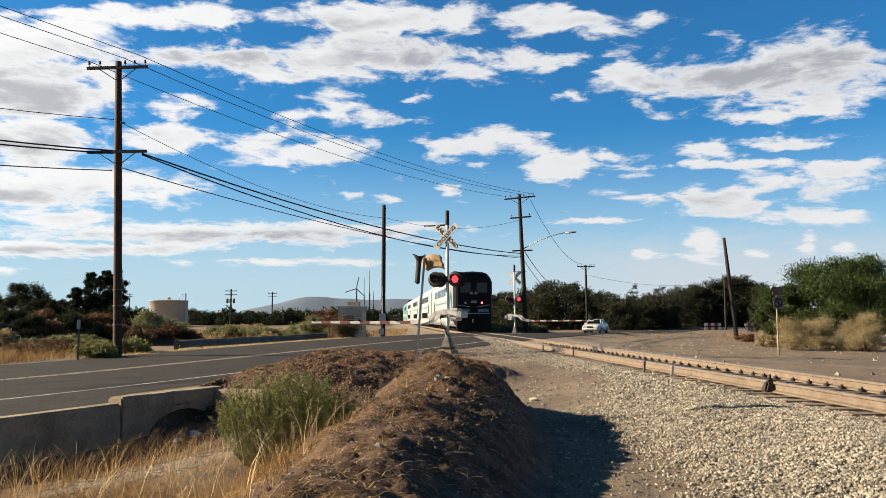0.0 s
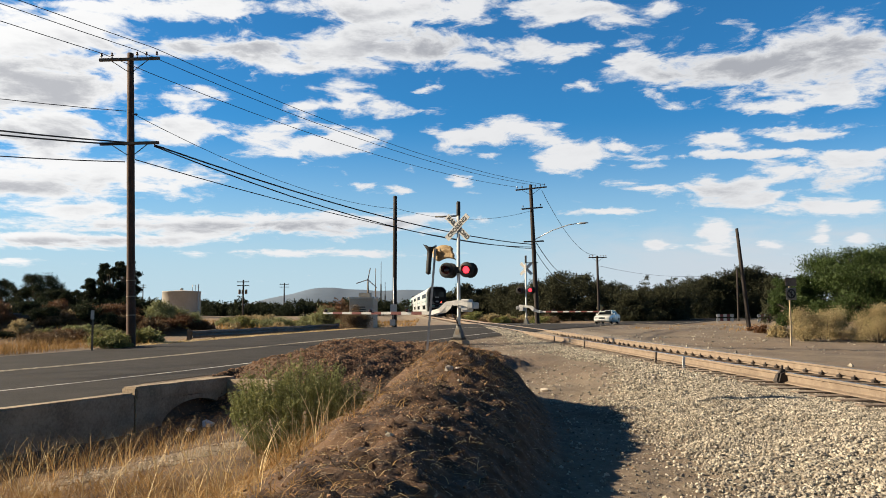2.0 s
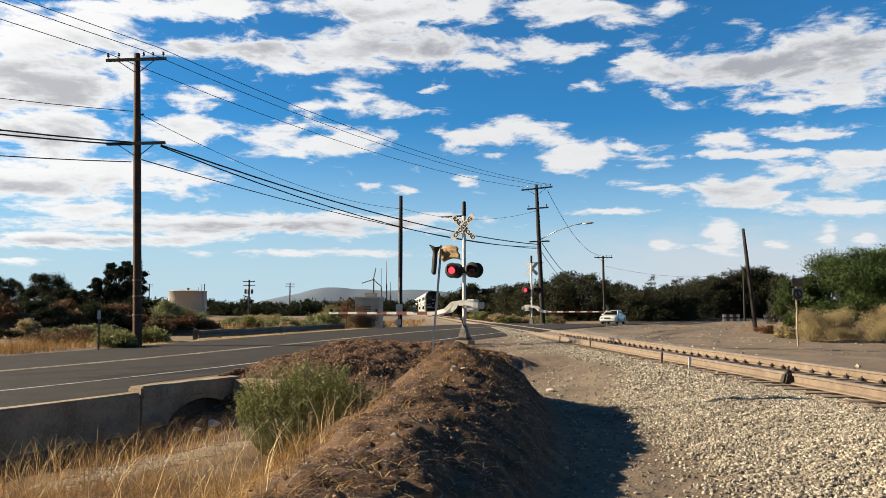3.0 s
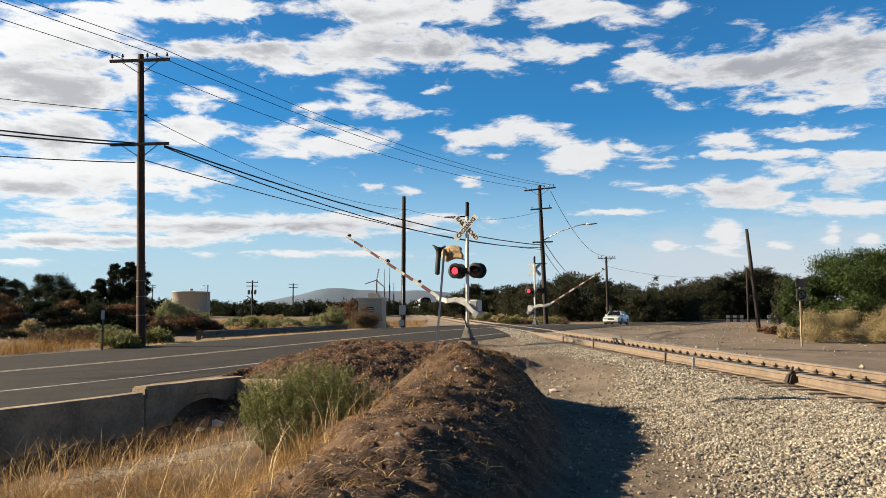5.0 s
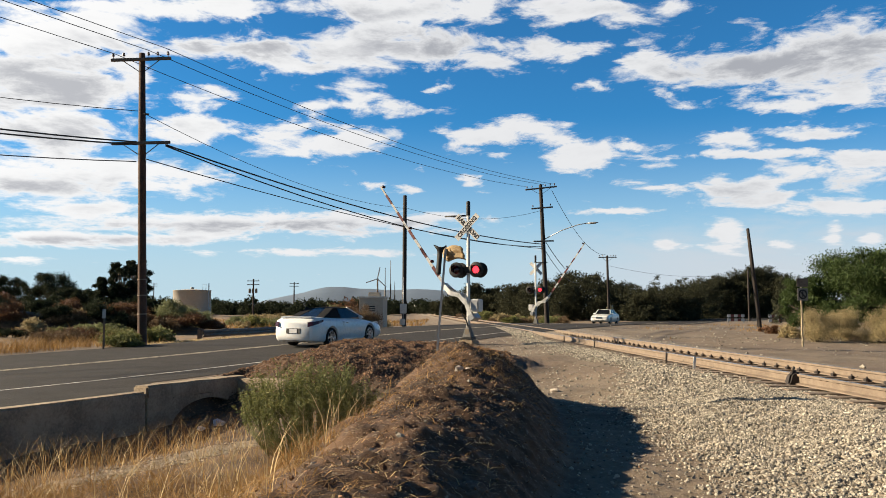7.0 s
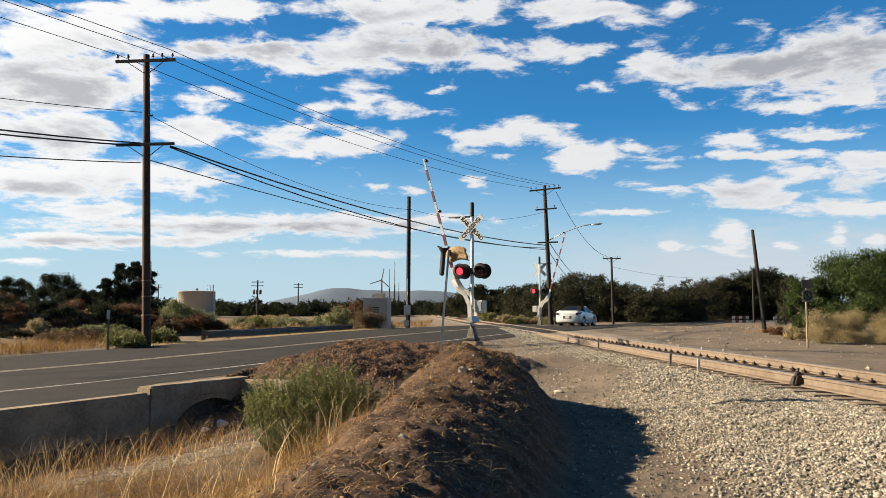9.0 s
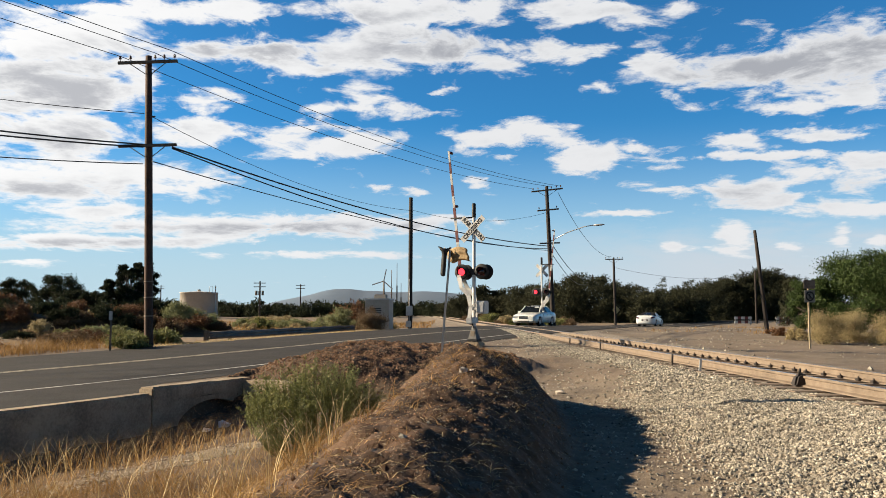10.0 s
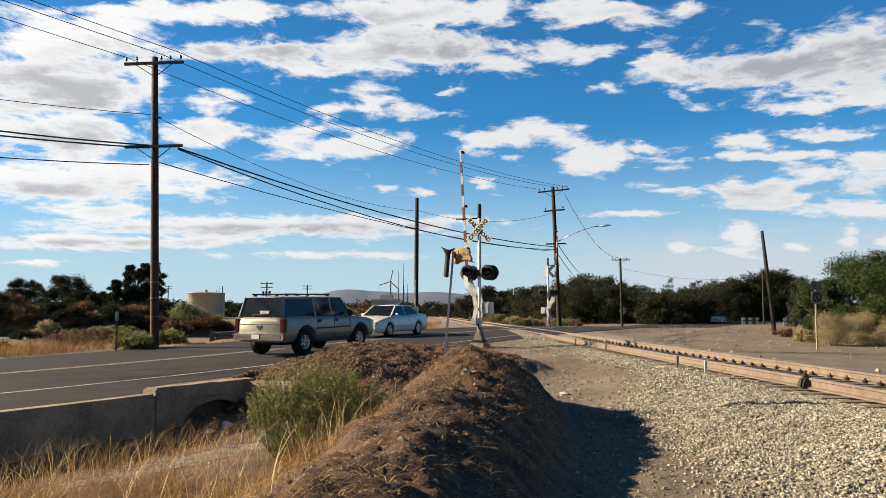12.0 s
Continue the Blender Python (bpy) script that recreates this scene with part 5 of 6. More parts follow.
def build_convertible():
    e = tagged(new("convertible_car"), "white two-door convertible with its black cloth top up", "car")
    L, W, r = 4.72, 1.80, 0.33
    wheels = (-1.28, 1.33)
    deck = [(-2.36, 0.84), (-2.30, 0.98), (-2.0, 1.04), (-1.4, 1.02), (0.0, 0.95), (0.75, 0.92), (1.2, 0.86), (1.9, 0.74), (2.25, 0.62), (2.36, 0.50)]
    car_shell(L, W, 0.17, deck, wheels, 0.385, r, 0.60, M_CARWHITE, e)
    cabin(e, 1.02, 0.20, -0.72, -1.72, 0.76, 0.54, 0.97, 1.33, [(-0.55, -0.50)], M_CARWHITE, M_SOFTTOP, M_TINT, True)
    part("spoiler", box(bmesh.new(), -2.12, 0, 1.055, 0.26, 1.3, 0.035, bevel=0.015), M_CARWHITE, e)
    for k in (-1, 1):
        bm = bmesh.new()      # swept tail light wrapping the corner
        for side_pts in ([(-2.38, 0.56, 0.86), (-2.32, 0.73, 0.87), (-2.10, 0.845, 0.90), (-1.84, 0.855, 0.935)],):
            top = [bm.verts.new((x, k * (y + 0.045), z + 0.03)) for x, y, z in side_pts]
            low = [bm.verts.new((x - 0.02, k * (y + 0.055), z - 0.14 + 0.035 * i)) for i, (x, y, z) in enumerate(side_pts)]
            for i in range(3):
                bm.faces.new((top[i], top[i + 1], low[i + 1], low[i]))
        bmesh.ops.recalc_face_normals(bm, faces=bm.faces[:])
        bmesh.ops.solidify(bm, geom=bm.faces[:], thickness=0.03)
        part("tail_light", bm, M_TAIL, e)
        part("headlight", box(bmesh.new(), 0, 0, 0, 0.34, 0.22, 0.10, pose(2.07, k * 0.69, 0.70, 0, 14, -24 * k), bevel=0.03), M_LENS, e)
        part("mirror", box(bmesh.new(), 0.62, k * 0.90, 0.98, 0.10, 0.16, 0.12, bevel=0.03), M_CARWHITE, e)
        part("door_handle", box(bmesh.new(), -0.30, k * 0.895, 0.80, 0.15, 0.03, 0.03, bevel=0.01), M_CHROME, e)
        part("door_seam", box(bmesh.new(), -0.52, k * 0.892, 0.62, 0.008, 0.012, 0.5), M_TRIM, e)
        part("side_skirt", box(bmesh.new(), 0.05, k * 0.86, 0.235, 1.7, 0.05, 0.06, bevel=0.02), M_CARWHITE, e)
    plate = part("plate_recess", box(bmesh.new(), -2.36, 0, 0.58, 0.03, 0.6, 0.18, bevel=0.01), M_TRIM, e)
    part("number_plate", box(bmesh.new(), -2.38, 0, 0.58, 0.012, 0.31, 0.15), M_PLATE, plate)
    part("rear_valance", box(bmesh.new(), -2.28, 0, 0.30, 0.1, 1.3, 0.08, bevel=0.02), M_TRIM, e)
    ws = [build_wheel(e, x, y, r, 0.22, 5, 0.235) for x in wheels for y in (-0.78, 0.78)]
    return e, ws, r


def build_sedan():
    e = tagged(new("sedan_car"), "cream four-door saloon with a chrome grille", "car")
    L, W, r = 4.95, 1.86, 0.33
    wheels = (-1.35, 1.42)
    deck = [(-2.475, 0.74), (-2.42, 0.98), (-1.7, 1.03), (0.0, 0.98), (0.9, 0.97), (1.5, 0.90), (2.2, 0.78), (2.42, 0.70), (2.475, 0.55)]
    car_shell(L, W, 0.21, deck, wheels, 0.39, r, 0.55, M_CARCREAM, e)
    cabin(e, 1.12, 0.42, -1.0, -1.72, 0.77, 0.60, 0.99, 1.42, [(-0.25, -0.22)], M_CARCREAM, M_CARCREAM, M_TINT)
    part("grille", box(bmesh.new(), 2.475, 0, 0.60, 0.05, 0.66, 0.19, bevel=0.02), M_TRIM, e)
    for i in range(4):
        part("grille_bar", box(bmesh.new(), 2.503, 0, 0.545 + i * 0.04, 0.015, 0.60, 0.012), M_CHROME, e)
    part("bumper", box(bmesh.new(), 2.43, 0, 0.40, 0.14, 1.55, 0.15, bevel=0.04), M_CARCREAM, e)
    part("lower_intake", box(bmesh.new(), 2.495, 0, 0.33, 0.03, 0.9, 0.07, bevel=0.01), M_TRIM, e)
    for k in (-1, 1):
        part("headlight", box(bmesh.new(), 0, 0, 0, 0.16, 0.40, 0.14, pose(2.425, k * 0.60, 0.63, 0, 0, -10 * k), bevel=0.03), M_LENS, e)
        part("mirror", box(bmesh.new(), 0.85, k * 0.93, 1.02, 0.12, 0.18, 0.13, bevel=0.03), M_CARCREAM, e)
        part("tail_light", box(bmesh.new(), -2.42, k * 0.66, 0.82, 0.08, 0.34, 0.20, bevel=0.02), M_TAIL, e)
        for x in (-0.12, -1.0):
            part("door_handle", box(bmesh.new(), x, k * 0.925, 0.84, 0.15, 0.03, 0.03, bevel=0.01), M_CHROME, e)
        for x in (0.72, -0.28):
            part("door_seam", box(bmesh.new(), x, k * 0.922, 0.62, 0.008, 0.012, 0.55), M_TRIM, e)
        part("side_moulding", box(bmesh.new(), -0.1, k * 0.925, 0.52, 1.9, 0.02, 0.04, bevel=0.008), M_CARCREAM, e)
    ws = [build_wheel(e, x, y, r, 0.22, 7, 0.225) for x in wheels for y in (-0.80, 0.80)]
    return e, ws, r


def build_suv():
    e = tagged(new("suv_car"), "champagne full-size SUV with roof rack and dark rear glass", "car")
    L, W, r = 5.30, 1.98, 0.42
    wheels = (-1.55, 1.62)
    deck = [(-2.65, 1.05), (-2.62, 1.26), (-2.4, 1.27), (0.0, 1.24), (1.1, 1.22), (1.5, 1.19), (2.3, 1.12), (2.55, 1.05), (2.65, 0.85)]
    car_shell(L, W, 0.44, deck, wheels, 0.53, r, 0.28, M_CARSILVER, e, flare=0.015)
    cabin(e, 1.22, 0.62, -2.42, -2.58, 0.87, 0.74, 1.24, 1.83, [(0.02, 0.0), (-0.92, -0.90)], M_CARSILVER, M_CARSILVER, M_DARKGLASS, False, 0.10, 0.06)
    part("rear_bumper", box(bmesh.new(), -2.72, 0, 0.62, 0.20, 1.85, 0.20, bevel=0.03), M_CHROME, e)
    part("tow_hitch", box(bmesh.new(), -2.78, 0, 0.43, 0.25, 0.10, 0.08, bevel=0.02), M_TRIM, e)
    part("front_bumper", box(bmesh.new(), 2.66, 0, 0.60, 0.18, 1.8, 0.24, bevel=0.04), M_CHROME, e)
    part("tailgate_seam", box(bmesh.new(), -2.655, 0, 1.0, 0.008, 1.5, 0.012), M_TRIM, e)
    part("tailgate_handle", box(bmesh.new(), -2.66, 0.0, 0.93, 0.03, 0.2, 0.07, bevel=0.01), M_TRIM, e)
    part("emblem", box(bmesh.new(), -2.66, 0.0, 0.86, 0.015, 0.12, 0.05, bevel=0.005), M_CHROME, e)
    pl = part("plate_frame", box(bmesh.new(), -2.83, 0, 0.63, 0.015, 0.33, 0.16), M_TRIM, e)
    part("number_plate", box(bmesh.new(), -2.842, 0, 0.63, 0.008, 0.30, 0.14), M_PLATE, pl)
    part("window_sticker", box(bmesh.new(), -2.585, -0.15, 1.38, 0.01, 0.36, 0.09, pose(0, 0, 0)), M_WHITE, e)
    part("rear_wiper", box(bmesh.new(), -2.62, 0.05, 1.30, 0.02, 0.5, 0.025), M_TRIM, e)
    for k in (-1, 1):
        rail = part("roof_rail", box(bmesh.new(), -1.0, k * 0.62, 1.93, 2.5, 0.05, 0.05, bevel=0.015), M_TRIM, e)
        for x in (-2.1, -1.0, 0.1):
            part("rail_foot", box(bmesh.new(), x, k * 0.62, 1.895, 0.12, 0.06, 0.06, bevel=0.01), M_TRIM, rail)
        part("tail_light", box(bmesh.new(), -2.58, k * 0.88, 0.97, 0.16, 0.16, 0.42, bevel=0.02), M_TAIL, e)
        part("headlight", box(bmesh.new(), 2.60, k * 0.74, 0.92, 0.16, 0.32, 0.20, bevel=0.03), M_LENS, e)
        part("mirror", box(bmesh.new(), 0.86, k * 1.05, 1.30, 0.14, 0.22, 0.20, bevel=0.04), M_TRIM, e)
        for x in (0.16, -0.80):
            part("door_handle", box(bmesh.new(), x, k * 0.985, 1.08, 0.16, 0.03, 0.09, bevel=0.01), M_TRIM, e)
        for x in (0.98, 0.02, -0.92):
            part("door_seam", box(bmesh.new(), x, k * 0.984, 0.85, 0.008, 0.012, 0.68), M_TRIM, e)
        part("side_moulding", box(bmesh.new(), -0.05, k * 0.99, 0.84, 2.1, 0.02, 0.05, bevel=0.008), M_TRIM, e)
        part("running_board", box(bmesh.new(), 0.03, k * 0.9, 0.42, 2.0, 0.2, 0.05, bevel=0.02), M_TRIM, e)
        part("roof_bar", box(bmesh.new(), -0.4 - 1.2 * (k > 0), 0, 1.945, 0.06, 1.24, 0.03, bevel=0.01), M_TRIM, e)
    part("underbody", box(bmesh.new(), 0, 0, 0.46, 4.4, 1.1, 0.24, bevel=0.05), M_UNDER, e)
    ws = [build_wheel(e, x, y, r, 0.28, 6, 0.225) for x in wheels for y in (-0.82, 0.82)]
    return e, ws, r


convertible = build_convertible()
sedan = build_sedan()
suv = build_suv()


# ---- plants and stones ----
rng = np.random.default_rng(7)
L_DARK = leafy("dark_leaves", (0.030, 0.038, 0.019), (0.016, 0.021, 0.011), 0.3, 0.95)
L_WOODS = leafy("woodland_leaves", (0.052, 0.055, 0.030), (0.030, 0.031, 0.018), 0.3, 0.95)
L_GREEN = leafy("pepper_tree_leaves", (0.066, 0.098, 0.028), (0.028, 0.046, 0.013))
L_SAGE = leafy("sage_leaves", (0.26, 0.27, 0.13), (0.15, 0.16, 0.075))
L_TAN = leafy("dry_brush_leaves", (0.40, 0.33, 0.18), (0.26, 0.20, 0.105))
L_RUST = leafy("rusty_brush_leaves", (0.17, 0.085, 0.04), (0.09, 0.045, 0.025))
L_BROWN = leafy("brown_brush_leaves", (0.20, 0.135, 0.075), (0.11, 0.072, 0.042))
L_SHRUB = leafy("shrub_leaves", (0.24, 0.24, 0.085), (0.12, 0.13, 0.045))
L_STRAW = leafy("dry_grass", (0.40, 0.245, 0.085), (0.20, 0.105, 0.035))
L_PALE = leafy("pale_grass", (0.62, 0.50, 0.28), (0.48, 0.34, 0.16))
M_BARK = material("bark", (0.10, 0.075, 0.055), (0.06, 0.045, 0.035), 6, 0.9, bump=0.6)
M_CLOD = material("soil_clod", (0.30, 0.175, 0.10), (0.19, 0.108, 0.06), 5, 0.95, bump=0.5, vary=0.3, island=True)


def unit(n):
    v = rng.normal(size=(n, 3))
    return v / np.linalg.norm(v, axis=1, keepdims=True)


def leaf_mesh(name, c, size, mat, parent=None, stretch=1.6, droop=0.0):
    """Small pointed leaves or tufts: one three-cornered blade at each centre."""
    n = len(c)
    a, b = unit(n), unit(n)
    a[:, 2] -= droop
    a /= np.linalg.norm(a, axis=1, keepdims=True)
    b = np.cross(a, b)
    b /= np.linalg.norm(b, axis=1, keepdims=True) + 1e-9
    s = (np.asarray(size) * rng.uniform(0.6, 1.3, n))[:, None]
    verts = np.stack([c - a * s * stretch + b * s * 0.55, c + a * s * stretch * 1.1, c - a * s * stretch * 0.8 - b * s * 0.6], 1).reshape(-1, 3)
    return sheet(name, verts, np.arange(3 * n).reshape(-1, 3), mat, parent)


def clumps(n, blobs):
    """Points scattered through a set of soft clumps (x, y, z, rx, rz)."""
    blobs = np.asarray(blobs)
    k = rng.choice(len(blobs), n, p=(blobs[:, 3] ** 2) / (blobs[:, 3] ** 2).sum())
    d = np.clip(rng.normal(0, 0.50, (n, 3)), -1.2, 1.2)
    return blobs[k, :3] + d * np.stack([blobs[k, 3], blobs[k, 3], blobs[k, 4]], 1)


def build_tree(x, y, h, w, leaves, size, mat, label, base=0.12, seed=1, name="tree", lobes=16, z0=None, droop=0.0, puff=(0.09, 0.19)):
    r = np.random.default_rng(seed)
    e = tagged(new(name), label, "tree", "trees")
    z0 = float(land(np.array([x]), np.array([y]))[0]) - 0.05 if z0 is None else z0
    e.matrix_basis = pose(x, y, z0)
    bm = bmesh.new()
    tr = max(0.07, h * 0.03)
    pts = [Vector((0, 0, -0.2)), Vector((0.03 * h, 0, h * 0.18)), Vector((0.02 * h, 0.02 * h, h * 0.34))]
    rod(bm, pts[0], pts[1], tr * 1.2, tr, 8)
    rod(bm, pts[1], pts[2], tr, tr * 0.8, 8)
    blobs = []
    for i in range(lobes):
        t = 2 * math.pi * i / lobes + r.uniform(-0.3, 0.3)
        up = r.uniform(base + 0.08, 0.88)
        spread = w / 2 * math.sqrt(max(0.05, 1 - ((up - 0.45) / 0.55) ** 2)) * r.uniform(0.35, 0.85)
        c = Vector((spread * math.cos(t), spread * math.sin(t), h * up))
        rod(bm, pts[2], c, tr * 0.45, tr * 0.10, 5)
        q = r.uniform(*puff) * min(w, h * 1.3)
        blobs.append((*c, q, q * 0.8))
    part("trunk", bm, M_BARK, e)
    pts = clumps(leaves, blobs)
    pts = pts[pts[:, 2] > base * h * 0.7]
    leaf_mesh("crown", pts, size, mat, e, droop=droop)
    return e


def build_bush(x, y, w, h, leaves, size, mat, label, name="bush", group="scrub bushes", twigs=24):
    e = tagged(new(name), label, "bush", group)
    z0 = float(land(np.array([x]), np.array([y]))[0]) - 0.03
    e.matrix_basis = pose(x, y, z0)
    bm = bmesh.new()
    blobs = []
    for i in range(twigs):
        t, q = rng.uniform(0, 6.28), rng.uniform(0.1, 0.5) * w
        tip = Vector((q * math.cos(t) * 0.85, q * math.sin(t) * 0.85, h * rng.uniform(0.18, 0.92) * (1 - 0.45 * (q / (0.5 * w)) ** 2)))
        rod(bm, (tip.x * 0.15, tip.y * 0.15, -0.05), tip, 0.012 * max(h, 0.8), 0.004, 4)
        k = rng.uniform(0.10, 0.2) * w
        blobs.append((*tip, k, k * 0.8 * min(1.0, h / w + 0.3)))
    part("branch_work", bm, M_BARK, e)
    pts = clumps(leaves, blobs)
    pts = pts[pts[:, 2] > 0.0]
    leaf_mesh("foliage", pts, size, mat, e, stretch=1.8)
    return e


def blades(name, x, y, h, lean, mat, label, width=0.005, z=None, category="dry grass"):
    """Grass: thin bent blades rooted at the given places."""
    n = len(x)
    z = land(x, y) - 0.02 if z is None else z
    t = rng.uniform(0, 2 * np.pi, n)
    dx, dy = np.cos(t) * lean, np.sin(t) * lean
    px, py = -np.sin(t + rng.normal(0, 0.7, n)), np.cos(t + rng.normal(0, 0.7, n))
    w = width * rng.uniform(0.6, 1.4, n)
    rows = []
    for k, (f, ww) in enumerate(((0.0, 1.0), (0.4, 0.8), (0.75, 0.5), (1.0, 0.12))):
        cx, cy, cz = x + dx * h * f ** 1.8, y + dy * h * f ** 1.8, z + h * f * (1 - 0.35 * lean * f)
        for s in (-1, 1):
            rows.append(np.stack([cx + s * px * w * ww, cy + s * py * w * ww, cz], 1))
    verts = np.stack(rows, 1).reshape(-1, 3)
    i = np.arange(n)[:, None] * 8
    faces = np.concatenate([i + np.array([[0, 1, 3, 2]]), i + np.array([[2, 3, 5, 4]]), i + np.array([[4, 5, 7, 6]])], 1).reshape(-1, 4)
    return tagged(sheet(name, verts, faces, mat), label, category, kind="stuff")


def scatter(n, x0, x1, y0, y1, keep):
    """Random places in a field, thinned by a rule of 0 to 1."""
    x, y = rng.uniform(x0, x1, n), rng.uniform(y0, y1, n)
    k = rng.uniform(0, 1, n) < keep(x, y)
    return x[k], y[k]


def stones(name, x, y, size, mat, label, category, sink=0.25, lift=None, fine=False):
    """Angular stones, each a rough lump of eight faces, or of twenty where they lie near."""
    p = (1 + 5 ** 0.5) / 2
    base = np.array([(-1, p, 0), (1, p, 0), (-1, -p, 0), (1, -p, 0), (0, -1, p), (0, 1, p), (0, -1, -p), (0, 1, -p), (p, 0, -1), (p, 0, 1), (-p, 0, -1), (-p, 0, 1)]) / 1.9
    tri = np.array([(0, 11, 5), (0, 5, 1), (0, 1, 7), (0, 7, 10), (0, 10, 11), (1, 5, 9), (5, 11, 4), (11, 10, 2), (10, 7, 6), (7, 1, 8), (3, 9, 4), (3, 4, 2), (3, 2, 6), (3, 6, 8), (3, 8, 9), (4, 9, 5), (2, 4, 11), (6, 2, 10), (8, 6, 7), (9, 8, 1)])
    if not fine:
        base = np.array([(-1, 0, 0), (1, 0, 0), (0, -1, 0), (0, 1, 0), (0.1, 0, -1), (0, 0.1, 1)]) * 1.12
        tri = np.array([(5, 1, 3), (5, 3, 0), (5, 0, 2), (5, 2, 1), (4, 3, 1), (4, 0, 3), (4, 2, 0), (4, 1, 2)])
    n, k = len(x), len(base)
    v = base[None] * (1 + rng.uniform(-0.35, 0.30, (n, k, 1)))
    v = v * rng.uniform(0.65, 1.25, (n, 1, 3))
    a, b = rng.uniform(0, 6.28, n), rng.uniform(-0.7, 0.7, n)
    ca, sa, cb, sb = np.cos(a)[:, None], np.sin(a)[:, None], np.cos(b)[:, None], np.sin(b)[:, None]
    X, Y, Z = v[..., 0], v[..., 1], v[..., 2]
    Y, Z = Y * cb - Z * sb, Y * sb + Z * cb
    X, Y = X * ca - Y * sa, X * sa + Y * ca
    size = np.asarray(size)[:, None]
    z = (land(x, y) if lift is None else lift)[:, None]
    verts = np.stack([x[:, None] + X * size, y[:, None] + Y * size, z + (Z * 0.8 + sink) * size], -1).reshape(-1, 3)
    faces = (np.arange(n)[:, None, None] * k + tri[None]).reshape(-1, 3)
    return tagged(sheet(name, verts, faces, mat), label, category, kind="stuff")


def build_ballast():
    def dense(x, y):
        s = (x - track_x(y)) * 0.9985
        edge = -4.3 + 1.9 * step(y, 7, 20) + 1.2 * fbm(x * 0.8, y * 0.8, 3, 41)
        m = heap(x, y, 1.15) + ridge(x, y, BERM, 2.3)
        return (0.045 + step(s, edge - 0.3, edge + 0.9)) * (1 - step(s, -1.05, -0.9)) * (m < 0.05)

    for n, y0, y1, near in ((46000, 3.8, 8.0, True), (64000, 8.0, 13.0, False)):
        x, y = scatter(n, 0.6, 6.3, y0, y1, dense)
        stones("ballast", x, y, 0.007 + 0.0155 * rng.uniform(0, 1, len(x)) ** 1.3, M_BALLAST, "grey and tan crushed ballast stones beside the rails", "gravel", fine=near)
    x, y = scatter(60000, 0.6, 6.2, 13.0, 34.0, lambda x, y: dense(x, y) * np.clip(1.25 - (y - 13) / 30, 0.3, 1))
    stones("ballast", x, y, rng.uniform(0.012, 0.032, len(x)), M_BALLAST, "grey and tan crushed ballast stones beside the rails", "gravel")
    x, y = scatter(9000, 3.0, 6.3, 34.0, 47.0, dense)
    stones("ballast", x, y, rng.uniform(0.03, 0.06, len(x)), M_BALLAST, "grey and tan crushed ballast stones beside the rails", "gravel")
    # clods and pebbles on the turned earth
    x, y = scatter(44000, -4.6, 1.6, 14.0, 21.0, lambda x, y: np.clip(ridge(x, y, BERM, 2.3) * 2.5, 0, 1))
    stones("soil_clods", x, y, 0.006 + 0.019 * rng.uniform(0, 1, len(x)) ** 1.8, M_CLOD, "brown clods of turned earth on the berm", "soil")
    x, y = scatter(22000, -2.4, 1.9, 3.0, 14.0, lambda x, y: np.clip(heap(x, y, 1.3) * 2.0, 0.12, 1))
    stones("soil_clods", x, y, 0.003 + 0.013 * rng.uniform(0, 1, len(x)) ** 5, M_CLOD, "brown clods of turned earth on the mound", "soil")
    x, y = scatter(260, -1.6, 3.0, 3.0, 14.0, lambda x, y: np.ones_like(x))
    stones("pebbles", x, y, 0.008 + 0.026 * rng.uniform(0, 1, len(x)) ** 3, M_BALLAST, "scattered pale pebbles on the earth", "pebbles")
    # a pale pebble strip along the ditch's near lip
    f = rng.uniform(0, 1, 9000)
    x, y = -4.9 + 2.4 * f + rng.normal(0, 0.22, 9000), 7.2 + 3.9 * f + rng.normal(0, 0.16, 9000)
    stones("pebbles", x, y, rng.uniform(0.005, 0.018, 9000), material("pale_pebble", (0.52, 0.44, 0.34), (0.36, 0.30, 0.23), 9, 0.9, bump=0.3, vary=0.3, island=True), "pale pebbles along the lip of the ditch", "pebbles")
    x, y = scatter(16000, 7.5, 40, 18, 75, lambda x, y: step(x - track_x(y), 2.2, 4.0) * np.clip(0.35 + 2.0 * fbm(x * 0.3, y * 0.3, 3, 91), 0, 1))
    stones("pebbles", x, y, 0.012 + 0.05 * rng.uniform(0, 1, len(x)) ** 4, M_BALLAST, "scattered stones on the dirt beyond the rails", "pebbles")
    # one paler rock on the mound and one lump beside the rail
    for px, py, k, lab in ((0.16, 9.0, 0.065, "pale rock on the mound"), (0.27, 9.15, 0.045, "pale rock on the mound"), (1.95, 14.2, 0.09, "pale rock on the dirt path")):
        ob = stones("rock", np.array([px]), np.array([py]), np.array([k]), material("pale_rock", (0.55, 0.48, 0.40), (0.40, 0.34, 0.28), 8, 0.9, bump=0.5), lab + ", rough and angular", "rock", fine=True)
        ob["kind"] = "thing"


def build_litter():
    white = material("crumpled_plastic", (0.70, 0.70, 0.68), (0.55, 0.55, 0.54), 12, 0.5, bump=0.6)
    for x, y, k in ((-3.75, 13.5, 0.10), (-3.98, 13.3, 0.06), (-0.95, 8.6, 0.035)):
        ob = stones("litter", np.array([x]), np.array([y]), np.array([k]), white, "crumpled white plastic litter lying in the ditch", "litter", fine=True)
        ob["kind"] = "thing"


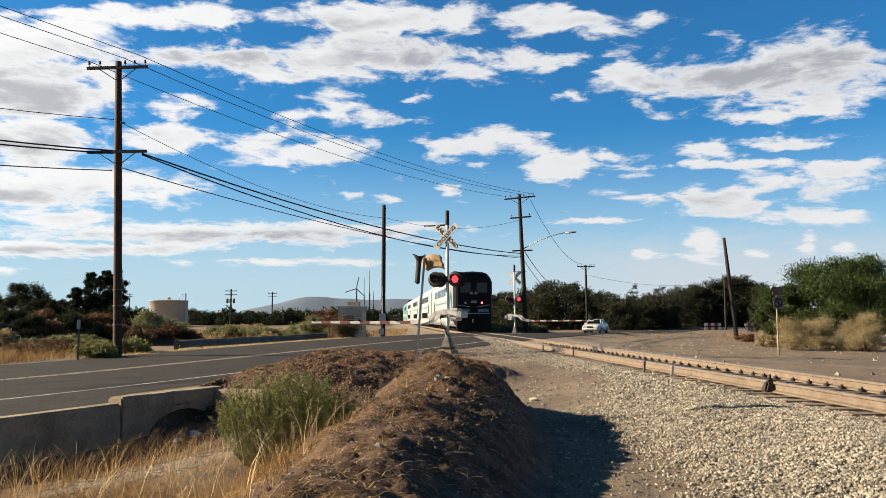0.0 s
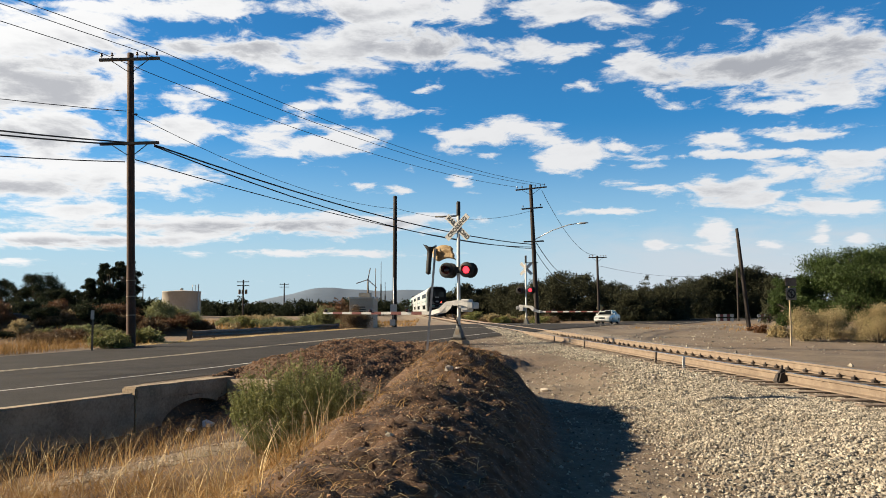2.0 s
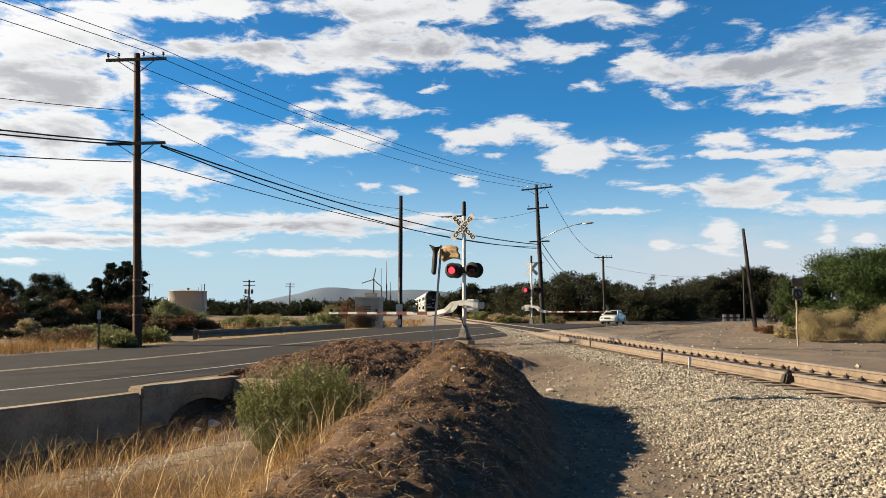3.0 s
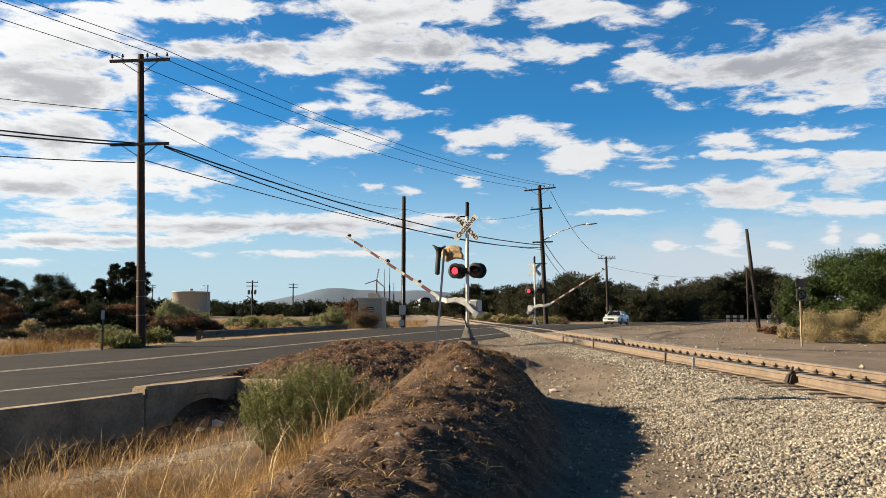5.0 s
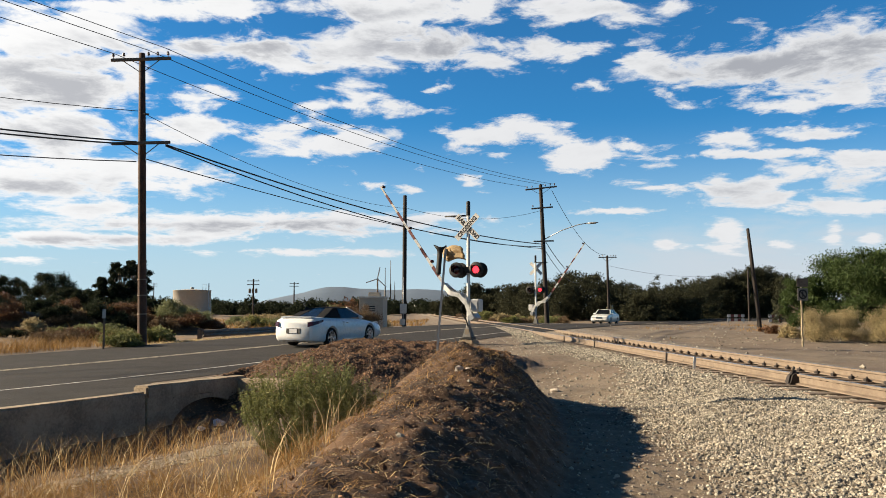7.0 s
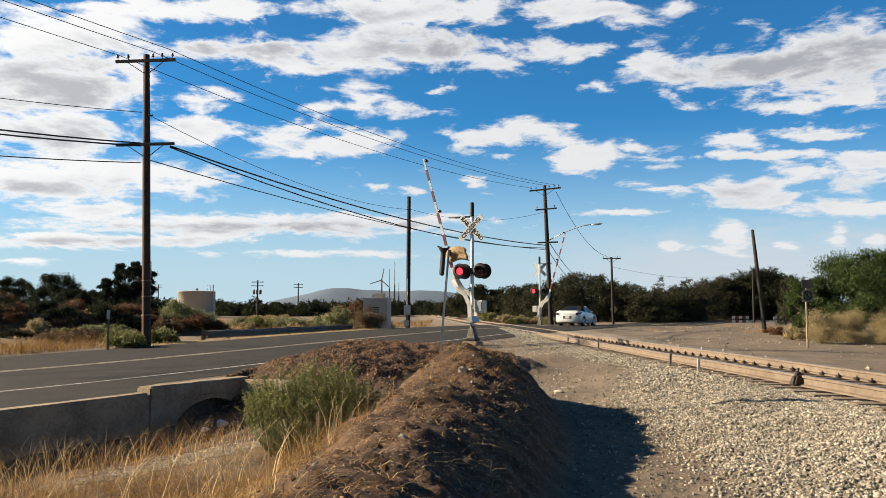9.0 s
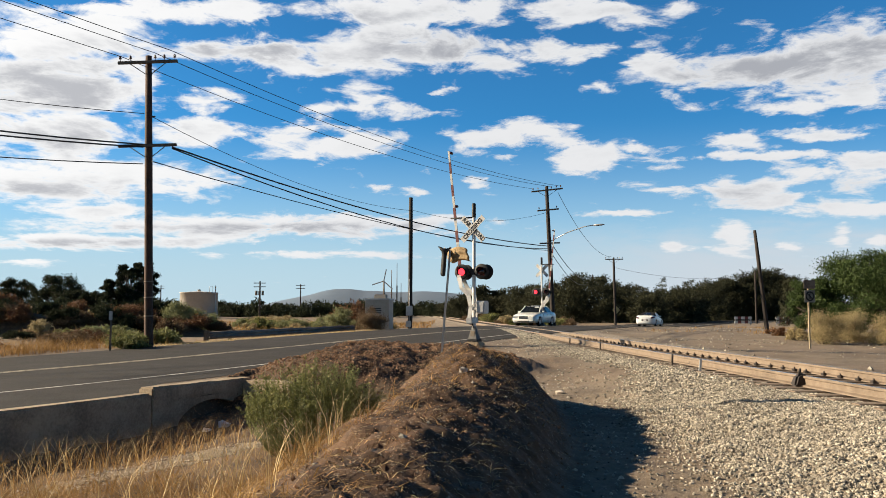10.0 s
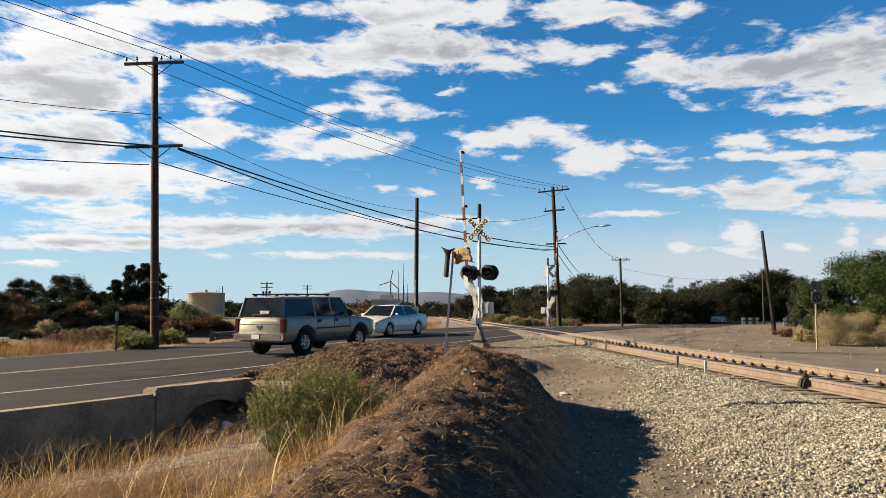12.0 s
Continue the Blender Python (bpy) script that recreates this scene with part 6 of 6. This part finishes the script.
def build_grass():
    left = lambda x, y: step(road_ra(x, y)[0], 8.6, 10.0) * (1 - step(x, -1.1, -0.5)) * np.clip(0.40 + 3.0 * fbm(x * 1.3, y * 1.3, 3, 51), 0.06, 1)
    x, y = scatter(34000, -5.5, -0.5, 3.2, 8.4, left)
    blades("dry_grass", x, y, rng.uniform(0.10, 0.40, len(x)), rng.uniform(0.5, 2.1, len(x)), L_STRAW, "tangled golden dry grass beside the ditch", 0.0024)
    x, y = scatter(4500, -6.5, -0.8, 6.0, 11.0, left)
    blades("dry_grass", x, y, rng.uniform(0.06, 0.28, len(x)), rng.uniform(0.5, 1.6, len(x)), L_STRAW, "sparse golden dry grass in the ditch", 0.0022)
    x, y = scatter(2400, -6.2, -3.0, 7.5, 13.0, lambda x, y: step(road_ra(x, y)[0], 8.2, 9.0) * (1 - step(road_ra(x, y)[0], 10.2, 11)))
    blades("dry_grass", x, y, rng.uniform(0.10, 0.55, len(x)), rng.uniform(0.3, 1.0, len(x)), L_STRAW, "sparse golden dry grass below the headwall", 0.0025)
    x, y = scatter(650, -5.5, -0.9, 4.0, 11.5, lambda x, y: step(road_ra(x, y)[0], 8.4, 9.0))
    blades("tall_grass", x, y, rng.uniform(0.35, 0.65, len(x)), rng.uniform(0.3, 0.9, len(x)), L_PALE, "tall bleached grass stalks bending over the ditch", 0.0028)
    # tufts on the mound
    tuft = lambda x, y: np.clip(heap(x, y) * 2 - 0.5, 0, 1) * (0.12 + step(fbm(x * 1.6, y * 1.6, 3, 61), 0.0, 0.14)) + 0.8 * np.exp(-((x - 0.15) / 0.5) ** 2 - ((y - 11.6) / 0.8) ** 2)
    x, y = scatter(17000, -2.2, 1.1, 3.0, 13.0, tuft)
    blades("dry_grass", x, y, rng.uniform(0.04, 0.17, len(x)), rng.uniform(0.8, 2.4, len(x)), L_STRAW, "short dry grass tufts on the mound", 0.0032)
    x, y = scatter(7000, -2.2, 1.1, 3.0, 12.5, lambda x, y: np.clip(heap(x, y) * 2 - 0.4, 0, 1))
    blades("straw_litter", x, y, rng.uniform(0.03, 0.12, len(x)), rng.uniform(2.0, 3.0, len(x)), L_PALE, "broken pale straw lying on the mound", 0.0025)
    # the far verge
    def verge(x, y):
        r, a = road_ra(x, y)
        return step(-r, 5.3, 5.9) * (1 - step(-r, 7.5, 10.5)) * np.clip(0.5 + 2.2 * fbm(x * 0.35, y * 0.35, 3, 71), 0, 1) * (1 - step(a, 8, 12))
    x, y = scatter(110000, -26, -3.5, 18, 46, lambda x, y: verge(x, y))
    blades("dry_grass", x, y, rng.uniform(0.15, 0.75, len(x)) * (0.45 + 0.75 * (fbm(x * 0.5, y * 0.5, 3, 77) + 0.5)), rng.uniform(0.3, 1.0, len(x)), L_STRAW, "golden dry grass along the road verge", 0.007)
    def fringe(x, y):
        r, a = road_ra(x, y)
        return step(-r, 5.0, 5.25) * (1 - step(-r, 5.8, 6.4)) * step(a, 4, 9)
    x, y = scatter(30000, -12, -3.0, 24, 46, fringe)
    blades("pale_grass", x, y, rng.uniform(0.04, 0.13, len(x)), rng.uniform(0.3, 1.0, len(x)), L_PALE, "bleached pale grass at the asphalt's edge", 0.013)
    # litter of straw over the open land
    x, y = scatter(30000, -60, -2, 30, 110, lambda x, y: step(-road_ra(x, y)[0], 11, 14) * np.clip(0.35 + 2.2 * fbm(x * 0.2, y * 0.2, 3, 81), 0, 1))
    blades("dry_grass", x, y, rng.uniform(0.2, 0.6, len(x)), rng.uniform(0.3, 1.0, len(x)), L_STRAW, "dry yellow grass over the open scrub land", 0.03)


def build_far_verge():
    x, y = scatter(9000, 9, 44, 30, 78, lambda x, y: step(x - track_x(y), 4.0, 6.0) * step(road_ra(x, y)[0], 6.5, 8.5) * step(fbm(x * 0.22, y * 0.22, 3, 95), 0.05, 0.16))
    blades("dry_grass", x, y, rng.uniform(0.08, 0.30, len(x)), rng.uniform(0.3, 1.0, len(x)), L_STRAW, "patchy dry grass on the dirt beyond the rails", 0.02)


def build_shrub():
    """The grey-green broom-like shrub in the ditch."""
    e = tagged(new("shrub"), "grey-green twiggy shrub growing in the ditch", "shrub")
    e.matrix_basis = pose(-1.56, 9.5, -0.16)
    bm = bmesh.new()
    tips = []
    for i in range(230):
        t, q = rng.uniform(0, 6.28), math.sqrt(rng.uniform(0, 1))
        dx, dy = 0.95 * q * math.cos(t), 0.65 * q * math.sin(t)
        h = (1.14 - 0.5 * q * q) * rng.uniform(0.75, 1.05)
        a, m_, b = Vector((dx * 0.6, dy * 0.6, 0)), Vector((dx * 0.88, dy * 0.88, h * 0.5)), Vector((dx, dy, h))
        rod(bm, a, m_, 0.006, 0.004, 4)
        rod(bm, m_, b, 0.004, 0.0015, 4)
        tips.append((a, m_, b))
        for k in range(3):
            s = m_.lerp(b, rng.uniform(0, 0.7))
            f = s + Vector((rng.normal(0, 0.08), rng.normal(0, 0.08), rng.uniform(0.08, 0.2)))
            rod(bm, s, f, 0.0025, 0.001, 3)
            tips.append((s, s.lerp(f, 0.5), f))
    part("branch_work", bm, material("green_stem", (0.20, 0.21, 0.09), (0.13, 0.14, 0.06), 8, 0.8, spec=0.2), e)
    pts = []
    for a, m_, b in tips:
        for k in range(16):
            f = rng.uniform(0.03, 1.0)
            p = a.lerp(m_, f * 2) if f < 0.5 else m_.lerp(b, f * 2 - 1)
            pts.append((p.x + rng.normal(0, 0.018), p.y + rng.normal(0, 0.018), p.z + rng.normal(0, 0.018)))
    leaf_mesh("foliage", np.array(pts), 0.011, L_SHRUB, e, stretch=2.0)


def build_woods():
    """Belts of distant trees, too many to count."""
    def belt(name, spots, leaves, size, mat, label):
        blobs = []
        for x, y, h, w in spots:
            for i in range(24):
                t, up = rng.uniform(0, 6.28), rng.uniform(0.04, 0.9)
                q = w / 2 * math.sqrt(max(0.04, 1 - ((up - 0.35) / 0.65) ** 2)) * rng.uniform(0.2, 0.9)
                k = rng.uniform(0.07, 0.15) * w
                blobs.append((x + q * math.cos(t), y + q * math.sin(t), -0.3 + h * up, k, k * 0.85))
        pts = clumps(leaves, blobs)
        ob = leaf_mesh(name, pts[pts[:, 2] > -0.4], size, mat, None)
        return tagged(ob, label, "woods", kind="stuff")

    spots = []
    for i in range(120):
        f = i / 119
        y = 128 + rng.uniform(-10, 22) - 38 * f ** 1.5
        u = 0.075 + 0.365 * f + rng.normal(0, 0.004)
        h = (6.3 + 1.2 * math.sin(9 * f) * (f > 0.2) + rng.uniform(-0.6, 0.9)) * y / 120 * (0.86 + 0.14 * min(1, f * 4))
        w = rng.uniform(4, 7)
        if 0.25 < u < 0.43:  # the belt stands back behind the road
            back = max(y, min(20.06 / (0.475 - u) + 10, 150))
            h, w, y = h * back / y, w * back / y, back
        spots.append((u * y, y, h, w))
    spots += [(0.262 * 122, 122, 7.5, 3.6), (0.3 * 136, 136, 8.2, 4.0)]
    belt("woods", spots, 270000, 0.115, L_WOODS, "dark belt of trees behind the far road")
    belt("woods", [(0.046 * 150, 150, 6.9, 8), (0.020 * 152, 152, 5.2, 7), (0.068 * 150, 150, 5.0, 6), (0.032 * 150, 150, 6.2, 7), (0.056 * 148, 148, 6.3, 7), (0.078 * 146, 146, 5.0, 7), (0.088 * 146, 146, 4.6, 6), (0.010 * 150, 150, 4.3, 6), (0.0 * 160, 160, 3.6, 6), (-0.012 * 190, 190, 3.6, 6)], 40000, 0.16, L_WOODS, "dark round trees beyond the railway")
    spots = []
    for i in range(62):
        f = i / 61
        y = 205 + rng.uniform(0, 60)
        u = -0.56 + 0.62 * f
        h = rng.uniform(2.6, 4.0) * y / 160 * (1.0 if f < 0.45 else 0.85)
        spots.append((u * y, y, h, rng.uniform(6, 11)))
    belt("woods", spots, 60000, 0.28, L_DARK, "dark distant trees along the horizon")
    # low hedge of dark brush at the left
    spots = [(u * 78, 78 + rng.uniform(-4, 4), rng.uniform(2.2, 3.4), 5) for u in np.linspace(-0.50, -0.36, 9)]
    belt("brush_belt", spots, 36000, 0.12, L_DARK, "dark brush below the trees")


def build_plants():
    build_tree(21.9, 41.0, 4.8, 7.4, 90000, 0.040, L_GREEN, "spreading green pepper tree with drooping foliage", 0.02, 3, lobes=80, droop=0.9, puff=(0.06, 0.12))
    build_tree(19.0, 42.3, 3.3, 2.8, 26000, 0.038, L_GREEN, "small green tree beside the larger one", 0.02, 4, lobes=40, droop=0.9, puff=(0.07, 0.13))
    build_tree(27.0, 50, 4.6, 6, 26000, 0.06, L_DARK, "dark tree behind the pepper tree", 0.02, 5)
    for i, (u, y, h, w) in enumerate(((-0.405, 80, 5.9, 3.0), (-0.385, 82, 6.3, 3.2), (-0.425, 80, 4.4, 3.0), (-0.495, 95, 5.2, 6.4), (-0.545, 105, 5.4, 5.5), (-0.47, 88, 3.6, 4.0), (-0.445, 84, 3.3, 3.6))):
        build_tree(u * y, y, h * 1.2, w * 1.1, 20000, 0.072, L_DARK, "dark leafy tree among the scrub", 0.08, 20 + i, lobes=70, puff=(0.05, 0.11))
    sage = "pale grey-green sage bush on the open land"
    build_bush(-0.334 * 44, 44, 2.4, 1.35, 9000, 0.032, L_SAGE, sage)
    build_bush(-0.303 * 47, 47, 1.9, 1.2, 7000, 0.032, L_SAGE, sage)
    build_bush(-0.36 * 33, 33, 1.7, 0.7, 2600, 0.045, L_SHRUB, "low green bush beside the pole")
    build_bush(-0.405 * 29, 29.6, 1.5, 0.62, 2400, 0.04, L_SHRUB, "low green bush beside the marker post")
    for i in range(34):
        u = -0.27 + 0.19 * rng.uniform()
        y = 50 + 45 * rng.uniform() ** 1.2
        mat, lab = ((L_SAGE, sage), (L_TAN, "dry tan brush on the open land"), (L_SHRUB, "olive green brush on the open land"))[i % 3]
        build_bush(u * y, y, rng.uniform(1.2, 3.0), rng.uniform(0.45, 1.05), 4200, 0.042, mat, lab, twigs=16)
    for i in range(40):
        f = i / 39
        build_bush(-34.0 + 20.0 * f, 39.2 + 4.9 * f + rng.normal(-0.6, 1.1), rng.uniform(1.4, 2.6), rng.uniform(0.5, 1.1), 4200, 0.036, (L_RUST, L_DARK, L_BROWN)[i % 3], "low dark brush along the earth bank", twigs=14)
    for i in range(16):
        u = -0.54 + 0.30 * rng.uniform()
        y = 38 + 40 * rng.uniform()
        mat, lab = ((L_TAN, "dry tan brush on the open land"), (L_RUST, "rusty brown brush on the open land"), (L_SAGE, sage))[i % 3]
        build_bush(u * y, y, rng.uniform(1.2, 2.4), rng.uniform(0.5, 1.0), 3600, 0.04, mat, lab, twigs=14)
    for i in range(46):
        ra, rr = rng.uniform(-16, 14), -rng.uniform(8.5, 17)
        x, y = road_point(rr, ra)
        build_bush(x, y, rng.uniform(0.9, 2.2), rng.uniform(0.3, 0.8), 2200, 0.03, (L_BROWN, L_RUST, L_DARK, L_BROWN, L_SHRUB)[i % 5], "low tangled brown brush behind the verge", twigs=14)
    build_bush(-0.101 * 47.5, 47.5, 2.0, 1.45, 12000, 0.024, L_BROWN, "dry brown bush beside the signal cabinet")
    build_bush(-0.140 * 49.5, 50.5, 2.0, 1.6, 3600, 0.05, L_SAGE, sage)
    build_bush(-0.122 * 78, 78, 4.2, 2.6, 4200, 0.09, L_RUST, "rusty brown bush behind the cabinet")
    tan = "dry straw-coloured bush beside the verge"
    build_bush(0.470 * 33, 33.4, 2.1, 1.5, 26000, 0.015, L_TAN, tan)
    build_bush(0.505 * 34, 35.0, 2.4, 1.4, 26000, 0.015, L_TAN, tan)
    build_bush(0.565 * 32, 32.5, 2.2, 1.55, 26000, 0.015, L_TAN, tan)
    build_bush(0.435 * 36, 36.5, 1.2, 0.6, 1500, 0.045, L_TAN, tan)
    build_bush(0.405 * 43, 43, 1.2, 0.45, 900, 0.05, L_RUST, "low dead brush on the dirt")
    for i in range(30):
        u = 0.02 + 0.14 * rng.uniform()
        y = 80 + 30 * rng.uniform()
        build_bush(u * y, y, rng.uniform(1.5, 3.0), rng.uniform(0.6, 1.2), 2400, 0.05, (L_SHRUB, L_TAN, L_BROWN)[i % 3], "dusty brush beyond the crossing", twigs=12)


build_ballast()
build_litter()
build_grass()
build_far_verge()
build_shrub()
build_woods()
build_plants()


# ---- motion ----
GATE_RISE = [(0.0, 0.0), (3.2, 0.0), (4.0, 15.5), (4.8, 28.5), (5.5, 37.0), (6.4, 48.0), (7.2, 56.5), (8.0, 64.5), (8.8, 72.0), (9.5, 79.0), (10.0, 84.0), (10.5, 86.5), (12.0, 86.5)]
FLASH_END = 10.45


def flash_rows(m, side):
    """The lit bowl faces out for 0.6 s of every 1.2 s, left and right in turn, until the lamps go out."""
    rows, was = [], None
    for f in range(361):
        t = f / FPS
        left = ((t - 0.18) / 0.6) % 2 < 1 if t >= 0.18 else False
        lit = t < FLASH_END and (left == (side < 0))
        ang = 0 if lit else 180
        if was is None:
            rows.append((t, m @ pose(0, 0, 0, ang, 0, 0)))
        elif ang != was:
            rows.append(((f - 2.999) / FPS, m @ pose(0, 0, 0, was, 0, 0)))
            rows.append(((f - 2) / FPS, m @ pose(0, 0, 0, was + (ang - was) / 3, 0, 0)))
            rows.append(((f - 1) / FPS, m @ pose(0, 0, 0, was + 2 * (ang - was) / 3, 0, 0)))
            rows.append((t, m @ pose(0, 0, 0, ang, 0, 0)))
        was = ang
    rows.append((12.0, rows[-1][1]))
    return rows


TRAIN_SPEED = 31.4
# place of each car along the road, and its distance from the centre line
CONVERTIBLE = [(0.0, -50.5, 1.4), (3.0, -25.0, 1.4), (5.0, -9.0, 1.4), (5.5, -4.3, 1.4), (5.6, -3.1, 1.4), (5.8, -0.9, 1.4), (6.0, 1.3, 1.4), (6.2, 3.45, 1.4), (6.4, 5.6, 1.4), (6.6, 7.7, 1.4), (6.8, 9.9, 1.4), (7.0, 12.3, 1.45), (7.2, 14.8, 1.5), (8.0, 25.8, 1.7), (8.8, 38.4, 1.9), (9.2, 47.0, 1.9), (9.6, 56.8, 1.9), (10.0, 66.9, 1.9), (10.4, 76.9, 1.9), (10.8, 86.3, 1.9), (11.2, 95.2, 1.9), (11.6, 103.8, 1.9), (12.0, 111.0, 1.9)]
SEDAN = [(0.0, 72.1, -1.9), (5.2, 72.1, -1.9), (6.2, 70.6, -1.9), (6.6, 68.9, -1.9), (7.0, 67.0, -1.9), (8.0, 62.3, -1.9), (8.8, 57.0, -1.9), (9.2, 52.4, -1.9), (9.6, 47.9, -1.9), (10.0, 43.6, -1.8), (10.4, 39.1, -1.7), (10.8, 34.5, -1.6), (11.2, 29.2, -1.5), (11.6, 24.3, -1.4), (12.0, 20.6, -1.4)]
SUV = [(0.0, -176.0, 2.0), (6.0, -83.5, 2.0), (10.0, -21.6, 2.0), (11.2, -2.95, 2.0), (11.4, 0.15, 2.0), (11.5, 1.65, 2.0), (11.6, 3.25, 2.0), (11.7, 4.75, 2.0), (11.8, 6.25, 2.0), (11.9, 7.85, 2.0), (12.0, 9.5, 2.0)]


def car_pose(a, r, oncoming):
    x, y = road_point(r, a)
    z0, z1 = float(road_z(a - 1.4)), float(road_z(a + 1.4))
    tilt = math.degrees(math.atan2(z1 - z0, 2.8))
    m = pose(x, y, (z0 + z1) / 2 + 0.005, 0, 0, 64.6) @ pose(0, 0, 0, 0, -tilt, 0)
    return m @ pose(0, 0, 0, 0, 0, 180) if oncoming else m


def drive(car, rows, oncoming, roll_from, roll_to):
    body, wheels, r = car
    walk(body, [(t, car_pose(a, off, oncoming)) for t, a, off in rows])
    ts, places = [t for t, _, _ in rows], [a for _, a, _ in rows]
    f0, f1 = frame(roll_from) - 1, frame(roll_to) - 1
    spin, turn = [], 0.0
    for f in range(f0, f1 + 1):
        if f > f0:
            d = abs(float(np.interp(f / FPS, ts, places)) - float(np.interp((f - 1) / FPS, ts, places)))
            turn += min(math.degrees(d / r), 80.0)
        spin.append((f / FPS, turn))
    if f0 > 0:
        spin.insert(0, (0.0, 0.0))
    if f1 < 360:
        spin.append((12.0, turn))
    for wheel, base, side in wheels:
        walk(wheel, [(t, base @ pose(0, 0, 0, 0, 0, -side * a)) for t, a in spin])


def motions():
    for gate in (gate_near, gate_far):
        walk(gate, [(t, pose(0, -0.05, 1.42, 0, a, 0)) for t, a in GATE_RISE])
    for lamps, flip in ((lamps_near, 1), (lamps_far, -1)):
        for ins, m, facing, side in lamps:
            walk(ins, flash_rows(m, side * flip))
    for i, coach in enumerate(train):
        rows = []
        for t in (0.0, 4.0, 8.0, 12.0):
            rows.append((t, track_m(60.0 + COACH_L / 2 + i * (COACH_L + 0.7) + TRAIN_SPEED * t, 0, RAIL_TOP)))
        walk(coach, rows)
    drive(convertible, CONVERTIBLE, False, 5.3, 10.5)
    drive(sedan, SEDAN, True, 5.2, 12.0)
    drive(suv, SUV, False, 11.0, 12.0)


motions()
